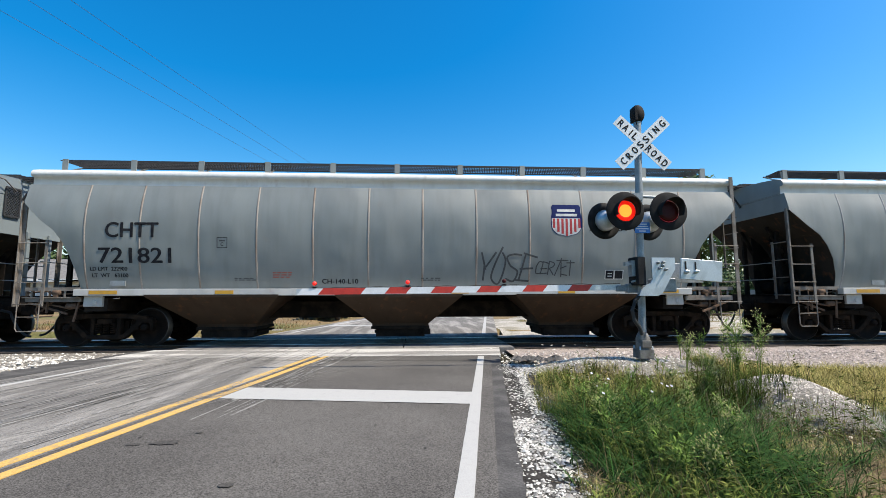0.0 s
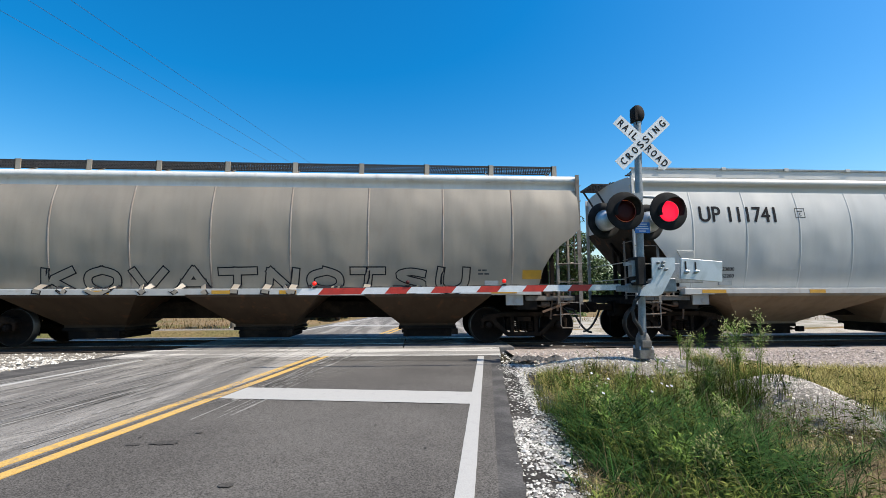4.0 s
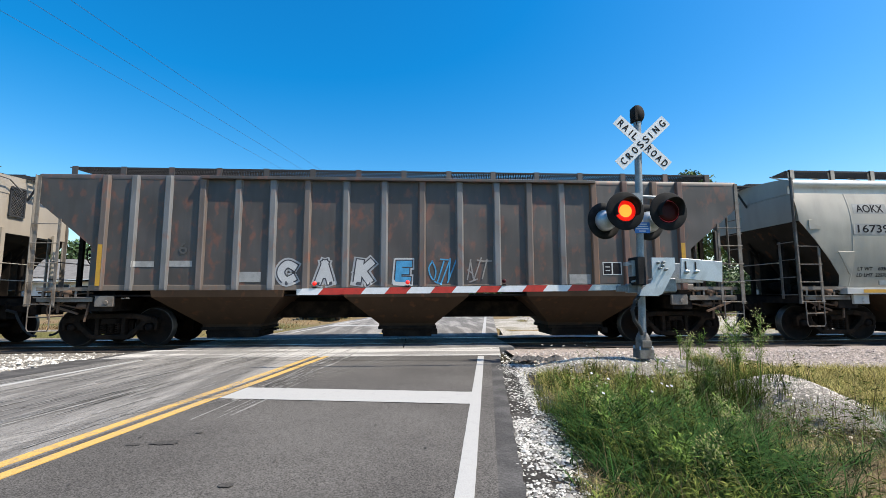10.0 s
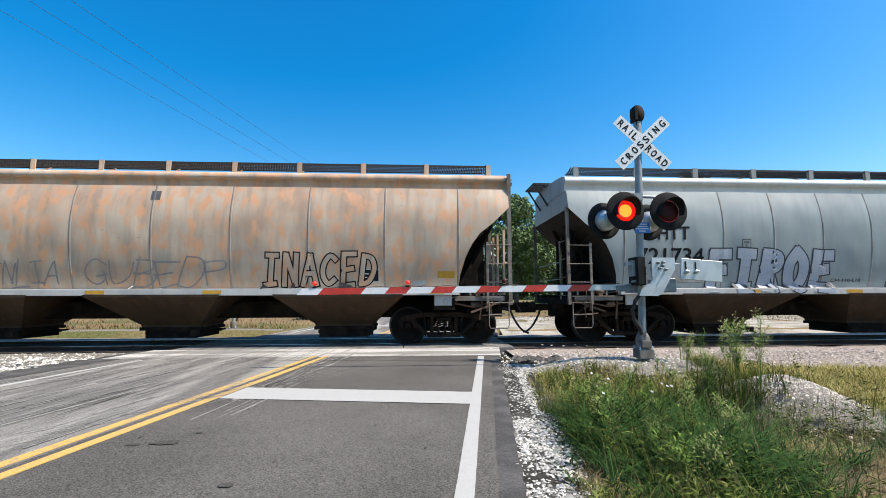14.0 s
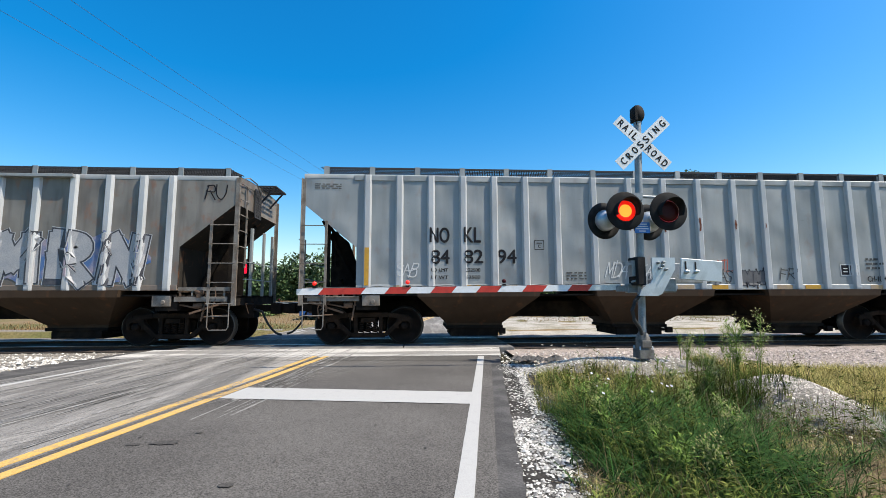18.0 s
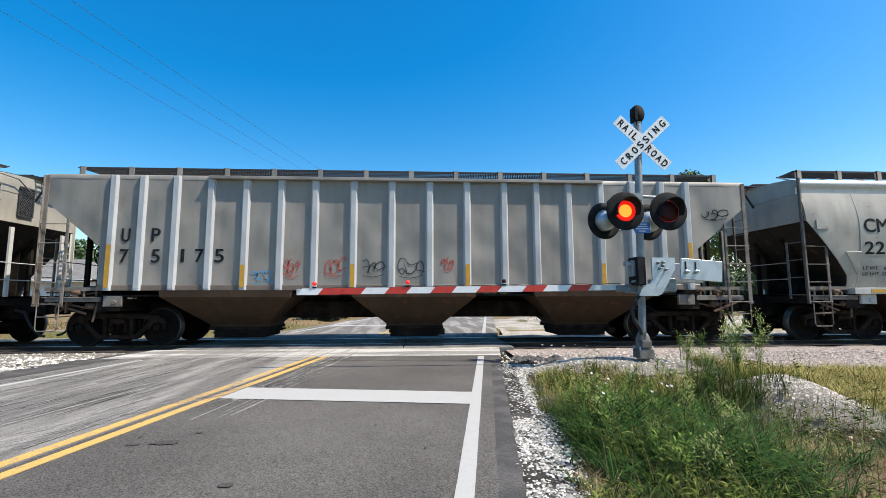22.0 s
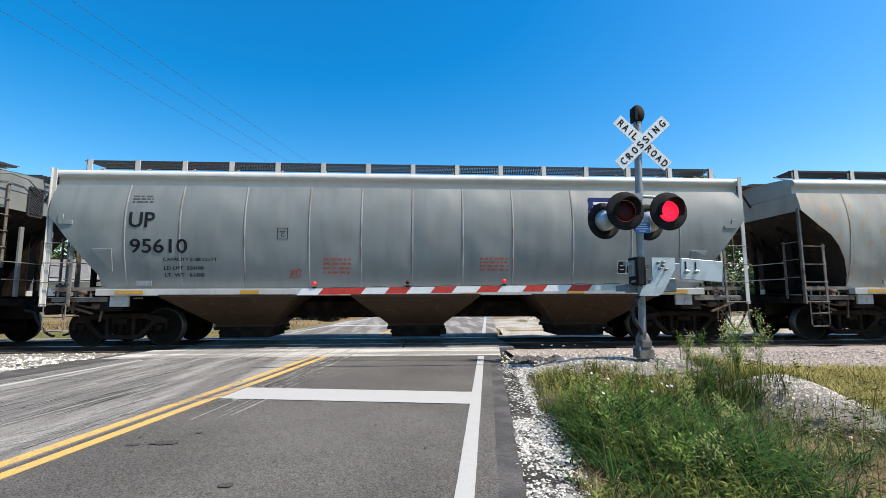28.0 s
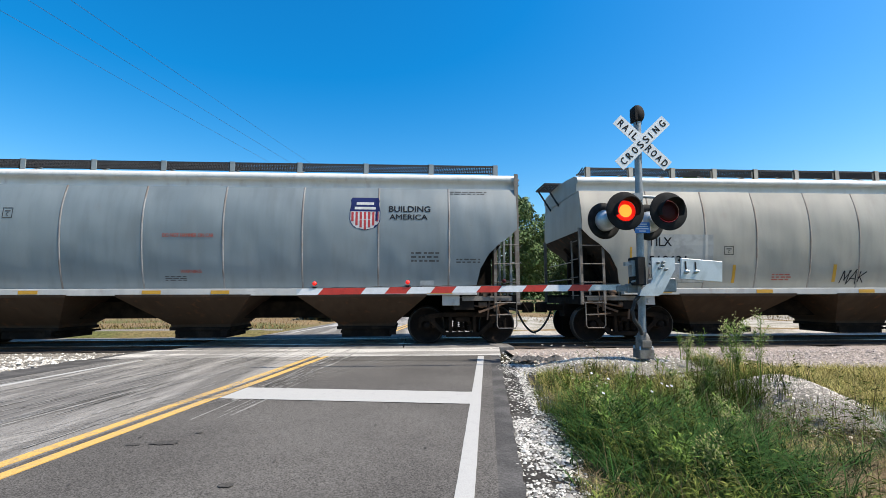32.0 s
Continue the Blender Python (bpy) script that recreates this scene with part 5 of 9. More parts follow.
def lamp_hood(b):
    rows = []
    for i in range(15):
        a = radians(-25 + 230 * i / 14)
        rows.append([(r * math.cos(a), y, r * math.sin(a)) for y, r in ((-0.01, 0.197), (-0.15 - 0.10 * max(0, math.sin(a)), 0.205), (-0.15 - 0.10 * max(0, math.sin(a)), 0.198), (-0.01, 0.190))])
    grid_face(b, rows)


def lamp_housing(b):
    add_lathe(b, [(0.005, 0.19), (0.03, 0.195), (0.10, 0.18), (0.19, 0.14), (0.22, 0.0)], "y", 24)


def crossing_signal(place, main, bell=True, flash=True, back=False, label=""):
    mast = thing("crossing_signal", label, "crossing signal", at=place)
    z0 = 0.0
    # base casting, pole and cap
    bm = bmesh.new()
    add_box(bm, -0.125, 0.125, -0.125, 0.125, z0 - 0.12, z0 + 0.03)
    add_lathe(bm, [(z0 + 0.03, 0.125), (z0 + 0.20, 0.122), (z0 + 0.26, 0.10), (z0 + 0.31, 0.07)], "z", 8)
    add_box(bm, -0.085, 0.085, -0.135, -0.115, z0 + 0.06, z0 + 0.18)
    part("base_casting", bm, M["cast_base"], mast, "cast junction base with bolts", bevel=0.008)
    for sx in (-1, 1):
        for sy in (-1, 1):
            part("bolt", shared(("bolt",), lambda b: add_lathe(b, [(0, 0.016), (0.05, 0.016), (0.052, 0.0)], "z", 6), M["galv"]), None, mast, at=(sx * 0.105, sy * 0.105, z0 + 0.03))
    bm = bmesh.new()
    add_tube(bm, [(0, 0, z0 + 0.3), (0.04, 0, 2.0), (0.10, 0, 4.02)], 0.062, 20)
    part("pole", bm, M["galv_dark"], mast, "weathered galvanised pole")
    if bell:
        bm = bmesh.new()
        add_lathe(bm, [(-0.10, 0.0), (-0.10, 0.09), (-0.05, 0.13), (0.02, 0.14), (0.07, 0.115), (0.10, 0.06), (0.11, 0.0)], "y", 24, (0, 0, 0))
        bmesh.ops.scale(bm, vec=(0.9, 0.9, 1.25), verts=bm.verts[:])
        bmesh.ops.translate(bm, vec=(0.10, 0, 4.15), verts=bm.verts[:])
        add_box(bm, 0.05, 0.15, -0.05, 0.05, 3.95, 4.03)
        add_box(bm, 0.02, 0.06, -0.1, 0.1, 4.02, 4.28)
        part("bell", bm, M["black"], mast, "black warning bell on top of the mast")
    # crossbuck
    for letters, ang, dy in ((zip("RAILROAD", (-0.505, -0.39, -0.27, -0.165, 0.155, 0.275, 0.40, 0.53)), -43.5, -0.085), (zip("CROSSING", (-0.495, -0.352, -0.205, -0.06, 0.085, 0.20, 0.345, 0.51)), 43.5, -0.10)):
        blade = part("crossbuck_blade", shared(("crossbuck_blade",), lambda b: add_box(b, -0.61, 0.61, -0.004, 0.004, -0.108, 0.108), M["sign_white"]), None, mast, "white crossbuck blade with black lettering", at=pose(0.125, dy, 3.60, 0, -ang, 0))
        for word, xo in letters:
            me = heavy_text(word, 0.128, 0.022 if word == "I" else 0.092, 0.0045)
            if not me.materials:
                me.materials.append(M["ink"])
            part("lettering", me, None, blade, at=(xo, -0.0065, 0))
    part("sign_bracket", shared(("sign_bracket",), lambda b: (add_box(b, 0.02, 0.17, -0.08, -0.055, 3.5, 3.56), add_box(b, 0.02, 0.17, -0.08, -0.055, 3.72, 3.78)), M["galv"]), None, mast)
    # lamps: a pair towards the road, a pair the other way
    bm = bmesh.new()
    add_tube(bm, [(-0.36, 0.0, 2.64), (-0.1, 0.02, 2.66), (0.1, 0.02, 2.66), (0.46, 0.0, 2.64)], 0.028, 10)
    add_tube(bm, [(-0.27, 0.0, 2.3), (-0.27, 0.0, 2.66)], 0.03, 10)
    add_tube(bm, [(0.45, 0.0, 2.3), (0.45, 0.0, 2.66)], 0.03, 10)
    add_box(bm, -0.09, 0.09, -0.08, 0.09, 2.58, 2.70)
    part("crossarm", bm, M["galv_dark"], mast, "galvanised lamp crossarm")
    spots = ((-0.29, -0.18, 2.36, 0, LIT_LEFT, True), (0.47, -0.18, 2.36, 0, LIT_RIGHT, False), (-0.45, 0.30, 2.27, 190, LIT_RIGHT if back else None, True), (0.36, 0.30, 2.25, 190, LIT_RIGHT if back else None, False))
    for x, y, z, rz, lit, first in spots:
        lamp = part("signal_lamp", shared(("lamp_background",), lamp_background, M["black"]), None, mast, "black round flashing-light unit", at=pose(x, y, z, 0, 0, rz))
        part("hood", shared(("lamp_hood",), lamp_hood, M["black"]), None, lamp)
        part("housing", shared(("lamp_housing",), lamp_housing, M["galv"]), None, lamp, "pale grey lamp housing")
        if lit and (flash or rz):
            led = part("lens", shared(("lens", lit.name), lambda b: lens_disc(b, 0.178), lit, LIT_RING if first else lit, M["lens_off"]), None, lamp, "red lamp lens, flashing by turns")
            FLASHERS.append((led, first, Matrix.Translation((0, -0.0, 0))))
        else:
            part("lens", shared(("lens", "off"), lambda b: lens_disc(b, 0.178), M["lens_off"], M["lens_off"], M["lens_off"]), None, lamp)
    return mast


def gate_mechanism(mast, s=1):
    """Motor box on the pole, side plate, counterweight plates, conduit."""
    bm = bmesh.new()
    add_box(bm, -0.13, 0.02, -0.19, 0.14, 1.10, 1.58)
    part("motor_box", bm, M["black"], mast, "black gate motor box", bevel=0.015)
    bm = bmesh.new()
    add_box(bm, -0.19, -0.08, -0.12, 0.02, 1.25, 1.52)
    add_bar(bm, (-0.28, -0.1, 1.46), (-0.05, -0.1, 1.46), 0.035)
    add_bar(bm, (-0.28, -0.14, 1.46), (-0.28, -0.06, 1.46), 0.06)
    add_bar(bm, (-0.2, -0.1, 1.16), (0.0, -0.1, 1.2), 0.03)
    part("clamp", bm, M["galv_dark"], mast)
    # side plate, a cranked sheet
    out = [(0.10, 1.56), (0.50, 1.56), (0.50, 1.37), (0.26, 0.96), (0.18, 0.92), (-0.14, 0.92), (-0.10, 1.02), (0.0, 1.11), (0.06, 1.13), (0.10, 1.20)]
    bm = bmesh.new()
    f0 = bm.faces.new([bm.verts.new((x, -0.235, z)) for x, z in out])
    ext = bmesh.ops.extrude_face_region(bm, geom=[f0])
    bmesh.ops.translate(bm, verts=[v for v in ext["geom"] if isinstance(v, bmesh.types.BMVert)], vec=(0, 0.03, 0))
    part("side_plate", bm, M["galv"], mast, "bright galvanised cranked gate plate")
    bm = bmesh.new()
    for dx, dz in ((0.2, 1.47), (0.28, 1.42), (0.33, 1.36), (0.29, 1.48), (0.22, 1.38)):
        add_lathe(bm, [(-0.30, 0.0), (-0.30, 0.014), (-0.27, 0.014), (-0.268, 0.024), (-0.235, 0.024)], "y", 8, (dx, 0, dz))
    part("bolt_set", bm, M["galv_dark"], mast)
    bm = bmesh.new()
    add_box(bm, 0.22, 0.56, -0.16, 0.18, 0.98, 1.22)
    part("gear_case", bm, M["galv_dark"], mast, bevel=0.02)
    # counterweight
    bm = bmesh.new()
    add_box(bm, 0.58, 1.30, -0.27, -0.225, 1.20, 1.55)
    bmesh.ops.rotate(bm, cent=(0.58, 0, 1.4), matrix=Matrix.Rotation(radians(4.5), 3, "Y"), verts=bm.verts[:])
    part("counterweight", bm, M["galv"], mast, "slotted galvanised counterweight plate", bevel=0.006)
    for x in (0.66, 0.83):
        part("slot", shared(("slot",), lambda b: add_box(b, -0.012, 0.012, -0.278, -0.272, -0.10, 0.06), M["black"]), None, mast, at=(x, 0, 1.44 - 0.08 * (x - 0.6)))
        part("weight_bolt", shared(("weight_bolt",), lambda b: add_lathe(b, [(-0.36, 0.0), (-0.36, 0.018), (-0.30, 0.018), (-0.298, 0.035), (-0.27, 0.035)], "y", 8), M["galv"]), None, mast, at=(x, 0, 1.32))
    bm = bmesh.new()
    add_box(bm, 0.56, 1.28, 0.22, 0.27, 1.15, 1.50)
    part("counterweight", bm, M["galv_dark"], mast, bevel=0.006)
    bm = bmesh.new()
    add_tube(bm, [(-0.05, -0.1, 0.95), (-0.16, -0.12, 0.84), (-0.22, -0.12, 0.68), (-0.19, -0.12, 0.52), (-0.10, -0.1, 0.40), (-0.05, -0.08, 0.28)], 0.032, 10)
    part("conduit", bm, M["rubber"], mast, "black flexible conduit")


def gate_arm(mast, x_root, length, y, z, tip_drop, reds, flash):
    """Red and white striped arm of flat sections, with three lamps along it."""
    bm = bmesh.new()
    add_box(bm, x_root - 0.08, x_root + 0.34, y - 0.045, y + 0.03, z - 0.075, z + 0.03)
    add_box(bm, x_root + 0.1, x_root + 0.42, y - 0.07, y + 0.05, z - 0.10, z + 0.06)
    part("arm_bracket", bm, M["galv_dark"], mast, "steel arm bracket", bevel=0.008)
    hw = 0.054
    slope = -tip_drop / length
    arm = part("gate_arm", shared(("gate_arm_core", length), lambda b: add_bar(b, (x_root, y, z), (x_root - length, y, z - tip_drop), 0.098, 0.022), M["galv"]), None, mast, "lowered red-and-white striped gate arm")
    ends = [x_root - 0.53]
    for c in reds:
        ends += [c + 0.18, c - 0.18]
    ends.append(x_root - length + 0.05)
    for i, (xa, xb) in enumerate(zip(ends, ends[1:])):
        c, w = (xa + xb) / 2, xa - xb
        if w > 0.02:
            m = M["red_sheet"] if i % 2 else M["sign_white"]
            part("red_stripe" if i % 2 else "white_stripe", shared(("stripe", round(w, 3)), lambda b: add_stripe(b, w, hw), m), m, arm, at=(c, y - 0.0125, z + slope * (x_root - c)))
    for i, (d, first) in enumerate(((0.29, None), (1.84, True), (3.49, False))):
        xl = x_root - length + d
        zl = z + slope * (length - d) + hw
        lamp = part("arm_lamp", shared(("arm_lamp",), lambda b: (add_box(b, -0.03, 0.03, -0.02, 0.02, 0.0, 0.03), add_box(b, -0.05, 0.05, -0.015, 0.02, 0.022, 0.03)), M["black"]), None, arm, "red arm lamp", at=(xl, y, zl))
        led = part("lens", shared(("arm_lens",), lambda b: add_lathe(b, [(-0.046, 0.0), (-0.038, 0.024), (-0.014, 0.036), (0.014, 0.036), (0.038, 0.024), (0.046, 0.0)], "y", 14, mats=[0, 0, 1, 1, 1]), LIT_SMALL, M["lens_off"]), None, lamp, at=(0, 0, 0.080))
        if first is not None and flash:
            FLASHERS.append((led, first, Matrix.Translation((0, 0, 0.080))))
    bm = bmesh.new()
    add_tube(bm, [(x_root - length * u, y + 0.015, z + slope * length * u + hw + 0.008 + 0.008 * math.sin(u * 60)) for u in [i / 60 for i in range(58)]], 0.006, 5)
    part("arm_cable", bm, M["rubber"], arm)


def add_stripe(b, w, hw):
    """A slanted band of sheeting, 3 mm thick."""
    sl = 0.045
    a = [(-w / 2 - sl, -hw), (w / 2 - sl, -hw), (w / 2 + sl, hw), (-w / 2 + sl, hw)]
    f0 = b.faces.new([b.verts.new((x, -0.002, z)) for x, z in a])
    ext = bmesh.ops.extrude_face_region(b, geom=[f0])
    bmesh.ops.translate(b, verts=[v for v in ext["geom"] if isinstance(v, bmesh.types.BMVert)], vec=(0, 0.002, 0))


mast = crossing_signal(pose(3.825, 7.42, 0.27), True, label="galvanised crossing signal mast with crossbuck, flashing lamps and lowered gate")
gate_mechanism(mast)
gate_arm(mast, -0.29, 5.535, 0.12, 1.072, 0.071, (-1.015, -1.805, -2.595, -3.377, -4.145, -4.905, -5.25), True)
plate = part("notice_plate", shared(("notice_plate",), lambda b: add_box(b, -0.135, 0.135, -0.004, 0.004, -0.095, 0.095), M["blue_plate"], bevel=0.003), None, mast, "small blue notice plate", at=pose(0.045, -0.085, 2.09, 0, 0, 0))
for i, w in enumerate((0.16, 0.2, 0.22, 0.12)):
    part("notice_text", shared(("notice_text", w), lambda b: add_box(b, -w / 2, w / 2, -0.0065, -0.0045, -0.008, 0.008), M["sign_white"]), None, plate, at=(0, 0, 0.06 - 0.04 * i))

far_mast = crossing_signal(pose(-7.0, 17.6, 0.0, 0, 0, 180), False, flash=False, back=True, label="galvanised crossing signal mast beyond the train, seen from behind")
gate_mechanism(far_mast)
gate_arm(far_mast, -0.20, 5.0, 0.12, 0.98, 0.05, [-0.95 - 0.79 * i for i in range(6)], False)
# ---- beyond the track: trees, house, poles, wires, a waiting car ----
def leaf_cloud(name, clumps, size, n, seed, material):
    """Many small bent leaf sprays on uneven clumps; clumps are (x, y, z, rx, ry, rz)."""
    rng = np.random.default_rng(seed)
    vol = np.array([c[3] * c[4] + c[4] * c[5] + c[3] * c[5] for c in clumps])
    which = rng.choice(len(clumps), n, p=vol / vol.sum())
    c = np.array(clumps)[which]
    d = rng.normal(size=(n, 3))
    d /= np.linalg.norm(d, axis=1)[:, None]
    lump = 1 + 0.22 * np.sin(d[:, 0] * 7 + which * 1.3) * np.sin(d[:, 2] * 6 + which * 2.1)
    r = (0.62 + 0.45 * rng.random(n) ** 0.6) * lump
    p = c[:, :3] + d * c[:, 3:] * r[:, None]
    nrm = d + rng.normal(size=(n, 3)) * 0.7
    nrm[:, 2] += 0.25
    nrm /= np.linalg.norm(nrm, axis=1)[:, None]
    a = np.cross(nrm, rng.normal(size=(n, 3)))
    a /= np.linalg.norm(a, axis=1)[:, None]
    b = np.cross(nrm, a)
    s = (size * (0.6 + 0.8 * rng.random(n)))[:, None]
    v = np.stack([p - a * s, p - b * s * 0.55, p + a * s, p + b * s * 0.55], 1).reshape(-1, 3)
    me = bpy.data.meshes.new(name)
    me.from_pydata(v.tolist(), [], np.arange(4 * n).reshape(-1, 4).tolist())
    me.materials.append(material)
    return me


def tree(x, y, height, width, seed, material, label, trunk=0.3, low=0.25, leaves=4200, leaf=0.24, tall=False):
    rnd = random.Random(seed)
    tr = thing("tree", label, "tree", at=pose(x, y, ground_z(x, y) - 0.05), group="trees beyond the track")
    r = 0.022 * height
    bm = bmesh.new()
    add_tube(bm, [(0, 0, 0), (0.1, 0.05, height * 0.25), (-0.05, 0, height * 0.5), (0.05, 0, height * 0.8)], r, 9, True, r * 0.25)
    part("trunk", bm, M["bark"], tr)
    clumps = []
    for i in range(9 if not tall else 12):
        u = (i + 0.5) / (9 if not tall else 12)
        z = height * (low + (1 - low) * (0.12 + 0.80 * u))
        span = width * 0.5 * (math.sin(math.pi * (0.18 + 0.72 * u)) ** 0.8 if not tall else (1.05 - 0.7 * u))
        a = i * 2.4 + rnd.random()
        cx, cy = 0.55 * span * math.cos(a), 0.55 * span * math.sin(a)
        clumps.append((cx, cy, z, span * rnd.uniform(0.5, 0.75), span * rnd.uniform(0.5, 0.75), height * rnd.uniform(0.10, 0.16)))
        bm = bmesh.new()
        add_tube(bm, [(0, 0, z * 0.72), (cx * 0.5, cy * 0.5, z * 0.86), (cx, cy, z)], r * 0.34, 6, True, r * 0.1)
        part("limb", bm, M["bark"], tr)
    clumps.append((0, 0, height * 0.92, width * 0.2, width * 0.2, height * 0.08))
    tagged(part("crown", leaf_cloud("crown", clumps, leaf, leaves, seed, material), None, tr, "leafy crown"), kind="stuff")
    return tr


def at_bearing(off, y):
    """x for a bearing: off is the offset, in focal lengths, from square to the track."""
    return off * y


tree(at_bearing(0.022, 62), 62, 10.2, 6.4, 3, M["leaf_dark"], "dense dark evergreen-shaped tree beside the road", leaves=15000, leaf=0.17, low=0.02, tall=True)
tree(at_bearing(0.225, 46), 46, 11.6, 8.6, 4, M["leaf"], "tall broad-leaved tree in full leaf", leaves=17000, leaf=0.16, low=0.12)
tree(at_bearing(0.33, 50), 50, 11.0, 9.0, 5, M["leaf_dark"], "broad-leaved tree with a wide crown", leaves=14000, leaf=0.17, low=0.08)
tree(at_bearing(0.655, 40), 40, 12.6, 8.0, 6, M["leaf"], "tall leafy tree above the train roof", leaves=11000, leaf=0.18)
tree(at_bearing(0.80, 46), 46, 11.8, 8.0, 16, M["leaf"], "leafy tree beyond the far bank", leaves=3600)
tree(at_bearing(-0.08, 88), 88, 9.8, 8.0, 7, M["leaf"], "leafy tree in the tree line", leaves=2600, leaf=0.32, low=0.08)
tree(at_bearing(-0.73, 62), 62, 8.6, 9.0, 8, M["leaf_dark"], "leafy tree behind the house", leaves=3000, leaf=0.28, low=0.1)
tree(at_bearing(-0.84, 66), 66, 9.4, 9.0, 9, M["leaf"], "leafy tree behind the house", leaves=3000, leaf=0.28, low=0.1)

rng = np.random.default_rng(12)
clumps = []
for i in range(95):
    x = -125 + 118 * i / 94
    y = 96 + 14 * rng.random()
    hgt = 8.6 + 3.4 * rng.random() + 1.3 * math.sin(i * 0.33)
    clumps.append((x, y, hgt * 0.45, 2.6 + 1.4 * rng.random(), 3.0, hgt * 0.42))
for i in range(84):
    x = 14 + 178 * i / 83
    hgt = 9 + 4 * rng.random()
    clumps.append((x, 105 + 12 * rng.random(), hgt * 0.45, 3.2 + 1.6 * rng.random(), 3.0, hgt * 0.42))
woods = tagged(new("far_woods", leaf_cloud("far_woods", clumps, 0.42, 80000, 3, M["leaf_dark"])), "dark green far tree line behind the field", "woods", kind="stuff")
clumps = [(-125 + 250 * i / 119, 112 + 6 * rng.random(), 3.2 + rng.random(), 3.0, 2.5, 2.6) for i in range(120) if not 2 < -125 + 250 * i / 119 < 24]
tagged(new("far_undergrowth", leaf_cloud("far_undergrowth", clumps, 0.5, 24000, 5, M["leaf_dark"])), "dense low scrub along the far woods", "scrub", kind="stuff")
# the wooded rise that closes the view behind the trees
bm = bmesh.new()
grid_face(bm, [[(x, y, z * (6.6 + 1.8 * noise.noise((x * 0.11, 3, 1)) + 1.0 * noise.noise((x * 0.45, 5, 2)))) for y, z in ((119, 0), (120, 0.6), (123, 1.0), (140, 1.0))] for x in [-260 + 2.0 * i for i in range(131)]])
grid_face(bm, [[(x, y, z * (7.5 + 1.8 * noise.noise((x * 0.11, 3, 1)) + 1.0 * noise.noise((x * 0.45, 5, 2)))) for y, z in ((119, 0), (120, 0.6), (123, 1.0), (140, 1.0))] for x in [26 + 2.0 * i for i in range(131)]])
tagged(new("backdrop", done(bm, "backdrop", M["leaf_dark"])), "dark wooded rise behind the far trees", "woods", kind="structure")
rndb = random.Random(44)
for bx, by, bw, bh in ((-8.4, 27, 1.6, 0.7), (-11.0, 31, 2.2, 0.9), (8.6, 24, 1.8, 0.8), (12.5, 26, 2.4, 1.1), (17.0, 25, 2.6, 1.2), (10.2, 33, 3.0, 1.3)):
    bush = thing("bush", "low green bush in dry grass", "bush", at=pose(bx, by, ground_z(bx, by)), group="bushes in the field")
    part("branches", shared(("branches",), lambda b: [add_tube(b, [(0, 0, 0), (0.3 * math.cos(a), 0.3 * math.sin(a), 0.45)], 0.02, 5) for a in (0, 1.3, 2.5, 3.8, 5.0)], M["bark"]), None, bush)
    tagged(part("foliage", leaf_cloud("foliage", [(rndb.uniform(-0.4, 0.4) * bw, rndb.uniform(-0.3, 0.3) * bw, bh * rndb.uniform(0.35, 0.6), bw * 0.4, bw * 0.4, bh * 0.5) for _ in range(4)], 0.09, 900, int(bx * 10) % 97, M["leaf"]), None, bush), kind="stuff")

# low house with a hipped grey roof
house = thing("house", "low white house with a grey hipped shingle roof", "house", at=pose(-30.5, 38.0, ground_z(-30, 38), 0, 0, 0))
bm = bmesh.new()
add_box(bm, -6.2, 6.2, -3.6, 3.6, 0, 2.35)
part("wall", bm, M["white_building"], house, "white sided walls")
bm = bmesh.new()
v = [bm.verts.new(c) for c in ((-6.8, -4.2, 2.3), (6.8, -4.2, 2.3), (6.8, 4.2, 2.3), (-6.8, 4.2, 2.3), (-3.2, 0, 4.1), (3.2, 0, 4.1))]
for q in ((0, 1, 5, 4), (1, 2, 5), (2, 3, 4, 5), (3, 0, 4), (3, 2, 1, 0)):
    bm.faces.new([v[i] for i in q])
part("roof", bm, M["roof_grey"], house, "grey shingle roof")
bm = bmesh.new()
add_box(bm, -6.82, 6.82, -4.25, -4.2, 2.12, 2.32)
part("fascia", bm, M["white_building"], house)
for x in (-4.6, -1.6, 4.4):
    w = part("window", shared(("house_window",), lambda b: add_box(b, -0.55, 0.55, -3.66, -3.6, 0.9, 2.0), M["white_building"]), None, house, at=(x, 0, 0))
    part("pane", shared(("house_pane",), lambda b: add_box(b, -0.46, 0.46, -3.68, -3.665, 0.98, 1.92), M["glass"]), None, w)
part("door", shared(("house_door",), lambda b: add_box(b, -0.5, 0.5, -3.66, -3.6, 0, 2.05), M["wood"]), None, house, at=(1.6, 0, 0))
# small far building seen down the road
shed = thing("far_house", "small pale house far down the road", "house", at=pose(16.5, 128, 0.4, 0, 0, 12))
part("wall", shared(("shed_wall",), lambda b: add_box(b, -5, 5, -3, 3, 0, 2.6), M["white_building"]), None, shed)
bm = bmesh.new()
v = [bm.verts.new(c) for c in ((-5.4, -3.5, 2.5), (5.4, -3.5, 2.5), (5.4, 3.5, 2.5), (-5.4, 3.5, 2.5), (-5.4, 0, 4.4), (5.4, 0, 4.4))]
for q in ((0, 1, 5, 4), (2, 3, 4, 5), (1, 2, 5), (3, 0, 4), (3, 2, 1, 0)):
    bm.faces.new([v[i] for i in q])
part("roof", bm, M["roof_grey"], shed)
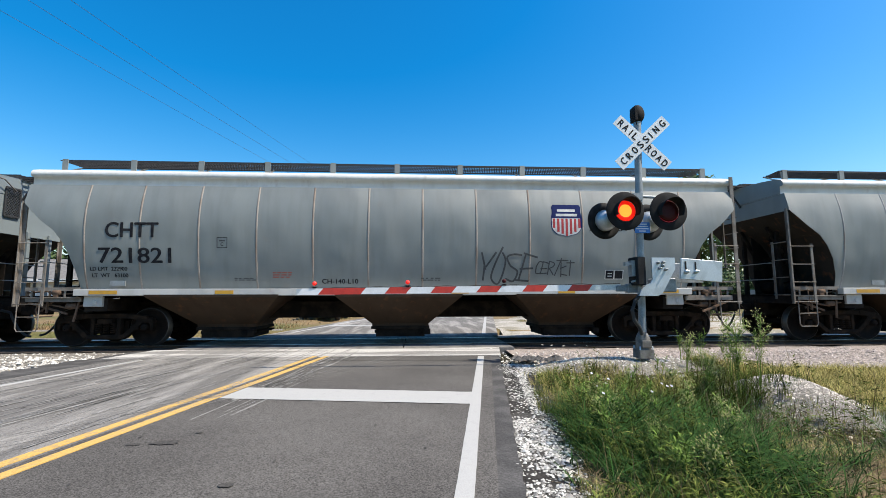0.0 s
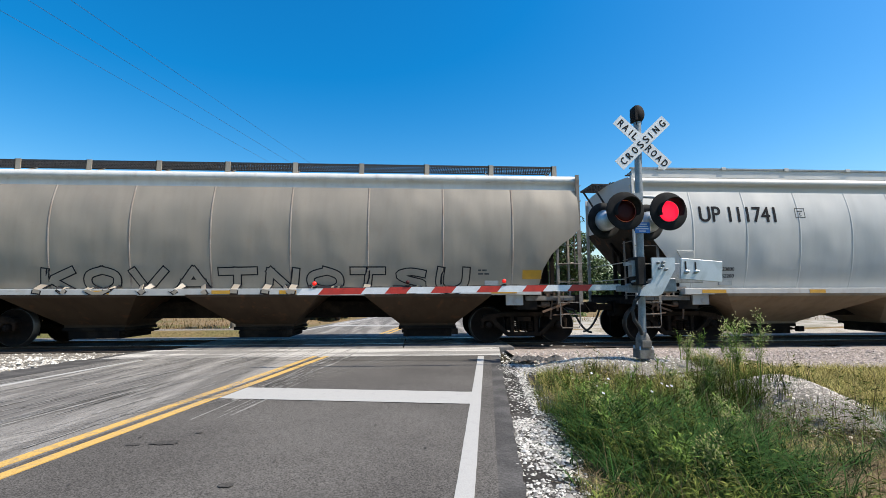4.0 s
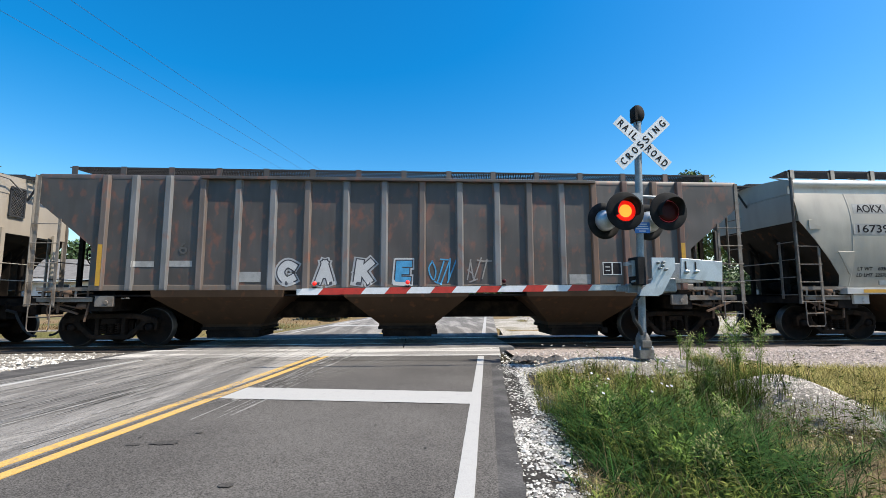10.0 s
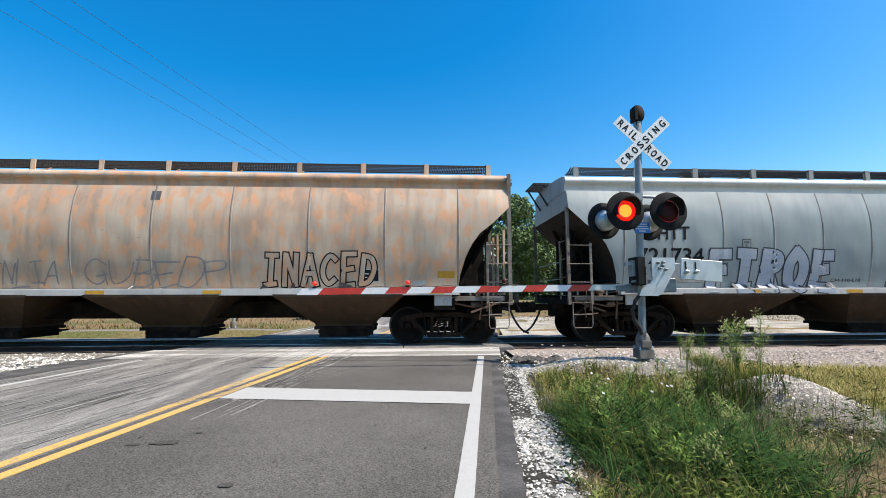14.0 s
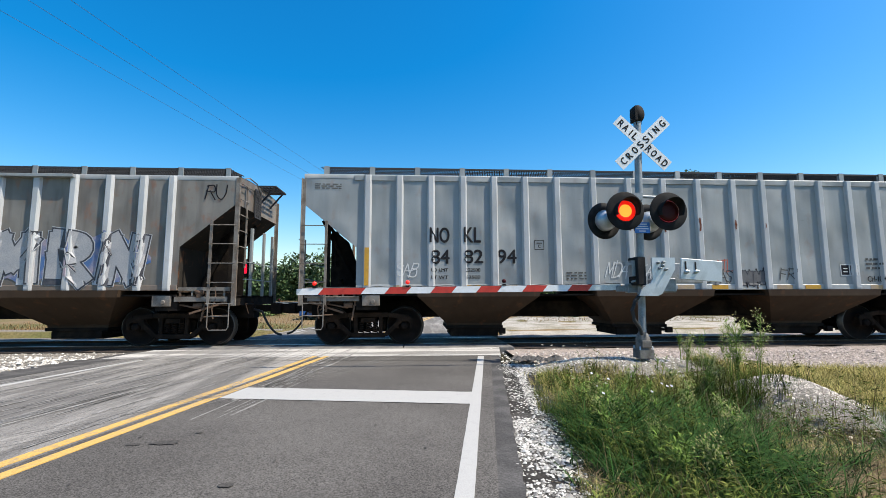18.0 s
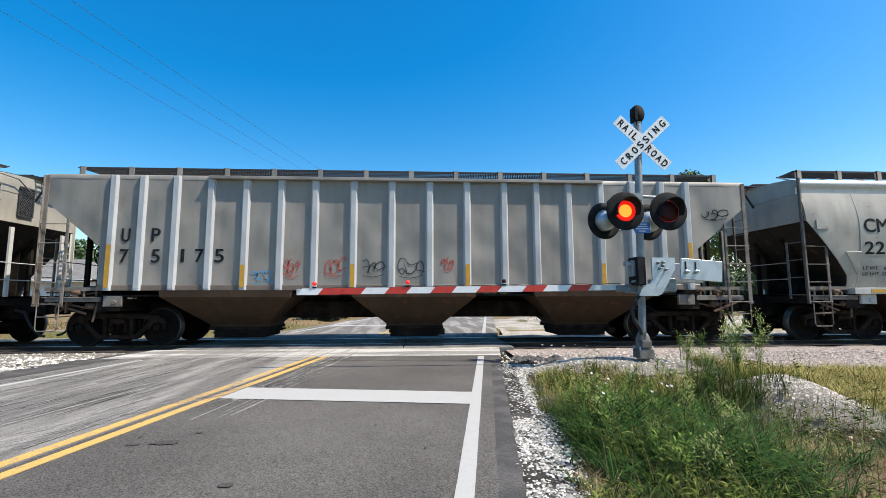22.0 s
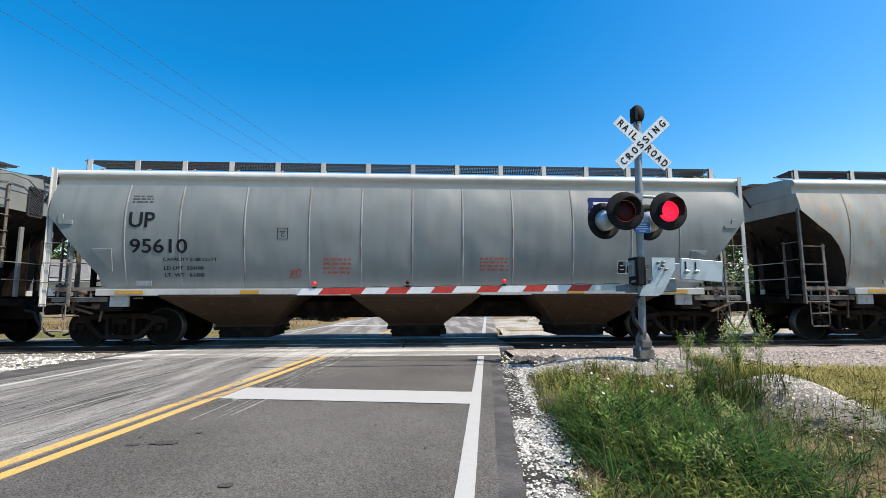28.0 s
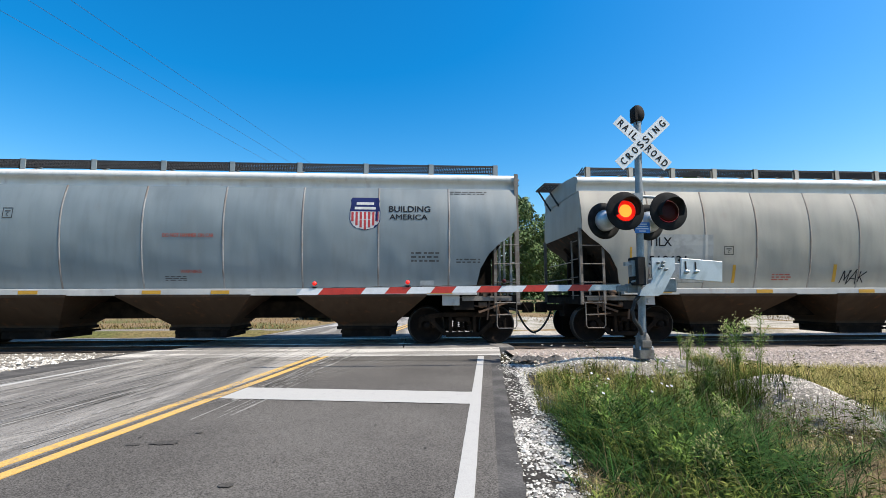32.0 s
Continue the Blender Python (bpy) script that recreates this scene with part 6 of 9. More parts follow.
# pale concrete pads and a concrete block along the far bank
for bx, by, w, d, hh in ((21.5, 19.5, 0.9, 0.8, 0.75),):
    sl = thing("concrete_block", "pale weathered concrete slab in the grass", "concrete block", at=pose(bx, by, ground_z(bx, by) - 0.05))
    part("slab", shared(("slab", w), lambda b: add_box(b, -w / 2, w / 2, -d / 2, d / 2, 0, hh), M["crossing"], bevel=0.03), None, sl)

# utility poles and wires, parallel to the road
POLES = []
for along, lat in ((-18.0, -15.4), (45.0, -13.6), (112.0, -13.6), (180.0, -13.6)):
    px, py = lat + ROAD_SLOPE * along, along
    pole = thing("utility_pole", "weathered wooden utility pole with crossarm", "utility pole", at=pose(px, py, -0.05), group="utility poles along the road")
    part("pole", shared(("utility_shaft",), lambda b: add_tube(b, [(0, 0, 0), (0, 0, 5.5), (0, 0, 11.5)], 0.17, 10, True, 0.11), M["wood"]), None, pole)
    part("crossarm", shared(("utility_arm",), lambda b: add_box(b, -1.5, 1.5, -0.05, 0.05, 10.85, 10.97), M["wood"], bevel=0.01), None, pole)
    for dx in (-1.4, 0.05, 1.4):
        part("insulator", shared(("insulator",), lambda b: add_lathe(b, [(10.97, 0.0), (10.97, 0.03), (11.03, 0.05), (11.08, 0.03), (11.1, 0.0)], "z", 8), M["sign_white"]), None, pole, at=(dx, 0, 0))
    part("transformer", shared(("transformer",), lambda b: add_lathe(b, [(9.2, 0.0), (9.2, 0.22), (10.0, 0.22), (10.05, 0.0)], "z", 14, (0.32, -0.05, 0)), M["galv_dark"]), None, pole)
    POLES.append((px, py))
for dx in (-1.4, 0.05, 1.4):
    for i, ((xa, ya), (xb, yb)) in enumerate(zip(POLES, POLES[1:])):
        bm = bmesh.new()
        add_tube(bm, [(xa + dx + (xb - xa) * u, ya + (yb - ya) * u, 11.05 - 0.55 * 4 * u * (1 - u)) for u in [j / 24 for j in range(25)]], 0.007, 5)
        tagged(new("overhead_wire", done(bm, "overhead_wire", M["wire"])), "thin dark overhead wire between utility poles", "wire", "overhead wires")
px, py = 11.3, 128.0
far_pole = thing("utility_pole", "far wooden utility pole with crossarm", "utility pole", at=pose(px, py, 0), group="utility poles along the road")
part("pole", shared(("utility_shaft",), lambda b: None, M["wood"]), None, far_pole, at=Matrix.Diagonal((1, 1, 0.62, 1)))
part("crossarm", shared(("utility_arm",), lambda b: None, M["wood"]), None, far_pole, at=(0, 0, -4.0))

# blue car that waits beyond the far gate
blue = mat("blue_car_paint", (0.025, 0.13, 0.42), 0.25, var=0.05, spec=0.6, bump=0.0)
waiting = thing("car", "blue car waiting behind the far gate", "car", at=pose(-4.9, 22.5, 0.0, 0, 0, 0))
bm = bmesh.new()
grid_face(bm, [[(x, y, z * (1 - 0.06 * abs(x / 0.88) ** 3)) for y, z in ((0, 0.28), (-0.06, 0.5), (0, 0.74), (0.3, 0.86), (1.1, 0.98), (1.15, 0.99), (3.5, 1.0), (4.4, 0.98), (4.45, 0.4))] for x in (-0.9, -0.86, -0.6, 0, 0.6, 0.86, 0.9)])
for s in (-1, 1):
    bm.faces.new([bm.verts.new((s * 0.9, y, z * 0.94)) for y, z in ((0, 0.28), (-0.06, 0.5), (0, 0.74), (0.3, 0.86), (1.1, 0.98), (3.5, 1.0), (4.4, 0.98), (4.45, 0.4))])
part("body", bm, blue, waiting, "glossy blue body")
bm = bmesh.new()
v = [bm.verts.new(c) for c in ((-0.8, 1.1, 0.93), (0.8, 1.1, 0.93), (0.62, 1.75, 1.42), (-0.62, 1.75, 1.42), (-0.8, 4.0, 0.95), (0.8, 4.0, 0.95), (0.62, 3.2, 1.42), (-0.62, 3.2, 1.42))]
for q in ((0, 1, 2, 3), (1, 5, 6, 2), (5, 4, 7, 6), (4, 0, 3, 7), (3, 2, 6, 7)):
    bm.faces.new([v[i] for i in q])
part("cabin_glass", bm, M["glass"], waiting, "dark windows")
for s in (-1, 1):
    part("headlight", shared(("headlight",), lambda b: add_box(b, -0.16, 0.16, -0.05, 0.02, 0.60, 0.72), M["sign_white"], bevel=0.02), None, waiting, at=(s * 0.66, 0, 0))
    for y in (0.85, 3.6):
        part("wheel", shared(("car_wheel",), lambda b: add_lathe(b, [(-0.1, 0.0), (-0.1, 0.31), (0.1, 0.31), (0.1, 0.0)], "x", 20), M["rubber"]), None, waiting, at=(s * 0.82, y, 0.315))
part("grille", shared(("grille",), lambda b: add_box(b, -0.45, 0.45, -0.085, -0.03, 0.42, 0.62), M["black"]), None, waiting)
# ---- grass and weeds of the verge ----
def blades(name, spots, hmin, hmax, width, lean, seed, material, tiers=3):
    """Bent, tapered blades; spots is an array of x, y, z, height factor."""
    rng = np.random.default_rng(seed)
    n = len(spots)
    h = (hmin + (hmax - hmin) * rng.random(n) ** 1.6) * spots[:, 3]
    a = rng.random(n) * math.tau
    out = np.stack([np.cos(a), np.sin(a)], 1)
    side = np.stack([-out[:, 1], out[:, 0]], 1)
    bend = lean * (0.3 + rng.random(n)) * h
    w = width * (0.6 + 0.8 * rng.random(n))
    rows = []
    for i in range(tiers + 1):
        u = i / tiers
        c = spots[:, :2] + out * (bend * u ** 1.8)[:, None]
        z = spots[:, 2] + h * (u - 0.25 * lean * u * u)
        ww = (w * (1 - u) ** 0.7)[:, None]
        if i < tiers:
            rows += [np.concatenate([c - side * ww, z[:, None]], 1), np.concatenate([c + side * ww, z[:, None]], 1)]
        else:
            rows.append(np.concatenate([c, z[:, None]], 1))
    k = len(rows)
    v = np.stack(rows, 1).reshape(-1, 3)
    base = np.arange(n)[:, None] * k
    faces = []
    for i in range(tiers - 1):
        faces += (base + np.array([2 * i, 2 * i + 1, 2 * i + 3, 2 * i + 2])).tolist()
    faces += (base + np.array([2 * tiers - 2, 2 * tiers - 1, 2 * tiers])).tolist()
    me = bpy.data.meshes.new(name)
    me.from_pydata(v.tolist(), [], faces)
    me.materials.append(material)
    return me


def bump(x, y, cx, cy, sx, sy):
    return math.exp(-((x - cx) ** 2 / (2 * sx * sx) + (y - cy) ** 2 / (2 * sy * sy)))


def off_road(x, y):
    """0 on the stone shoulder, 1 well inside the grass, with a ragged edge."""
    e = x - road_x(0.62, y) + 0.22 * noise.noise((x * 2.3, y * 2.3, 5.1))
    return min(1.0, max(0.0, e / 0.28))


def clear_of_stone(x, y):
    """Thins out on the stone heap, round the mast and towards the ballast."""
    d = max(0.0, 1 - 1.6 * bump(x, y, 4.45, 5.25, 0.45, 0.45))
    edge = 7.15 + 0.55 * noise.noise((x * 1.1, 3.3, 0.4)) - (0.5 if x > 3.2 else 0.0)
    if x > 4.6:
        edge = 8.0 - 0.25 * (x - 4.6)
    return d * min(1.0, max(0.0, (edge - y) / 0.5))


def rank(x, y):
    """Where the tall dark clumps stand."""
    return min(1.0, 1.6 * bump(x, y, 1.85, 4.3, 0.26, 0.4) + bump(x, y, 2.0, 3.35, 0.42, 0.5) + 0.55 * bump(x, y, 2.7, 3.9, 0.45, 0.5) + 0.5 * bump(x, y, 3.1, 4.9, 0.5, 0.4) + 0.6 * bump(x, y, 4.6, 3.3, 0.5, 0.35))


def worn(x, y):
    """Where the grass is short, thin and brown."""
    return min(1.0, 0.9 * bump(x, y, 3.3, 3.5, 0.8, 0.4) + 1.1 * bump(x, y, 3.15, 3.95, 0.35, 0.2) + 1.2 * bump(x, y, 3.2, 3.05, 0.5, 0.25) + 0.7 * bump(x, y, 4.0, 3.25, 0.5, 0.2) + 0.6 * bump(x, y, 1.35, 3.1, 0.16, 0.3) + 0.8 * bump(x, y, 3.75, 4.55, 0.3, 0.14))


def dark_grass(x, y):
    return rank(x, y) ** 1.4 * off_road(x, y) * clear_of_stone(x, y), 0.75 + 0.45 * rank(x, y)


def tall_grass(x, y):
    d = 0.45 + 1.5 * noise.noise((x * 1.7, y * 1.7, 7.7))
    low = 1 - 0.75 * min(1.0, max(0.0, (x - 0.42 * y - 0.95) / 0.4)) if y < 4.9 else 1.0
    d *= off_road(x, y) * clear_of_stone(x, y) * (1 - min(1.0, 1.1 * worn(x, y)))
    return (d + 0.6 * bump(x, y, 3.35, 5.2, 0.5, 0.5)) * (0.2 if x > 5.0 else 1.0), (0.66 + 0.75 * bump(x, y, 3.3, 5.2, 0.7, 0.6) + 0.25 * rank(x, y)) * low


def yellow_grass(x, y):
    d = 1.3 * bump(x, y, 2.05, 6.6, 0.45, 0.8) + 0.9 * bump(x, y, 2.9, 6.6, 0.6, 0.4) + 0.35 * max(0, noise.noise((x * 0.9, y * 0.9, 2.1))) + (1.0 if x > 5.3 and y > 5.2 else 0.0) * min(1, max(0, (x - 5.3) * 2))
    return d * off_road(x, y) * clear_of_stone(x, y), 0.75 if x < 5 else 0.6


def short_grass(x, y):
    return (0.9 + 0.5 * noise.noise((x * 1.5, y * 1.5, 9.7)) - 1.3 * worn(x, y)) * (0.3 if x > 4.9 and y > 5.1 else 1.0) * off_road(x, y) * clear_of_stone(x, y), 1.0


def thatch(x, y):
    return (worn(x, y) + 0.12) * off_road(x, y) * clear_of_stone(x, y), 1.0


def stalks(x, y):
    d = bump(x, y, 3.4, 5.5, 1.2, 0.9) + 0.35 + 0.5 * bump(x, y, 3.0, 4.6, 0.7, 0.5)
    return d * off_road(x, y) * (clear_of_stone(x, y) + 0.05), 0.75 + 0.5 * bump(x, y, 3.6, 5.6, 0.9, 0.8)


def verge_spots(n, seed, rule):
    """n places of the verge, drawn by a rule that gives density and height factor: x, y, z, height factor."""
    rng, got = random.Random(seed), []
    while len(got) < n:
        y = 2.3 + 5.9 * rng.random() ** 1.25
        x = road_x(0.4, y) + rng.random() * (1.22 * y + 1.0 - road_x(0.4, y))
        f, tall = rule(x, y)
        if rng.random() < f:
            got.append((x, y, ground_z(x, y) - 0.01, tall))
    return np.array(got)


def tufts(spots, k, r, seed):
    """Each spot becomes a tuft of k blades of much the same height."""
    rng = np.random.default_rng(seed)
    out = np.repeat(spots, k, axis=0)
    out[:, :2] += rng.normal(size=(len(out), 2)) * r
    out[:, 3] *= np.repeat(0.55 + 0.75 * rng.random(len(spots)), k)
    return out


for name, rule, n, k, r, lo, hi, wide, lean, tiers, m, label in (
        ("short_grass", short_grass, 3400, 12, 0.05, 0.04, 0.13, 0.0026, 1.0, 2, "grass_short", "short bright green verge grass"),
        ("grass", tall_grass, 2300, 15, 0.03, 0.14, 0.46, 0.0034, 0.8, 4, "grass", "uneven tall green verge grass"),
        ("dark_grass", dark_grass, 620, 18, 0.04, 0.20, 0.52, 0.0052, 1.3, 5, "grass_broad", "rank dark green clumps of drooping broad grass"),
        ("yellow_grass", yellow_grass, 1150, 15, 0.05, 0.10, 0.36, 0.0028, 0.9, 3, "grass_straw", "yellowed verge grass beside the stones"),
        ("straw_grass", lambda x, y: ((1.0 if x > 4.9 and y > 5.1 else 0.0) * min(1, max(0.0, (8.3 - y) / 0.5)), 0.9), 2700, 14, 0.06, 0.07, 0.24, 0.0036, 0.9, 3, "grass_straw", "straw-yellow grass beside the stone heap"),
        ("thatch", thatch, 1700, 16, 0.07, 0.04, 0.15, 0.0032, 2.0, 3, "thatch", "brown flattened dead grass"),
        ("seed_grass", stalks, 1300, 1, 0.0, 0.36, 0.74, 0.0024, 0.45, 3, "grass_seed", "thin tall brownish seed stalks in the verge")):
    spots = verge_spots(n, n, rule)
    tagged(new(name, blades(name, tufts(spots, k, r, n + 1) if k > 1 else spots, lo, hi, wide, lean, n + 2, M[m], tiers)), label, "grass", kind="stuff")


def leafy_stems(name, spots, hmin, hmax, per, seed, material):
    """Upright stems set with narrow pointed leaves, all in one sheet of stuff."""
    rng = np.random.default_rng(seed)
    n = len(spots)
    h = (hmin + (hmax - hmin) * rng.random(n)) * spots[:, 3]
    lean = rng.normal(size=(n, 2)) * 0.16 * h[:, None]
    i = np.repeat(np.arange(n), per)
    u = rng.random(n * per) ** 0.7
    a = rng.random(n * per) * math.tau
    up = 0.1 + 0.8 * rng.random(n * per)
    d = np.stack([np.cos(a), np.sin(a), up], 1)
    d /= np.linalg.norm(d, axis=1)[:, None]
    ln = (0.035 + 0.06 * rng.random(n * per))[:, None]
    side = np.stack([-np.sin(a), np.cos(a), 0.4 * (rng.random(n * per) - 0.5)], 1)
    base = np.concatenate([spots[i, :2] + lean[i] * u[:, None], (spots[i, 2] + h[i] * (0.15 + 0.85 * u))[:, None]], 1)
    tip = base + d * ln
    tip[:, 2] -= 0.25 * ln[:, 0]
    mid = base + d * ln * 0.45
    v = np.stack([base, mid - side * ln * 0.11, tip, mid + side * ln * 0.11], 1).reshape(-1, 3)
    top = np.concatenate([spots[:, :2] + lean, (spots[:, 2] + h)[:, None]], 1)
    w = np.array([0.0025, 0, 0])
    v2 = np.stack([spots[:, :3] - w, spots[:, :3] + w, top], 1).reshape(-1, 3)
    me = bpy.data.meshes.new(name)
    m = n * per
    me.from_pydata(np.concatenate([v, v2]).tolist(), [], np.arange(4 * m).reshape(-1, 4).tolist() + (4 * m + np.arange(3 * n).reshape(-1, 3)).tolist())
    me.materials.append(material)
    return me


tagged(new("leafy_weeds", leafy_stems("leafy_weeds", verge_spots(620, 41, lambda x, y: (tall_grass(x, y)[0] * (0.25 + rank(x, y)), 0.9)), 0.16, 0.44, 17, 42, M["weed_leafy"])), "leafy weeds growing through the grass", "weeds", kind="stuff")


def behind(n, seed):
    r = random.Random(seed)
    return np.array([(road_x(0.75, y) + r.random() ** 1.3 * 9, y, -0.05, 0.8) for y in [r.uniform(-7, 2.0) for _ in range(n)]])


back = behind(3200, 71)
back[:, 2] = [ground_z(x, y) - 0.01 for x, y in back[:, :2]]
tagged(new("roadside_grass", blades("roadside_grass", tufts(back, 10, 0.06, 72), 0.05, 0.2, 0.006, 0.9, 73, M["grass"])), "short green roadside grass", "grass", kind="stuff")
rng = np.random.default_rng(31)
pts = []
for _ in range(9000):
    y = 15.4 + 16 * rng.random() ** 1.4
    x = road_x(-7.7, y) - 13 * rng.random() if rng.random() < 0.55 else road_x(2.2, y) + 20 * rng.random()
    if x > 3 and y < 19.6:
        y += 5.0
    elif y < 17.2:
        y += 1.9
    pts.append((x, y, ground_z(x, y), 0.6 + 0.8 * rng.random()))
tagged(new("field_grass", blades("field_grass", np.array(pts), 0.06, 0.26, 0.010, 0.9, 8, M["grass_field"])), "tall dry field grass beyond the rails", "grass", kind="stuff")
pts = []
for _ in range(2600):
    x, y = -6.5 - 9 * rng.random(), 2.5 + 5.6 * rng.random()
    pts.append((x, y, ground_z(x, y), 0.5 + 0.6 * rng.random()))
tagged(new("verge_grass", blades("verge_grass", np.array(pts), 0.08, 0.25, 0.005, 0.5, 9, M["grass_dry"])), "short dry grass on the opposite verge", "grass", kind="stuff")


def weed(x, y, height, seed, flowers, spread_r, label, leafy=1.0):
    """An upright branched weed: stems, narrow leaves, seed heads."""
    rnd = random.Random(seed)
    plant = thing("weed", label, "weed", at=pose(x, y, ground_z(x, y) - 0.01), group="weeds on the verge")
    tips = []
    bm = bmesh.new()
    for i in range(max(1, int(3 * leafy))):
        a, r = rnd.uniform(0, math.tau), spread_r * rnd.uniform(0.1, 1)
        top = Vector((r * math.cos(a), r * math.sin(a), height * rnd.uniform(0.75, 1.0)))
        mid = Vector((top.x * 0.3, top.y * 0.3, top.z * 0.5))
        add_tube(bm, [(0, 0, 0), mid, top], 0.005, 5, False, 0.002)
        tips.append((mid, top))
        for _ in range(5):
            u = rnd.uniform(0.45, 0.95)
            p = mid.lerp(top, (u - 0.45) / 0.55)
            q = p + Vector((rnd.uniform(-1, 1), rnd.uniform(-1, 1), 1.1)).normalized() * height * 0.16
            add_tube(bm, [p, q], 0.0025, 4, False, 0.0012)
            tips.append((p, q))
    tagged(part("stem", bm, M["weed"], plant), kind="stuff")
    lv, fv = [], []
    for p, q in tips:
        for _ in range(int(16 * leafy)):
            c = p.lerp(q, rnd.random())
            d = Vector((rnd.uniform(-1, 1), rnd.uniform(-1, 1), rnd.uniform(0.0, 0.7))).normalized() * rnd.uniform(0.02, 0.085)
            s = d.cross(Vector((0, 0, 1))).normalized() * d.length * 0.09
            lv.append((c, c + d * 0.5 + s, c + d, c + d * 0.5 - s))
        if flowers:
            for _ in range(16):
                c = q + Vector((rnd.gauss(0, 0.022), rnd.gauss(0, 0.022), rnd.gauss(-0.02, 0.04)))
                e = rnd.uniform(0.004, 0.008)
                fv.append((c + Vector((e, 0, 0)), c + Vector((0, e, e)), c - Vector((e, 0, 0)), c - Vector((0, e, e))))
    for nm, quads, m in (("foliage", lv, M["weed"]), ("seed_head", fv, M["weed_flower"])):
        if quads:
            me = bpy.data.meshes.new(nm)
            me.from_pydata([tuple(v) for qd in quads for v in qd], [], [[4 * i, 4 * i + 1, 4 * i + 2, 4 * i + 3] for i in range(len(quads))])
            me.materials.append(m)
            tagged(part(nm, me, None, plant), kind="stuff")
    return plant


weed(3.66, 4.98, 1.12, 1, True, 0.09, "tall branched weed with pale seed heads", 1.5)
weed(3.98, 5.06, 0.98, 2, True, 0.07, "tall branched weed with pale seed heads", 1.2)
weed(3.40, 5.05, 0.80, 12, True, 0.10, "tall branched weed with pale seed heads")
weed(3.85, 5.35, 0.85, 13, True, 0.12, "tall branched weed with pale seed heads")
for i, (x, y, hh) in enumerate(((4.25, 6.9, 0.62), (4.55, 7.0, 0.66), (4.05, 6.6, 0.7), (3.4, 6.2, 0.5), (3.1, 5.4, 0.55), (4.3, 6.0, 0.6), (3.7, 5.6, 0.62), (2.55, 5.3, 0.5), (2.75, 4.5, 0.55), (4.4, 7.3, 0.55), (2.9, 6.0, 0.5), (3.3, 5.0, 0.6))):
    weed(x, y, hh, 20 + i, i % 2 == 0, 0.12, "slender weed with narrow leaves and thin stems", 0.7)
rndw = random.Random(9)
for i in range(16):
    y = rndw.uniform(2.8, 5.0)
    x = road_x(1.0, y) + rndw.uniform(0, 0.32 * y)
    weed(x, y, rndw.uniform(0.34, 0.56), 60 + i, i % 3 == 0, 0.16, "slender green weed among the grass", 0.8)
# small pale blue-white flowers scattered in the grass
for i in range(9):
    y = rndw.uniform(4.3, 5.2)
    x = road_x(1.15, y) + rndw.uniform(0, 0.9)
    fl = thing("wildflower", "small pale blue wildflower on a thin stem", "wildflower", at=pose(x, y, ground_z(x, y)), group="wildflowers in the verge")
    hh = rndw.uniform(0.34, 0.5)
    part("stem", shared(("stem",), lambda b: add_tube(b, [(0, 0, 0), (0.01, 0.0, 0.5), (0, 0, 1.0)], 0.003, 5), M["weed"]), None, fl, at=Matrix.Diagonal((1, 1, hh, 1)))
    part("bloom", shared(("bloom",), lambda b: [b.faces.new([b.verts.new(p) for p in ((0, 0, 0), (0.02 * math.cos(a - 0.25), 0.02 * math.sin(a - 0.25), 0.006), (0.024 * math.cos(a), 0.024 * math.sin(a), 0.004), (0.02 * math.cos(a + 0.25), 0.02 * math.sin(a + 0.25), 0.006))]) for a in [j * math.tau / 9 for j in range(9)]], M["petal"]), None, fl, at=pose(0, 0, hh, 35, 10, 0) @ Matrix.Scale(0.7, 4))
# ---- marks on the cars ----
M["spray_red"] = mat("red_spray_paint", (0.50, 0.055, 0.06), 0.6, var=0.2, bump=0.0)
M["spray_blue"] = mat("blue_spray_paint", (0.05, 0.28, 0.50), 0.6, var=0.2, bump=0.0)
M["logo_blue"] = mat("faded_blue_logo_paint", (0.018, 0.075, 0.22), 0.8, var=0.2, bump=0.0)
M["spray_green"] = mat("green_spray_paint", (0.16, 0.33, 0.26), 0.6, var=0.2, bump=0.0)
M["spray_white"] = mat("white_spray_paint", (0.448, 0.448, 0.448), 0.6, var=0.2, scale=3, second=(0.40, 0.40, 0.41), bump=0.0)
M["spray_silver"] = mat("silver_blue_spray_paint", (0.32, 0.36, 0.43), 0.5, var=0.2, scale=2.0, second=(0.38, 0.40, 0.44), amount=0.9, bump=0.0)
M["spray_tan"] = mat("tan_spray_fill", (0.3, 0.277, 0.24), 0.6, var=0.2, scale=2.0, second=(0.32, 0.29, 0.25), bump=0.0)
M["spray_dim"] = mat("faded_grey_spray_fill", (0.30, 0.305, 0.315), 0.6, var=0.2, scale=2.0, second=(0.36, 0.35, 0.35), amount=0.9, bump=0.0)
M["spray_edge"] = mat("dark_outline_spray", (0.03, 0.032, 0.042), 0.6, var=0.2, scale=5, second=(0.09, 0.09, 0.1), bump=0.0)
M["spray_soft"] = mat("faint_dark_overspray", (0.27, 0.245, 0.225), 0.7, var=0.3, scale=4, second=(0.20, 0.19, 0.20), bump=0.0)
M["spray_rim"] = mat("bluish_rim_spray", (0.06, 0.13, 0.28), 0.7, var=0.2, scale=2.2, second=(0.33, 0.27, 0.29), amount=0.95, bump=0.0)
M["rust_scar"] = mat("bare_rust", (0.16, 0.055, 0.03), 0.9, var=0.3, scale=30, second=(0.07, 0.03, 0.02), bump=0.0)
M["tape_old"] = mat("faded_reflective_tape", (0.34, 0.25, 0.17), 0.6, var=0.15, scale=7, second=(0.45, 0.30, 0.10), bump=0.0)
M["patch"] = mat("flat_grey_patch_paint", (0.288, 0.288, 0.281), 0.7, var=0.1, bump=0.0)
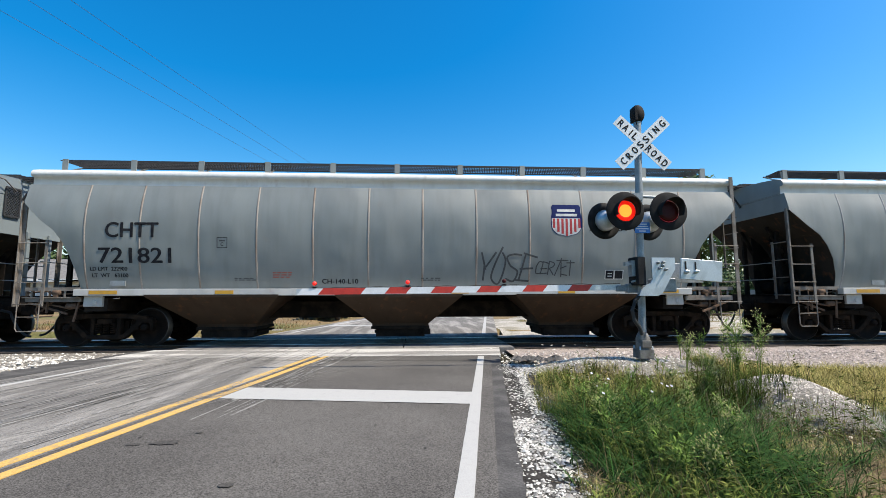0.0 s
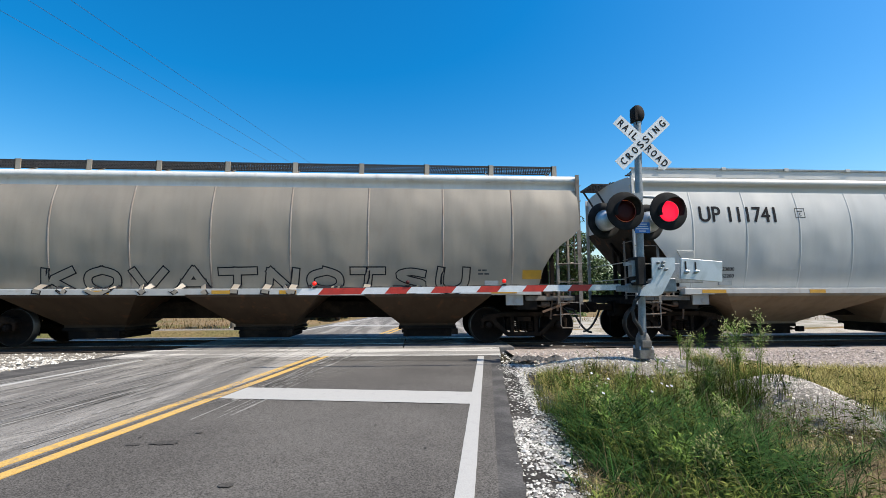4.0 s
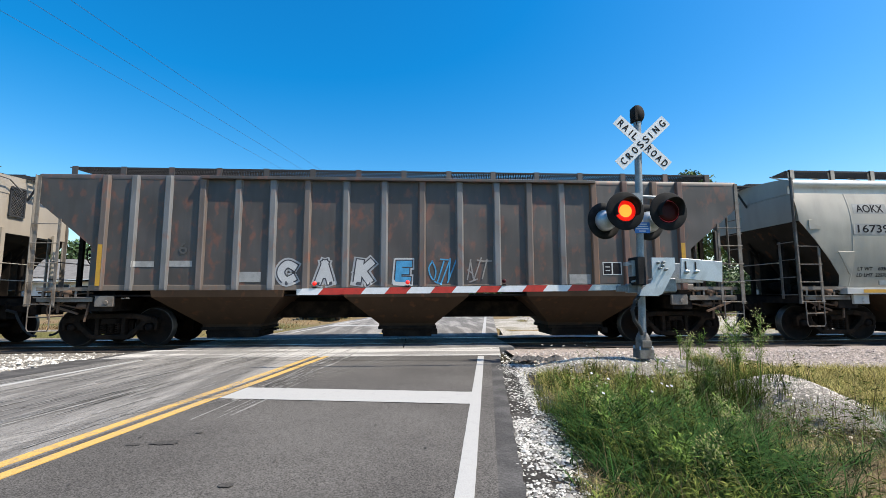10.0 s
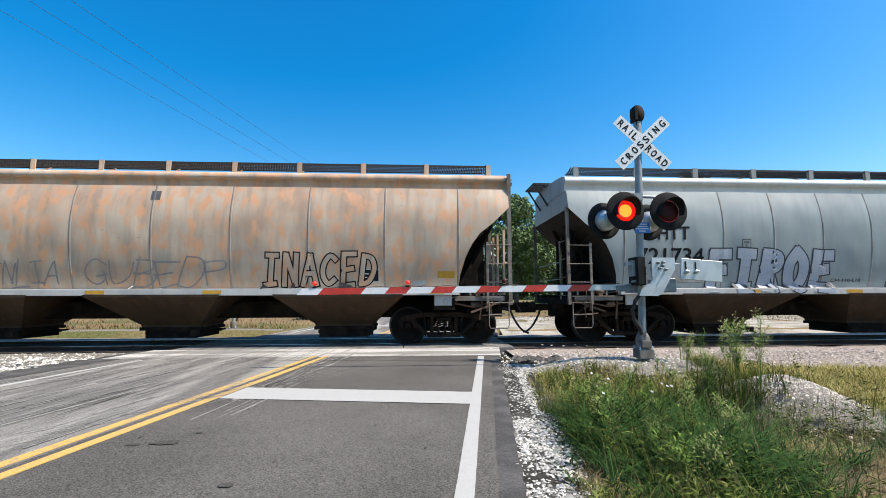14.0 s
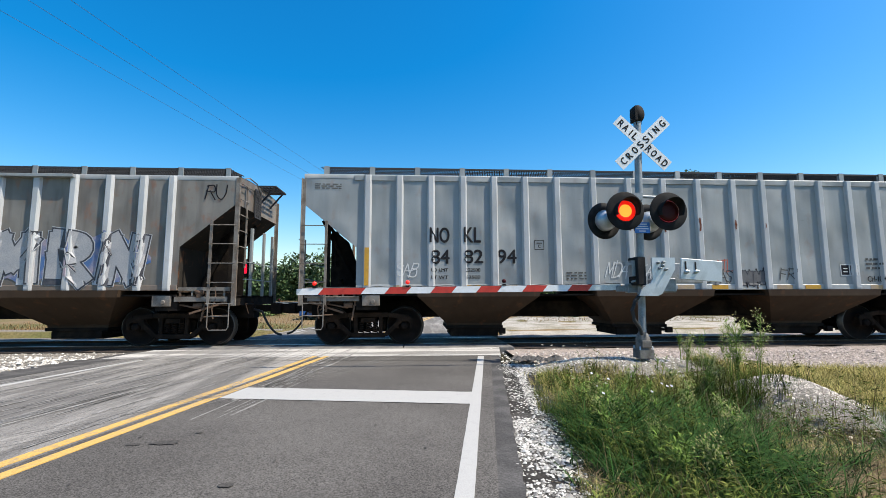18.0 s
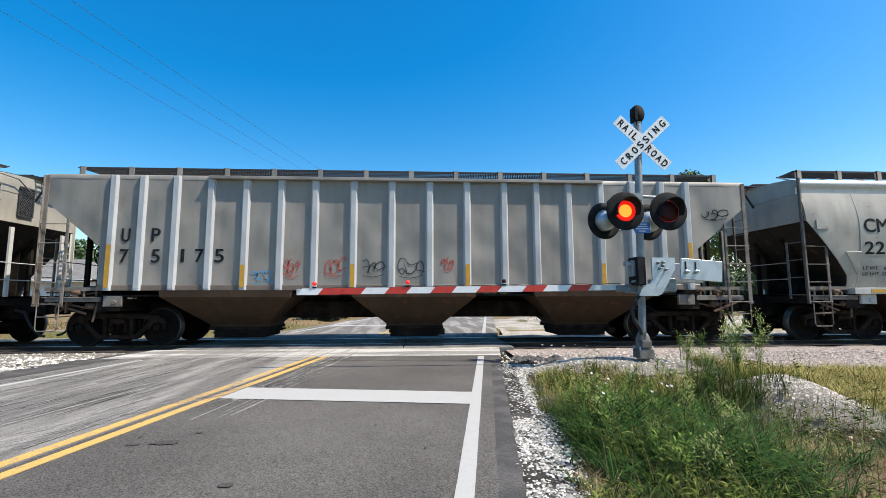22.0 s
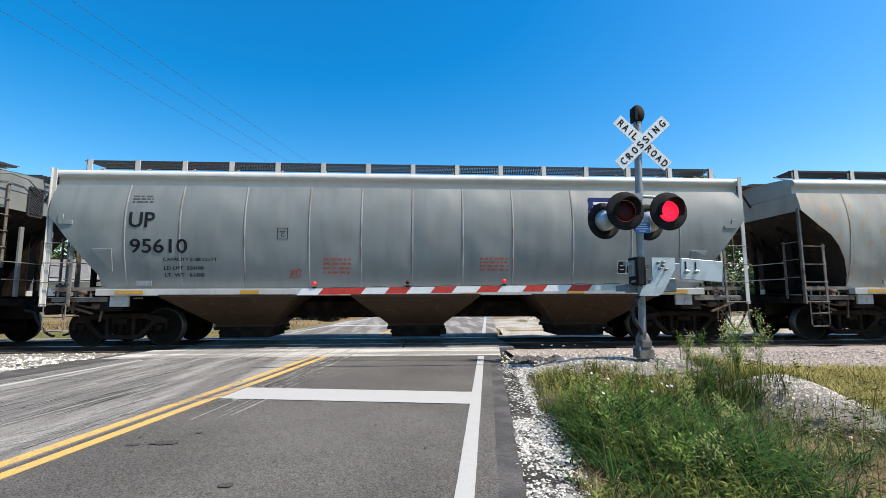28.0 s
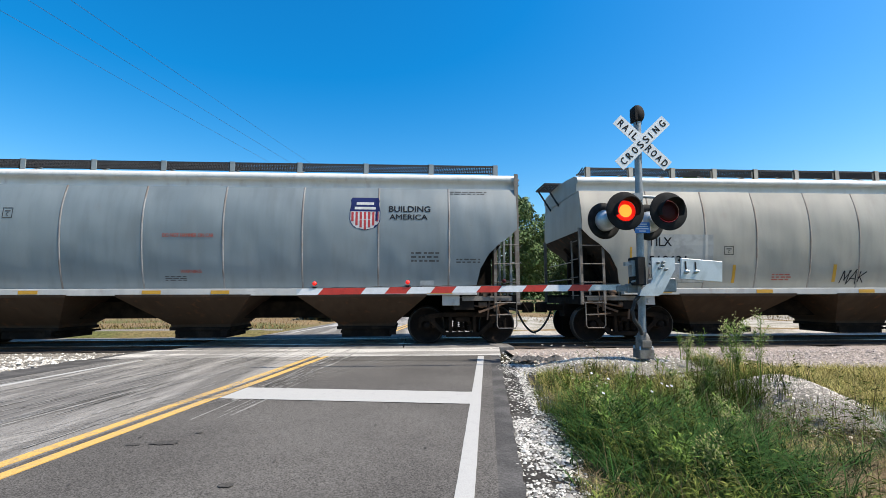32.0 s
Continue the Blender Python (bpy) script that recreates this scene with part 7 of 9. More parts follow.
M["patch_pale"] = mat("pale_repaint_patch", (0.338, 0.338, 0.324), 0.6, var=0.1, bump=0.0)
M["patch_dark"] = mat("dark_patch_paint", (0.10, 0.10, 0.105), 0.7, var=0.2, bump=0.0)


def side_y(k, x, z, lift):
    """The near face of the car's side at x, z, with the ribs of a ribbed car."""
    if z < 1.21:
        return -(0.50 + (z - 0.72) * 0.884 + lift)
    z = min(z, k.top)
    step = (k.top - 1.38) / 12
    i = min(11, max(0, int((z - 1.38) / step)))
    za = 1.38 + step * i
    wa, wb = half_width(k.style, za), half_width(k.style, za + step)
    y = wa + (wb - wa) * min(1, max(0, (z - za) / step)) + lift
    if k.style == "rib":
        d = min(abs(x - r) for r in k.xs[1:-1])
        y = y + 0.071 if d < 0.06 else max(y, 1.514 + lift) if z < 1.47 else y
    elif z > 1.38:
        for xa, xb in zip(k.xs, k.xs[1:]):
            if xa <= x <= xb:
                y += 0.012 * math.sin(math.pi * (x - xa) / (xb - xa)) + 0.001
        if min(abs(x - v) for v in k.xs[1:-1]) < 0.03:
            y += 0.010
    else:
        y = 1.585 + lift
    return -y


def lay(b, k, cx, cz, q, lift):
    """One quad laid on the side in upright slices, so that it follows the plates and joints."""
    xs = [p[0] for p in q]
    n = max(1, math.ceil((max(xs) - min(xs)) / 0.07))
    (xa, za), (xb, zb), (xc, zc), (xd, zd) = q
    prev = None
    for i in range(n + 1):
        u = i / n
        cur = [b.verts.new((cx + x, side_y(k, cx + x, cz + z, lift), cz + z)) for x, z in ((xa + (xb - xa) * u, za + (zb - za) * u), (xd + (xc - xd) * u, zd + (zc - zd) * u))]
        if prev:
            b.faces.new((prev[0], cur[0], cur[1], prev[1]))
        prev = cur


def flat_mark(k, cx, cz, quads, lift=0.004):
    """A mesh of quads given in x, z about a centre, laid on the side."""
    b = bmesh.new()
    for q in quads:
        lay(b, k, cx, cz, q, lift)
    if len(quads) < 40:
        bmesh.ops.remove_doubles(b, verts=b.verts[:], dist=0.0002)
    return b


def rect(x0, x1, z0, z1, n=1):
    return [((x0, z0 + (z1 - z0) * i / n), (x1, z0 + (z1 - z0) * i / n), (x1, z0 + (z1 - z0) * (i + 1) / n), (x0, z0 + (z1 - z0) * (i + 1) / n)) for i in range(n)]


def ribbon(pts, w, taper=False):
    """Quads along a smooth line."""
    out, prev = [], None
    fine = []
    for i in range(len(pts) - 1):
        p0, p1, p2, p3 = pts[max(i - 1, 0)], pts[i], pts[i + 1], pts[min(i + 2, len(pts) - 1)]
        for j in range(5):
            t = j / 5
            fine.append(tuple(0.5 * (2 * b + (c - a) * t + (2 * a - 5 * b + 4 * c - d) * t * t + (3 * b - a - 3 * c + d) * t ** 3) for a, b, c, d in zip(p0, p1, p2, p3)))
    fine.append(pts[-1])
    m = len(fine)
    for i, (x, z) in enumerate(fine):
        xa, za = fine[max(i - 1, 0)]
        xb, zb = fine[min(i + 1, m - 1)]
        dx, dz = xb - xa, zb - za
        ln = math.hypot(dx, dz) or 1
        ww = w / 2 * (1 - 0.6 * abs(2 * i / (m - 1) - 1) ** 3 if taper else 1)
        cur = ((x - dz / ln * ww, z + dx / ln * ww), (x + dz / ln * ww, z - dx / ln * ww))
        if prev:
            out.append((prev[0], prev[1], cur[1], cur[0]))
        prev = cur
    return out


# letter strokes in a unit box
STROKES = {
    "A": (((0.05, 0), (0.5, 1)), ((0.5, 1), (0.95, 0)), ((0.25, 0.38), (0.75, 0.38))),
    "B": (((0.15, 0), (0.15, 1)), ((0.15, 1), (0.8, 0.9), (0.75, 0.58), (0.2, 0.52)), ((0.2, 0.52), (0.9, 0.4), (0.85, 0.05), (0.15, 0))),
    "C": (((0.9, 0.85), (0.5, 1), (0.12, 0.7), (0.12, 0.3), (0.5, 0), (0.9, 0.15)),),
    "D": (((0.15, 0), (0.15, 1)), ((0.15, 1), (0.7, 0.92), (0.95, 0.5), (0.7, 0.08), (0.15, 0))),
    "E": (((0.15, 0), (0.15, 1)), ((0.15, 1), (0.9, 1)), ((0.15, 0.5), (0.75, 0.53)), ((0.15, 0), (0.9, 0))),
    "F": (((0.15, 0), (0.15, 1)), ((0.15, 1), (0.9, 1)), ((0.15, 0.5), (0.75, 0.53))),
    "G": (((0.9, 0.85), (0.5, 1), (0.12, 0.7), (0.12, 0.3), (0.5, 0), (0.9, 0.2)), ((0.9, 0.15), (0.9, 0.45)), ((0.55, 0.45), (0.9, 0.45))),
    "H": (((0.12, 0), (0.15, 1)), ((0.88, 0), (0.85, 1)), ((0.15, 0.5), (0.85, 0.5))),
    "I": (((0.5, 0), (0.5, 1)), ((0.2, 1), (0.85, 1)), ((0.15, 0), (0.8, 0))),
    "K": (((0.15, 0), (0.15, 1)), ((0.9, 1), (0.2, 0.42)), ((0.38, 0.55), (0.9, 0))),
    "L": (((0.15, 1), (0.15, 0)), ((0.15, 0), (0.9, 0))),
    "M": (((0.05, 0), (0.12, 1)), ((0.12, 1), (0.5, 0.35)), ((0.5, 0.35), (0.88, 1)), ((0.88, 1), (0.95, 0))),
    "N": (((0.1, 0), (0.15, 1)), ((0.15, 1), (0.85, 0)), ((0.85, 0), (0.9, 1))),
    "O": (((0.5, 1), (0.12, 0.75), (0.12, 0.25), (0.5, 0), (0.88, 0.25), (0.88, 0.75), (0.5, 1)),),
    "P": (((0.15, 0), (0.15, 1)), ((0.15, 1), (0.8, 0.95), (0.85, 0.6), (0.15, 0.45))),
    "R": (((0.15, 0), (0.15, 1)), ((0.15, 1), (0.8, 0.95), (0.82, 0.62), (0.15, 0.5)), ((0.42, 0.5), (0.92, 0))),
    "S": (((0.88, 0.88), (0.5, 1), (0.12, 0.8), (0.4, 0.55), (0.85, 0.35), (0.6, 0.02), (0.1, 0.08))),
    "T": (((0.5, 0), (0.5, 1)), ((0.05, 1), (0.95, 1))),
    "U": (((0.1, 1), (0.12, 0.3), (0.5, 0), (0.88, 0.3), (0.9, 1)),),
    "V": (((0.05, 1), (0.5, 0)), ((0.5, 0), (0.95, 1))),
    "Y": (((0.05, 1), (0.5, 0.5)), ((0.95, 1), (0.5, 0.5)), ((0.5, 0.5), (0.5, 0))),
    "Z": (((0.1, 1), (0.9, 1)), ((0.9, 1), (0.1, 0)), ((0.1, 0), (0.9, 0))),
    " ": (),
}
STROKES["S"] = (STROKES["S"],)
# fill, outline and rim of each spray style
SPRAY = {"tan": ("spray_tan", "spray_edge", "spray_soft"), "white": ("spray_white", "spray_edge", "spray_dim"), "blue": ("spray_blue", "spray_edge", "spray_white"), "silver": ("spray_silver", "spray_edge", ""), "dim": ("spray_dim", "spray_edge", "spray_white"), "black": ("patch_dark", "spray_edge", ""), "bare": ("", "ink", "")}


def letter_strokes(ch, x0, cell, h, rnd, lean, wild=0.03):
    """The strokes of one letter about x0, slightly uneven."""
    out = []
    for st in STROKES[ch]:
        pts = []
        for x, z in st:
            z = (z - 0.5) * h + rnd.uniform(-wild, wild) * h
            pts.append((x0 + (x - 0.5) * cell + lean * z + rnd.uniform(-wild, wild) * cell, z))
        out.append(pts)
    return out


def longer(pts, d):
    """The same stroke, drawn on by d at both ends."""
    (xa, za), (xb, zb), (xc, zc), (xd, zd) = pts[0], pts[1], pts[-2], pts[-1]
    la, lc = math.hypot(xb - xa, zb - za) or 1, math.hypot(xd - xc, zd - zc) or 1
    return [(xa + (xa - xb) / la * d, za + (za - zb) / la * d), *pts[1:-1], (xd + (xd - xc) / lc * d, zd + (zd - zc) / lc * d)]


def layered(k, cx, cz, strokes, w, d, lift):
    """All strokes in one mesh, each a hair above the last."""
    b = bmesh.new()
    for j, st in enumerate(strokes):
        for q in ribbon(longer(st, d), w):
            lay(b, k, cx, cz, q, lift + 0.0004 * j)
    return b


def graffiti_piece(car, k, cx, cz, w, h, word, style, seed):
    """Fat letters: a coloured rim, a dark outline and a fill, letter by letter."""
    rnd = random.Random(seed)
    fill, edge, rim = SPRAY[style]
    cell = w / len(word)
    pen, line_w = (0.24 if style == "bare" else 0.38 if style == "silver" else 0.32) * min(cell, h), 0.022 + 0.010 * h
    for i, ch in enumerate(word):
        sts = letter_strokes(ch, -w / 2 + cell * (i + 0.5), cell * 0.86 - pen * 0.55, h * rnd.uniform(0.92, 1.02) - pen, rnd, rnd.uniform(0.0, 0.16))
        if not sts:
            continue
        z = 0.0016 * (i % 2)
        if rim:
            rw = 3.0 if style == "dim" else 5.0
            tagged(part("graffiti_rim", layered(k, cx, cz, sts, pen + rw * line_w, pen * 0.4 + 0.4 * rw * line_w, 0.003), M[rim], car, "sprayed graffiti rim"), kind="stuff")
        tagged(part("graffiti_outline", layered(k, cx, cz, sts, pen + 2 * line_w, pen * 0.4 + line_w, 0.0055 + z), M[edge], car, "dark graffiti outline"), kind="stuff")
        tagged(part("graffiti_fill", layered(k, cx, cz, sts, pen, pen * 0.4, 0.0085 + z), M[fill] if fill else next(o for o in car.children if o.name.startswith("side_panel")).material_slots[0].material, car, "graffiti letter fill"), kind="stuff")


def graffiti_script(car, k, cx, cz, w, h, word, m):
    """A quick spray-can word of thin strokes."""
    rnd = random.Random(len(word) * 7 + int(cx * 10))
    cell, pen, sts = w / len(word), min(0.05, 0.014 + 0.036 * h), []
    for i, ch in enumerate(word):
        sts += letter_strokes(ch, -w / 2 + cell * (i + 0.5), cell * rnd.uniform(0.9, 1.2), h * rnd.uniform(0.7, 1.1), rnd, rnd.uniform(-0.05, 0.4), 0.09)
    tagged(part("graffiti_tag", layered(k, cx, cz, sts, pen, pen, 0.005), m, car, "scrawled spray-paint word"), kind="stuff")


def graffiti_tag(car, k, cx, cz, w, h, seed, m):
    """A quick scrawl: tight leaning loops and hooks, with a few cross strokes."""
    rnd = random.Random(seed)
    n = max(3, min(13, round(w / h * 1.7)))
    quads, pen = [], min(0.042, 0.018 + 0.028 * h)
    for i in range(n):
        x0, cw = -w / 2 + w * (i + 0.5) / n, w / n * rnd.uniform(0.5, 0.85)
        hh, lean, a0 = h * rnd.uniform(0.32, 0.5), rnd.uniform(0.0, 0.35), rnd.uniform(0, math.tau)
        turn, grow = rnd.uniform(3.2, 7.5) * rnd.choice((-1, 1)), rnd.uniform(0.25, 0.8)
        pts = []
        for j in range(9):
            u = j / 8
            r = 1 - grow * u * rnd.uniform(0.8, 1.0)
            z = hh * r * math.sin(a0 + turn * u) + rnd.uniform(-0.04, 0.04) * h
            pts.append((x0 + cw * r * math.cos(a0 + turn * u) + lean * z, z))
        quads += ribbon(pts, pen * rnd.uniform(0.7, 1.1), True)
        if rnd.random() < 0.7:
            z = rnd.uniform(-0.3, 0.3) * h
            quads += ribbon([(x0 - cw * 0.6, z), (x0, z + 0.12 * h * rnd.uniform(-1, 1)), (x0 + cw * 1.1, z + 0.3 * h * rnd.uniform(-1, 1))], pen * 0.8, True)
    if h > 0.2:
        quads += ribbon([(-w * 0.45, -h * 0.42), (0, -h * 0.5), (w * 0.5, -h * 0.36)], pen * 0.6, True)
    tagged(part("graffiti_tag", flat_mark(k, cx, cz, quads, 0.005), m, car, "scrawled spray-paint tag"), kind="stuff")


def shield(car, k, cx, cz, w, h, worn=False):
    """A plain striped shield: dark blue head over red and white stripes."""
    def edge(z):
        u = (z + h / 2) / h
        if u < 0.34:
            return w / 2 * (0.10 + 0.90 * math.sqrt(max(0.0, 1 - ((0.34 - u) / 0.34) ** 2)))
        return w / 2 * (1.0 - 0.09 * math.sin(max(0, u - 0.6) / 0.4 * math.pi)) * (1.0 if u < 0.94 else 0.84)
    zs = [-h / 2 + h * i / 16 for i in range(17)]
    rim = [((-edge(a) - 0.02, a - 0.01), (edge(a) + 0.02, a - 0.01), (edge(c) + 0.02, c + 0.01), (-edge(c) - 0.02, c + 0.01)) for a, c in zip(zs, zs[1:])]
    em = part("emblem", flat_mark(k, cx, cz, rim, 0.003), M["navy"], car, "striped shield emblem")
    body = [((-edge(a), a), (edge(a), a), (edge(c), c), (-edge(c), c)) for a, c in zip(zs, zs[1:])]
    part("emblem_field", flat_mark(k, cx, cz, body[:9], 0.005), M["emblem_white"], em)
    part("emblem_head", flat_mark(k, cx, cz, body[9:], 0.005), M["navy"], em)
    for wd, zz in ((0.6, 0.32), (0.72, 0.17)):
        part("emblem_bar", flat_mark(k, cx, cz, rect(-w * wd / 2, w * wd / 2, h * zz - 0.032, h * zz + 0.032), 0.007), M["emblem_white"], em)
    if not worn:
        for i in range(7):
            x = -w * 0.43 + w * 0.86 * i / 6
            lo = next((z for z in zs if edge(z) > abs(x) + 0.03), 0)
            part("emblem_stripe", flat_mark(k, cx, cz, rect(x - w * 0.04, x + w * 0.04, lo, 0.04, 3), 0.007), M["emblem_red"], em)


def put_mark(car, k, kind, cx, cz, w, h, *more):
    if kind == "text":
        src = heavy_text(more[0], h, w, 0.028 * h)
        b = bmesh.new()
        b.from_mesh(src)
        for v in b.verts:
            v.co.x, v.co.z = v.co.x + cx, v.co.z + cz
        for i in range(1, 12):
            z = 1.38 + (k.top - 1.38) * i / 12
            if abs(z - cz) < h / 2:
                bmesh.ops.bisect_plane(b, geom=b.verts[:] + b.edges[:] + b.faces[:], plane_co=(0, 0, z), plane_no=(0, 0, 1))
        for v in b.verts:
            v.co.y = side_y(k, v.co.x, v.co.z, 0.0055 - v.co.y)
        part("lettering", b, M[more[1]], car, "stencilled lettering")
    elif kind == "plate":
        fr = 0.014
        q = rect(-w / 2, w / 2, h / 2 - fr, h / 2) + rect(-w / 2, w / 2, -h / 2, -h / 2 + fr) + rect(-w / 2, -w / 2 + fr, -h / 2, h / 2) + rect(w / 2 - fr, w / 2, -h / 2, h / 2)
        box = part("stencil_box", flat_mark(k, cx, cz, q), M["ink"], car, "square stencil outline")
        part("stencil_line", flat_mark(k, cx, cz, rect(-w * 0.28, w * 0.28, h * 0.12, h * 0.24)), M["ink_grey"], box)
        put_mark(box, k, "text", cx, cz - h * 0.14, w * 0.26, h * 0.32, "C", "ink")
    elif kind == "aei":
        pl = part("stencil_panel", flat_mark(k, cx, cz, rect(-w / 2, w / 2, -h / 2, h / 2), 0.003), M["emblem_white"], car, "framed black test stencil panels")
        for s in (-1, 1):
            sq = part("black_panel", flat_mark(k, cx, cz, rect(s * w * 0.245 - w * 0.21, s * w * 0.245 + w * 0.21, -h * 0.43, h * 0.43), 0.005), M["ink"], pl)
        for i, z in enumerate((0.12, -0.16)):
            part("white_line", flat_mark(k, cx, cz, rect(-w * 0.36, -w * 0.12, z * h - 0.012, z * h + 0.012), 0.007), M["emblem_white"], pl)
    elif kind == "lines":
        n = int(more[0])
        quads = []
        for i in range(n):
            z = h / 2 - h * (i + 0.5) / n
            x, r = -w / 2, random.Random(int(cx * 100) + i)
            while x < w / 2 - 0.03:
                ln = r.uniform(0.05, 0.16)
                quads += rect(x, min(x + ln, w / 2), z - h / n * 0.24, z + h / n * 0.24)
                x += ln + r.uniform(0.02, 0.06)
        tagged(part("small_print", flat_mark(k, cx, cz, quads), M[more[1]], car, "rows of small stencilled print"), kind="stuff")
    elif kind in ("tape", "tape_old"):
        if k.style == "rib" and h > 0.3:            # upright strips stand on the faces of the ribs
            cx, w = min(k.xs[1:-1], key=lambda v: abs(v - cx)), 0.105
        part("reflector", flat_mark(k, cx, cz, rect(-w / 2, w / 2, -h / 2, h / 2, 4)), M["yellow_tape" if kind == "tape" else "tape_old"], car, "amber reflective strip" if kind == "tape" else "faded tan reflective strip")
    elif kind in ("patch", "patch_pale", "patch_dark"):
        part("paint_patch", flat_mark(k, cx, cz, [q for i in range(8) for q in rect(-w / 2 + w * i / 8, -w / 2 + w * (i + 1) / 8, -h / 2, h / 2, 3)], 0.004), M[kind], car, "painted-over patch")
    elif kind == "bars":
        for i in range(4):
            x = -w / 2 + w * (i + 0.5) / 4
            part("logo_block", flat_mark(k, cx, cz, [((x - w * 0.10, -h / 2), (x + w * 0.07, -h / 2), (x + w * 0.11, h / 2), (x - w * 0.06, h / 2))]), M["logo_blue"], car, "plain blue logo block")
    elif kind == "mist":
        n, s0, quads = 110, float(more[0]), []
        def rim(x, up):
            return h / 2 * (0.82 + 0.5 * noise.noise((x * 1.1, up, s0)) + 0.25 * noise.noise((x * 4.0, up, s0))) * min(1.0, (w / 2 - abs(x)) * 2.0 + 0.2)
        for i in range(n):
            xa, xb = -w / 2 + w * i / n, -w / 2 + w * (i + 1) / n
            quads.append(((xa, -0.8 * rim(xa, 0)), (xb, -0.8 * rim(xb, 0)), (xb, rim(xb, 9)), (xa, rim(xa, 9))))
        b = bmesh.new()
        for (xa, za), (xb, zb), (_, zc), (_, zd) in quads:
            for j in range(6):
                u, v = j / 6, (j + 1) / 6
                lay(b, k, cx, cz, ((xa, za + (zd - za) * u), (xb, zb + (zc - zb) * u), (xb, zb + (zc - zb) * v), (xa, za + (zd - za) * v)), 0.0025)
        tagged(part("graffiti_mist", b, M[more[1]], car, "blue and pinkish spray behind the letters"), kind="stuff")
    elif kind == "tag":
        graffiti_tag(car, k, cx, cz, w, h, int(more[0]), M[more[1]])
    elif kind == "piece":
        graffiti_piece(car, k, cx, cz, w, h, more[0], more[1], int(more[2]))
    elif kind == "script":
        graffiti_script(car, k, cx, cz, w, h, more[0], M[more[1]])
    elif kind.startswith("shield"):
        shield(car, k, cx, cz, w, h, kind != "shield")



# ---- lettering and marks: kind, x, z, width, height, then the words or the look ----
c = CARS["b"]
put_mark(*c, "text", -6.09, 2.74, 1.19, 0.36, "CHTT", "ink")
put_mark(*c, "text", -6.02, 2.15, 1.64, 0.36, "721821", "ink")
put_mark(*c, "text", -6.62, 1.84, 0.83, 0.09, "LD LMT  222900", "ink")
put_mark(*c, "text", -6.6, 1.69, 0.81, 0.09, "LT  WT   63100", "ink")
put_mark(*c, "plate", -4.05, 2.45, 0.24, 0.25)
put_mark(*c, "text", -1.32, 1.55, 0.86, 0.11, "CH-140-L10", "ink")
put_mark(*c, "shield", 4.19, 3.04, 0.74, 0.77)
put_mark(*c, "text", 5.27, 3.07, 1.0, 0.13, "BUILDING", "ink")
put_mark(*c, "text", 5.23, 2.85, 0.94, 0.14, "AMERICA", "ink")
put_mark(*c, "script", 2.69, 1.88, 1.36, 0.86, "YOSE", "ink_grey")
put_mark(*c, "script", 3.88, 1.87, 0.95, 0.34, "CERTET", "ink_grey")
put_mark(*c, "lines", -2.67, 1.7, 0.45, 0.16, 3, "ink_red")
put_mark(*c, "aei", 5.4, 1.71, 0.47, 0.23)
put_mark(*c, "lines", -3.54, 1.6, 0.49, 0.08, 2, "ink_grey")
put_mark(*c, "lines", 0.85, 1.6, 0.47, 0.09, 2, "ink_grey")
c = CARS["c"]
put_mark(*c, "shield", 4.07, 3.17, 0.68, 0.79)
put_mark(*c, "text", 5.16, 3.22, 0.97, 0.15, "BUILDING", "ink")
put_mark(*c, "text", 5.15, 3.02, 0.95, 0.15, "AMERICA", "ink")
put_mark(*c, "text", 0.04, 2.68, 1.15, 0.08, "DO NOT HAMMER ON CAR", "ink_red")
put_mark(*c, "text", 0.11, 1.75, 0.5, 0.08, "WARNING", "ink_red")
put_mark(*c, "lines", -0.3, 1.6, 0.47, 0.13, 3, "ink_grey")
put_mark(*c, "lines", 5.55, 2.12, 0.71, 0.27, 3, "ink_grey")
put_mark(*c, "lines", 6.59, 2.03, 0.57, 0.11, 2, "ink_grey")
put_mark(*c, "lines", 6.58, 3.72, 0.92, 0.1, 2, "ink_grey")
put_mark(*c, "text", -5.51, 3.43, 0.97, 0.3, "CMO", "ink")
put_mark(*c, "text", -5.31, 2.83, 1.39, 0.26, "112602", "ink")
put_mark(*c, "plate", -4.13, 3.21, 0.26, 0.26)
put_mark(*c, "text", -5.59, 1.73, 0.8, 0.09, "LD LMT  223700", "ink")
put_mark(*c, "text", -5.59, 1.61, 0.8, 0.09, "LT  WT   62300", "ink")
c = CARS["d"]
put_mark(*c, "text", -5.32, 3.23, 2.02, 0.41, "UP 111741", "ink")
put_mark(*c, "plate", -3.65, 3.28, 0.26, 0.25)
put_mark(*c, "text", -5.87, 1.85, 0.88, 0.09, "LD LMT  223800", "ink")
put_mark(*c, "text", -5.86, 1.68, 0.88, 0.09, "LT  WT   62200", "ink")
put_mark(*c, "text", -0.08, 2.08, 0.5, 0.07, "WARNING", "ink")
put_mark(*c, "lines", -0.62, 1.84, 0.69, 0.26, 4, "ink_grey")
put_mark(*c, "lines", 0.56, 1.8, 0.63, 0.19, 3, "ink_grey")
put_mark(*c, "tag", 2.36, 1.98, 1.85, 0.81, 7, "ink")
put_mark(*c, "shield", 4.7, 3.21, 0.61, 0.75)
put_mark(*c, "text", 5.72, 3.32, 0.98, 0.14, "BUILDING", "ink")
put_mark(*c, "text", 5.69, 3.1, 0.92, 0.13, "AMERICA", "ink")
put_mark(*c, "lines", 6.13, 2.12, 0.73, 0.22, 3, "ink_grey")
c = CARS["e"]
put_mark(*c, "piece", 0.2, 1.56, 10.2, 0.64, "KOVATNOTSU", "bare", 21)
put_mark(*c, "tape", 6.74, 1.71, 0.47, 0.22)
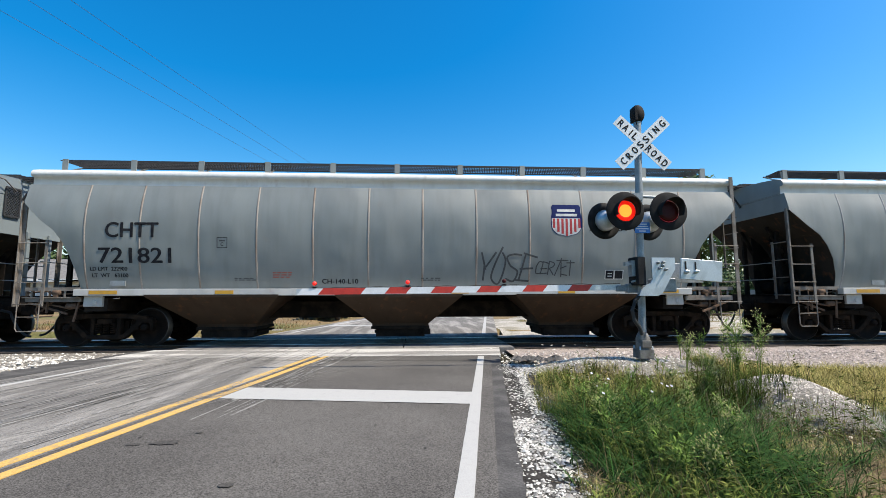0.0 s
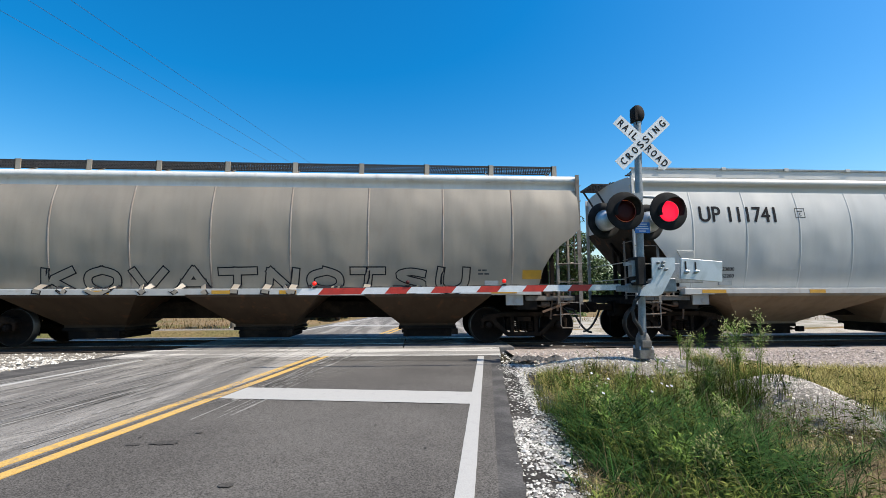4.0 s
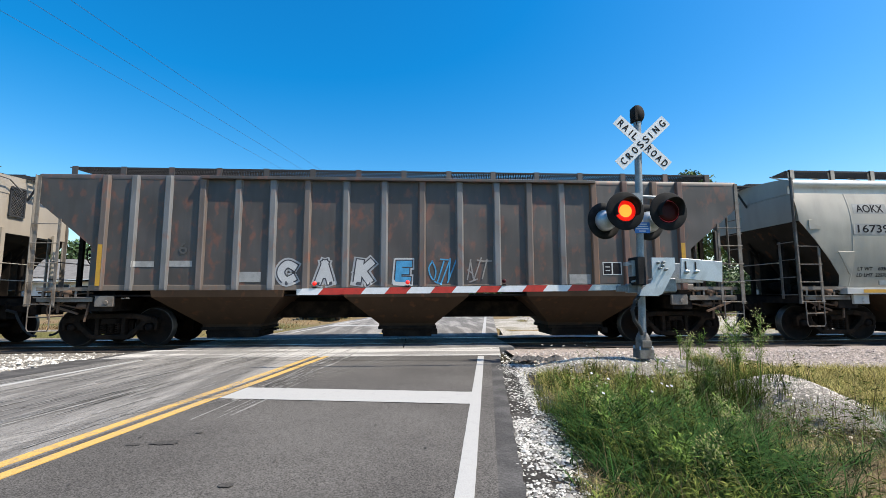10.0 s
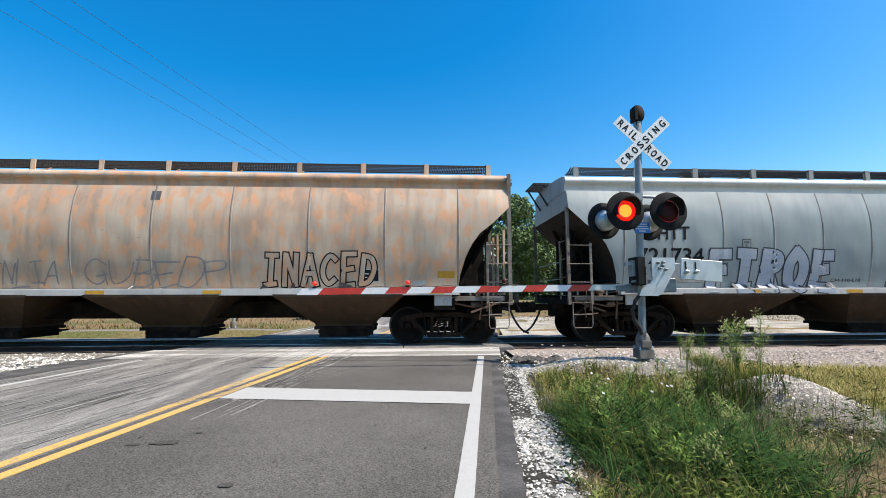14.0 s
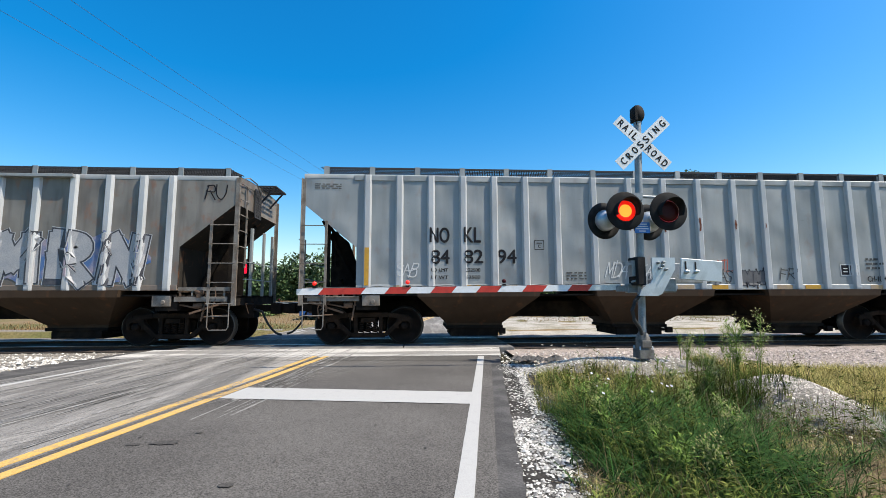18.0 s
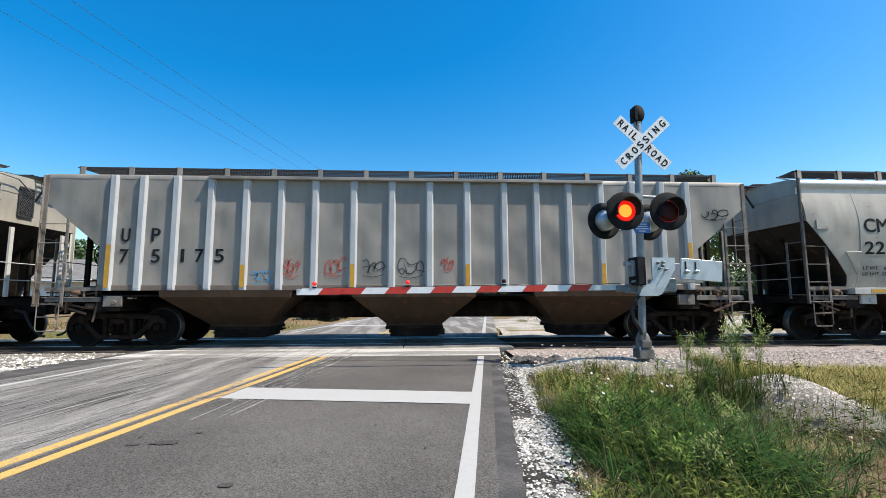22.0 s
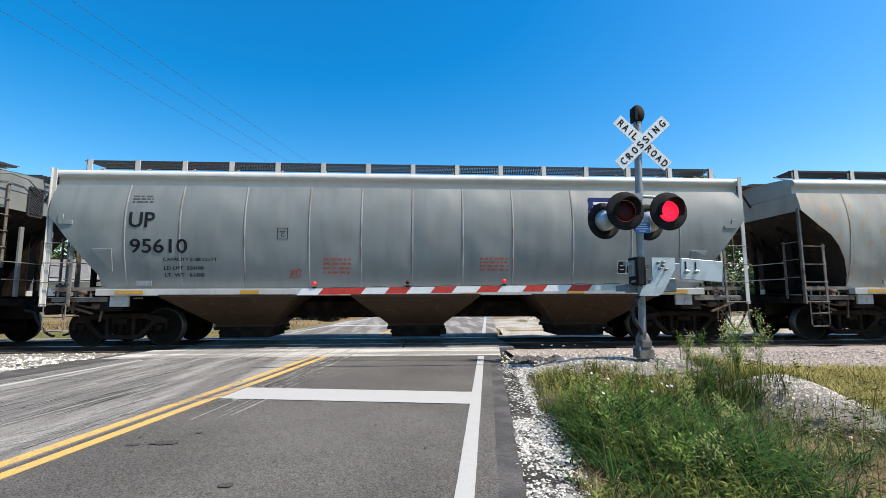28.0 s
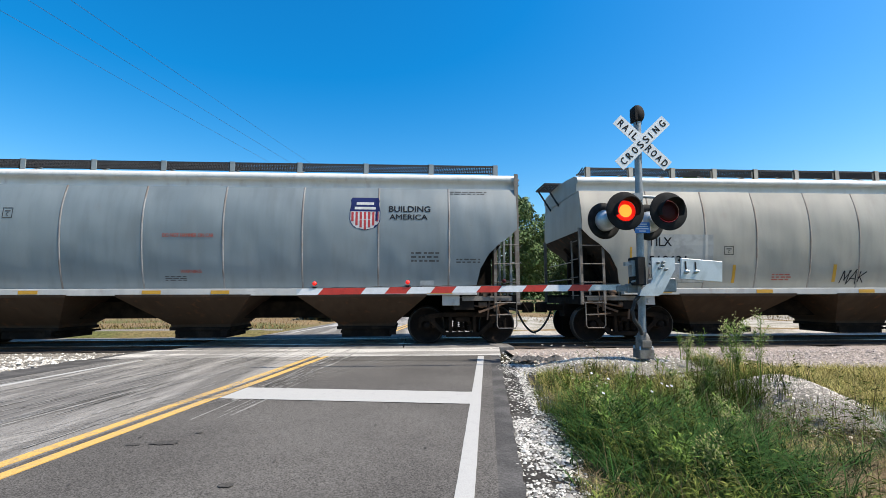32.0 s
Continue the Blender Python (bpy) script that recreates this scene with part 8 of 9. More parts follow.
put_mark(*c, "lines", 5.55, 1.77, 0.28, 0.17, 2, "ink_grey")
c = CARS["f"]
put_mark(*c, "text", -5.82, 2.66, 0.7, 0.19, "CMO", "ink")
put_mark(*c, "text", -5.73, 2.18, 0.84, 0.21, "22332", "ink")
put_mark(*c, "text", -5.74, 1.72, 0.8, 0.09, "LD LMT  224600", "ink")
put_mark(*c, "text", -5.73, 1.59, 0.79, 0.08, "LT  WT   61200", "ink")
put_mark(*c, "plate", -4.18, 2.37, 0.25, 0.23)
put_mark(*c, "piece", -1.08, 1.94, 4.95, 1.04, "SINKOE", "tan", 31)
put_mark(*c, "bars", 5.53, 3.64, 1.75, 0.52)
put_mark(*c, "aei", 4.46, 1.74, 0.47, 0.29)
put_mark(*c, "tape", -6.73, 1.98, 0.07, 0.87)
put_mark(*c, "tape", -4.03, 1.76, 0.08, 0.45)
put_mark(*c, "tape", 6.72, 2.04, 0.2, 0.93)
put_mark(*c, "lines", 5.68, 1.87, 0.76, 0.17, 3, "ink_grey")
c = CARS["g"]
put_mark(*c, "text", -5.55, 3.13, 0.72, 0.22, "CMO", "ink")
put_mark(*c, "text", -5.55, 2.69, 0.84, 0.22, "23476", "ink")
put_mark(*c, "plate", -4.12, 2.44, 0.23, 0.24)
put_mark(*c, "text", -5.49, 1.67, 0.8, 0.08, "LD LMT  223700", "ink")
put_mark(*c, "text", -5.48, 1.53, 0.8, 0.08, "LT  WT   62300", "ink")
put_mark(*c, "text", 0.01, 2.68, 1.18, 0.09, "DO NOT HAMMER ON CAR", "ink_red")
put_mark(*c, "tape", -6.69, 1.94, 0.02, 0.88)
put_mark(*c, "tape", -3.97, 1.73, 0.06, 0.43)
put_mark(*c, "tape", -1.28, 1.75, 0.07, 0.45)
put_mark(*c, "tape", 1.42, 1.76, 0.09, 0.46)
put_mark(*c, "tape", 4.1, 1.77, 0.1, 0.46)
put_mark(*c, "tape", 6.81, 2.07, 0.14, 0.81)
put_mark(*c, "script", 5.44, 1.76, 1.83, 0.52, "VSOLTE", "spray_red")
put_mark(*c, "tag", -7.19, 2.78, 0.58, 0.36, 10, "spray_blue")
put_mark(*c, "lines", 5.58, 2.07, 0.67, 0.1, 2, "ink_grey")
put_mark(*c, "lines", -2.89, 1.58, 0.37, 0.11, 2, "ink_grey")
put_mark(*c, "lines", -1.74, 1.66, 0.51, 0.17, 3, "ink_red")
put_mark(*c, "lines", 1.86, 1.67, 0.34, 0.17, 3, "ink_red")
c = CARS["h"]
put_mark(*c, "patch", -5.94, 3.41, 0.91, 0.27)
put_mark(*c, "patch", -5.87, 2.87, 1.23, 0.28)
put_mark(*c, "text", -5.95, 3.41, 0.74, 0.21, "AOKX", "ink")
put_mark(*c, "text", -5.85, 2.88, 1.03, 0.2, "167398", "ink")
put_mark(*c, "plate", -3.97, 3.13, 0.26, 0.26)
put_mark(*c, "text", -5.91, 1.86, 0.88, 0.09, "LT WT    60300", "ink")
put_mark(*c, "text", -5.91, 1.7, 0.88, 0.09, "LD LMT  225700", "ink")
put_mark(*c, "text", -1.83, 2.09, 0.48, 0.07, "WARNING", "ink")
put_mark(*c, "lines", -1.81, 1.87, 0.89, 0.26, 4, "ink_grey")
put_mark(*c, "lines", 5.42, 1.93, 0.45, 0.27, 3, "ink_grey")
put_mark(*c, "text", -1.7, 2.03, 0.46, 0.06, "WARNING", "ink")
put_mark(*c, "lines", -1.7, 1.82, 0.81, 0.23, 4, "ink_grey")
put_mark(*c, "text", 1.92, 2.05, 0.48, 0.06, "WARNING", "ink")
put_mark(*c, "aei", 5.43, 1.86, 0.45, 0.29)
put_mark(*c, "lines", 6.17, 2.08, 0.71, 0.22, 3, "ink_grey")
c = CARS["i"]
put_mark(*c, "text", -5.15, 2.33, 0.2, 0.28, "6", "ink_grey")
put_mark(*c, "piece", -2.73, 1.76, 0.5, 0.58, "C", "white", 41)
put_mark(*c, "piece", -1.85, 1.76, 0.46, 0.58, "A", "white", 42)
put_mark(*c, "piece", -0.93, 1.78, 0.52, 0.64, "K", "white", 43)
put_mark(*c, "piece", 0.02, 1.78, 0.46, 0.56, "E", "blue", 44)
put_mark(*c, "script", 0.92, 1.79, 0.6, 0.5, "OIN", "spray_blue")
put_mark(*c, "script", 1.81, 1.83, 0.5, 0.5, "AIT", "spray_soft")
put_mark(*c, "tape", -7.06, 1.92, 0.08, 0.96)
put_mark(*c, "tape", 7.09, 2.23, 0.15, 0.54)
put_mark(*c, "aei", 5.17, 1.86, 0.48, 0.32)
put_mark(*c, "patch", -6.03, 1.95, 0.48, 0.13)
put_mark(*c, "patch", -5.19, 1.96, 0.53, 0.14)
put_mark(*c, "patch", -3.59, 1.65, 0.5, 0.24)
put_mark(*c, "patch", 4.35, 1.6, 0.53, 0.23)
c = CARS["j"]
put_mark(*c, "text", -5.6, 2.67, 0.72, 0.22, "CMO", "ink")
put_mark(*c, "text", -5.5, 2.21, 0.85, 0.21, "23095", "ink")
put_mark(*c, "text", -5.51, 1.68, 0.76, 0.08, "LD LMT  223400", "ink")
put_mark(*c, "text", -5.5, 1.53, 0.75, 0.08, "LT  WT   62600", "ink")
put_mark(*c, "plate", -4.09, 2.45, 0.24, 0.24)
put_mark(*c, "text", 0.07, 2.71, 1.2, 0.09, "DO NOT HAMMER ON CAR", "ink_red")
put_mark(*c, "tape", -6.69, 1.95, 0.03, 0.88)
put_mark(*c, "tape", -3.97, 1.74, 0.08, 0.46)
put_mark(*c, "tape", -1.28, 1.75, 0.09, 0.45)
put_mark(*c, "tape", 1.41, 1.76, 0.1, 0.47)
put_mark(*c, "tape", 4.15, 1.77, 0.11, 0.47)
put_mark(*c, "tape", 6.87, 2.08, 0.15, 0.82)
put_mark(*c, "lines", 5.6, 1.96, 0.58, 0.24, 3, "ink_grey")
put_mark(*c, "lines", -1.68, 1.67, 0.46, 0.18, 3, "ink_red")
put_mark(*c, "lines", -2.85, 1.59, 0.45, 0.11, 2, "ink_grey")
c = CARS["k"]
put_mark(*c, "text", -6.07, 2.74, 1.15, 0.34, "CHTT", "ink")
put_mark(*c, "text", -5.99, 2.17, 1.71, 0.4, "721734", "ink")
put_mark(*c, "text", -6.57, 1.86, 0.84, 0.08, "LD LMT  222800", "ink")
put_mark(*c, "text", -6.56, 1.71, 0.84, 0.08, "LT  WT   63200", "ink")
put_mark(*c, "plate", -4.02, 2.48, 0.23, 0.24)
put_mark(*c, "piece", -3.37, 1.80, 3.4, 1.12, "FIROE", "silver", 51)
put_mark(*c, "piece", 1.41, 1.86, 3.25, 0.92, "HAVOE", "silver", 52)
put_mark(*c, "text", -1.31, 1.57, 0.81, 0.08, "CH-110-L10", "ink")
put_mark(*c, "shield", 4.3, 2.97, 0.64, 0.79)
put_mark(*c, "text", 5.34, 3.03, 0.98, 0.14, "BUILDING", "ink")
put_mark(*c, "text", 5.3, 2.83, 0.88, 0.14, "AMERICA", "ink")
put_mark(*c, "aei", 5.6, 1.71, 0.39, 0.3)
put_mark(*c, "lines", 6.75, 1.96, 0.77, 0.27, 3, "ink_grey")
put_mark(*c, "tag", 6.89, 1.62, 0.72, 0.23, 55, "spray_green")
c = CARS["l"]
put_mark(*c, "piece", 3.88, 1.82, 2.72, 0.82, "INACED", "bare", 61)
put_mark(*c, "script", -3.0, 1.75, 1.9, 0.55, "OINLIA", "spray_soft")
put_mark(*c, "script", 0.1, 1.74, 3.2, 0.6, "GUBEDP", "spray_soft")
put_mark(*c, "aei", 5.09, 1.69, 0.4, 0.31)
put_mark(*c, "tape", 6.9, 1.71, 0.41, 0.16)
put_mark(*c, "patch_dark", 0.03, 3.58, 0.22, 0.23)
put_mark(*c, "script", 0.38, 0.88, 0.85, 0.3, "BENS", "ink")
c = CARS["m"]
put_mark(*c, "text", -6.07, 2.5, 1.47, 0.37, "95745", "ink")
put_mark(*c, "text", -6.44, 3.11, 0.68, 0.35, "UP", "ink")
put_mark(*c, "plate", -3.38, 2.77, 0.28, 0.27)
put_mark(*c, "shield", 4.38, 3.39, 0.88, 0.85)
put_mark(*c, "text", 5.51, 3.5, 1.1, 0.17, "BUILDING", "ink")
put_mark(*c, "text", 5.46, 3.28, 1.04, 0.16, "AMERICA", "ink")
c = CARS["n"]
put_mark(*c, "text", -5.22, 2.67, 0.49, 0.38, "NO", "ink")
put_mark(*c, "text", -4.42, 2.68, 0.43, 0.38, "KL", "ink")
put_mark(*c, "text", -5.2, 2.14, 0.45, 0.35, "84", "ink")
put_mark(*c, "text", -4.39, 2.15, 0.47, 0.34, "82", "ink")
put_mark(*c, "text", -3.57, 2.15, 0.48, 0.35, "94", "ink")
put_mark(*c, "plate", -2.76, 2.44, 0.24, 0.24)
put_mark(*c, "text", -5.22, 1.82, 0.41, 0.08, "LD LMT", "ink")
put_mark(*c, "text", -4.41, 1.82, 0.36, 0.09, "222500", "ink")
put_mark(*c, "text", -5.22, 1.64, 0.41, 0.09, "LT WT", "ink")
put_mark(*c, "text", -4.41, 1.65, 0.36, 0.08, "63500", "ink")
put_mark(*c, "tape", -7.08, 1.9, 0.12, 0.91)
put_mark(*c, "aei", 5.28, 1.83, 0.49, 0.29)
put_mark(*c, "tape", 7.03, 1.94, 0.14, 0.85)
put_mark(*c, "text", 5.98, 1.6, 0.47, 0.14, "CH-100", "ink")
put_mark(*c, "lines", 5.94, 1.99, 0.4, 0.34, 3, "ink_grey")
put_mark(*c, "script", -0.8, 1.83, 0.56, 0.35, "MDA", "emblem_white")
put_mark(*c, "script", 0.08, 1.80, 0.56, 0.35, "FASK", "emblem_white")
put_mark(*c, "script", 1.0, 1.80, 0.62, 0.4, "KEYS", "emblem_white")
put_mark(*c, "script", 1.97, 1.93, 0.36, 0.24, "NTL", "ink_red")
put_mark(*c, "script", 1.82, 1.67, 0.66, 0.36, "BIAS", "ink_grey")
put_mark(*c, "piece", 2.68, 1.62, 0.62, 0.36, "MM", "black", 77)
put_mark(*c, "script", 2.68, 1.62, 0.6, 0.42, "NUM", "ink")
put_mark(*c, "lines", -1.85, 1.68, 0.5, 0.22, 3, "ink_grey")
put_mark(*c, "lines", 0.9, 1.57, 0.44, 0.1, 3, "ink_grey")
put_mark(*c, "plate", 0.08, 1.62, 0.22, 0.13)
put_mark(*c, "script", 3.6, 1.72, 0.4, 0.3, "FR", "ink_grey")
put_mark(*c, "script", -6.0, 1.83, 0.5, 0.3, "SAB", "emblem_white")
for x, old in ((-6.12, 1), (-4.43, 0), (-3.52, 1), (-1.78, 1), (-0.92, 0), (0.92, 1), (1.80, 0), (3.50, 1), (4.25, 0), (6.0, 1)):
    put_mark(*c, "tape_old" if old else "tape", x, 1.40, 0.42, 0.10)
put_mark(*c, "lines", -7.93, 3.86, 0.64, 0.15, 3, "ink_grey")
for i, (x, z, w, h) in enumerate(((-0.45, 2.95, 0.05, 0.3), (0.45, 2.98, 0.10, 0.42), (1.36, 2.97, 0.07, 0.34), (2.29, 2.97, 0.07, 0.24), (3.09, 2.96, 0.04, 0.12), (-1.36, 2.9, 0.05, 0.07))):
    r = random.Random(i)
    left = [(-w * r.uniform(0.2, 0.5), -h / 2 + h * j / 6) for j in range(7)]
    right = [(w * r.uniform(0.1, 0.55) * (1 - 0.7 * abs(j / 3 - 1)), -h / 2 + h * j / 6) for j in range(7)]
    part("rust_gouge", flat_mark(c[1], x, z, [(left[j], right[j], right[j + 1], left[j + 1]) for j in range(6)], 0.003), M["rust_scar"], c[0], "bare rusted gouge")
c = CARS["o"]
put_mark(*c, "text", -6.66, 2.57, 0.23, 0.29, "U", "ink")
put_mark(*c, "text", -5.86, 2.58, 0.21, 0.3, "P", "ink")
put_mark(*c, "text", -6.75, 2.17, 0.19, 0.29, "7", "ink")
put_mark(*c, "text", -5.9, 2.18, 0.2, 0.3, "9", "ink")
put_mark(*c, "text", -4.22, 2.23, 0.18, 0.26, "4", "ink")
put_mark(*c, "text", -3.41, 2.23, 0.15, 0.27, "1", "ink")
put_mark(*c, "mist", 0.65, 2.02, 11.9, 1.25, 70, "spray_rim")
put_mark(*c, "piece", -3.15, 1.94, 4.1, 0.98, "OMAFE", "dim", 71)
put_mark(*c, "piece", 0.95, 2.0, 4.0, 1.15, "EPIC", "dim", 72)
put_mark(*c, "piece", 4.75, 2.08, 3.6, 1.32, "MRN", "dim", 73)
put_mark(*c, "script", -7.5, 3.25, 0.6, 0.32, "KNO", "ink")
put_mark(*c, "script", -7.42, 2.88, 0.55, 0.34, "HES", "ink")
put_mark(*c, "script", 8.0, 3.68, 0.5, 0.4, "RU", "ink")
put_mark(*c, "patch", -5.16, 1.63, 0.51, 0.41)
put_mark(*c, "script", -5.93, 1.61, 0.71, 0.5, "SU", "spray_blue")
c = CARS["p"]
put_mark(*c, "text", -5.86, 2.97, 1.06, 0.36, "CMO", "ink")
put_mark(*c, "text", -5.7, 2.39, 1.4, 0.33, "22519", "ink")
put_mark(*c, "text", -5.96, 1.88, 0.9, 0.08, "LT WT    60600", "ink")
put_mark(*c, "text", -5.95, 1.73, 0.9, 0.08, "LD LMT  225400", "ink")
put_mark(*c, "plate", -4.25, 2.68, 0.26, 0.25)
put_mark(*c, "text", -1.88, 2.09, 0.51, 0.07, "WARNING", "ink")
put_mark(*c, "lines", -1.9, 1.87, 0.92, 0.26, 4, "ink_grey")
put_mark(*c, "text", 1.81, 2.11, 0.54, 0.07, "WARNING", "ink")
put_mark(*c, "lines", 1.79, 1.88, 0.89, 0.25, 4, "ink_grey")
put_mark(*c, "shield", 4.29, 3.26, 0.77, 0.76)
put_mark(*c, "text", 5.31, 3.34, 1.0, 0.15, "BUILDING", "ink")
put_mark(*c, "text", 5.31, 3.15, 1.01, 0.14, "AMERICA", "ink")
put_mark(*c, "aei", 5.34, 1.91, 0.49, 0.29)
c = CARS["q"]
put_mark(*c, "text", -6.65, 2.63, 0.2, 0.32, "U", "ink")
put_mark(*c, "text", -5.97, 2.64, 0.21, 0.32, "P", "ink")
put_mark(*c, "text", -6.66, 2.14, 0.2, 0.32, "7", "ink")
put_mark(*c, "text", -5.95, 2.14, 0.2, 0.32, "5", "ink")
put_mark(*c, "text", -5.34, 2.15, 0.08, 0.32, "1", "ink")
put_mark(*c, "text", -4.96, 2.15, 0.2, 0.32, "7", "ink")
put_mark(*c, "text", -4.5, 2.15, 0.22, 0.32, "5", "ink")
put_mark(*c, "tape", -7.06, 1.9, 0.05, 1.0)
put_mark(*c, "tape", -3.98, 1.67, 0.07, 0.53)
put_mark(*c, "tape", -1.42, 1.68, 0.08, 0.54)
put_mark(*c, "tape", 1.39, 1.68, 0.1, 0.55)
put_mark(*c, "tape", 4.77, 1.7, 0.13, 0.56)
put_mark(*c, "tape", 7.09, 2.23, 0.15, 0.54)
put_mark(*c, "tag", -2.83, 1.87, 0.38, 0.5, 81, "ink_red")
put_mark(*c, "tag", -1.8, 1.91, 0.46, 0.52, 82, "ink_red")
put_mark(*c, "tag", -0.9, 1.87, 0.53, 0.44, 83, "ink_grey")
put_mark(*c, "tag", 0.01, 1.88, 0.61, 0.51, 84, "ink_grey")
put_mark(*c, "tag", 0.88, 1.97, 0.31, 0.34, 85, "ink_red")
put_mark(*c, "tag", -3.54, 1.67, 0.5, 0.36, 86, "spray_blue")
put_mark(*c, "shield_worn", 5.2, 3.2, 0.55, 0.75)
put_mark(*c, "tag", 7.7, 3.26, 0.64, 0.34, 87, "ink")
c = CARS["r"]
put_mark(*c, "patch", -6.05, 3.41, 0.92, 0.27)
put_mark(*c, "patch", -5.9, 2.89, 1.21, 0.29)
put_mark(*c, "text", -6.04, 3.41, 0.75, 0.2, "AOKX", "ink")
put_mark(*c, "text", -5.9, 2.89, 1.03, 0.21, "167223", "ink")
put_mark(*c, "plate", -4.0, 3.13, 0.25, 0.24)
put_mark(*c, "text", -5.98, 1.88, 1.05, 0.09, "LT WT    60200", "ink")
put_mark(*c, "text", -5.98, 1.73, 1.05, 0.09, "LD LMT  225600", "ink")
put_mark(*c, "text", -1.8, 2.1, 0.5, 0.08, "WARNING", "ink")
put_mark(*c, "lines", -1.8, 1.87, 0.94, 0.25, 4, "ink_grey")
put_mark(*c, "text", 1.88, 2.12, 0.52, 0.08, "WARNING", "ink")
put_mark(*c, "lines", 1.91, 1.88, 0.94, 0.25, 4, "ink_grey")
put_mark(*c, "script", -3.5, 1.82, 2.1, 0.34, "OUKEH", "ink")
put_mark(*c, "aei", 5.41, 1.92, 0.49, 0.3)
c = CARS["s"]
put_mark(*c, "text", -6.63, 2.62, 0.33, 0.38, "M", "ink")
put_mark(*c, "text", -5.95, 2.63, 0.24, 0.38, "P", "ink")
put_mark(*c, "text", -6.62, 2.16, 0.18, 0.33, "7", "ink")
put_mark(*c, "text", -5.94, 2.16, 0.21, 0.33, "2", "ink")
put_mark(*c, "text", -5.17, 2.17, 0.22, 0.34, "2", "ink")
put_mark(*c, "text", -4.52, 2.17, 0.21, 0.33, "3", "ink")
put_mark(*c, "text", -4.23, 2.17, 0.19, 0.33, "3", "ink")
put_mark(*c, "text", -3.63, 2.18, 0.22, 0.34, "2", "ink")
put_mark(*c, "patch_dark", -5.97, 1.73, 0.43, 0.28)
put_mark(*c, "patch_dark", -5.18, 1.73, 0.46, 0.28)
put_mark(*c, "tape", -7.07, 1.8, 0.07, 0.73)
put_mark(*c, "tape", -5.59, 1.69, 0.08, 0.48)
put_mark(*c, "tape", -3.13, 1.7, 0.09, 0.5)
put_mark(*c, "tape", -0.45, 1.7, 0.1, 0.51)
put_mark(*c, "tape", 2.3, 1.71, 0.12, 0.51)
put_mark(*c, "tape", 4.8, 1.72, 0.14, 0.52)
put_mark(*c, "script", -4.43, 1.76, 0.37, 0.51, "M", "ink_grey")
put_mark(*c, "script", -3.59, 1.74, 0.36, 0.45, "A", "ink_grey")
put_mark(*c, "tag", -2.81, 1.79, 0.3, 0.47, 97, "ink_grey")
put_mark(*c, "script", -0.98, 1.8, 0.2, 0.4, "D", "ink")
put_mark(*c, "tag", -0.94, 1.82, 0.4, 0.38, 99, "ink_grey")
put_mark(*c, "tag", -0.03, 1.84, 0.61, 0.59, 100, "ink_grey")
put_mark(*c, "tag", -7.88, 3.11, 0.57, 0.71, 101, "emblem_white")
put_mark(*c, "shield_worn", 5.19, 2.95, 0.50, 0.74)
put_mark(*c, "aei", 6.6, 1.79, 0.47, 0.30)
put_mark(*c, "text", 3.95, 1.62, 0.5, 0.11, "CH-180-50", "ink")
put_mark(*c, "lines", 5.15, 1.70, 0.42, 0.3, 5, "ink_grey")
put_mark(*c, "patch_dark", 4.3, 2.85, 0.5, 0.9)
c = CARS["t"]
put_mark(*c, "text", -5.43, 2.95, 1.07, 0.37, "CMO", "ink")
put_mark(*c, "text", -5.3, 2.33, 1.41, 0.37, "20770", "ink")
put_mark(*c, "plate", -4.36, 2.61, 0.27, 0.25)
put_mark(*c, "script", -1.66, 1.97, 0.91, 0.55, "BACE", "ink")
put_mark(*c, "script", -0.67, 1.94, 0.85, 0.4, "SEOL", "spray_blue")
put_mark(*c, "patch_dark", -2.51, 1.92, 0.53, 0.28)
put_mark(*c, "lines", -4.03, 1.93, 0.67, 0.12, 2, "ink_grey")
put_mark(*c, "shield", 5.38, 2.93, 0.6, 0.77)
put_mark(*c, "text", 6.38, 3.0, 0.89, 0.13, "BUILDING", "ink")
put_mark(*c, "text", 6.37, 2.8, 0.85, 0.13, "AMERICA", "ink")
c = CARS["u"]
put_mark(*c, "text", -6.28, 2.98, 0.59, 0.36, "UP", "ink")
put_mark(*c, "text", -5.89, 2.37, 1.3, 0.33, "95610", "ink")
put_mark(*c, "text", -5.18, 2.06, 1.23, 0.08, "CAPACITY 5188 CU FT", "ink")
put_mark(*c, "text", -5.33, 1.86, 0.9, 0.08, "LD LMT  224100", "ink")
put_mark(*c, "text", -5.32, 1.7, 0.9, 0.08, "LT  WT   61300", "ink")
put_mark(*c, "plate", -3.06, 2.67, 0.25, 0.27)
put_mark(*c, "lines", -6.31, 3.48, 0.47, 0.21, 3, "ink_grey")
put_mark(*c, "lines", -1.79, 1.91, 0.65, 0.41, 4, "ink_red")
put_mark(*c, "lines", 1.99, 1.96, 0.7, 0.35, 4, "ink_red")
put_mark(*c, "tag", -2.78, 1.75, 0.28, 0.26, 107, "ink_red")
put_mark(*c, "shield", 4.7, 3.23, 0.67, 0.79)
put_mark(*c, "text", 5.68, 3.34, 0.99, 0.15, "BUILDING", "ink")
put_mark(*c, "text", 5.67, 3.13, 0.97, 0.15, "AMERICA", "ink")
put_mark(*c, "aei", 5.3, 1.89, 0.46, 0.33)
put_mark(*c, "lines", 6.14, 1.91, 0.94, 0.08, 2, "ink_grey")
c = CARS["v"]
put_mark(*c, "text", -6.23, 2.78, 1.16, 0.32, "CMO", "ink")
put_mark(*c, "text", -6.18, 2.17, 1.49, 0.35, "21930", "ink")
put_mark(*c, "text", -6.52, 1.89, 0.82, 0.08, "LD LMT  222200", "ink")
put_mark(*c, "text", -6.52, 1.74, 0.81, 0.09, "LT  WT   63800", "ink")
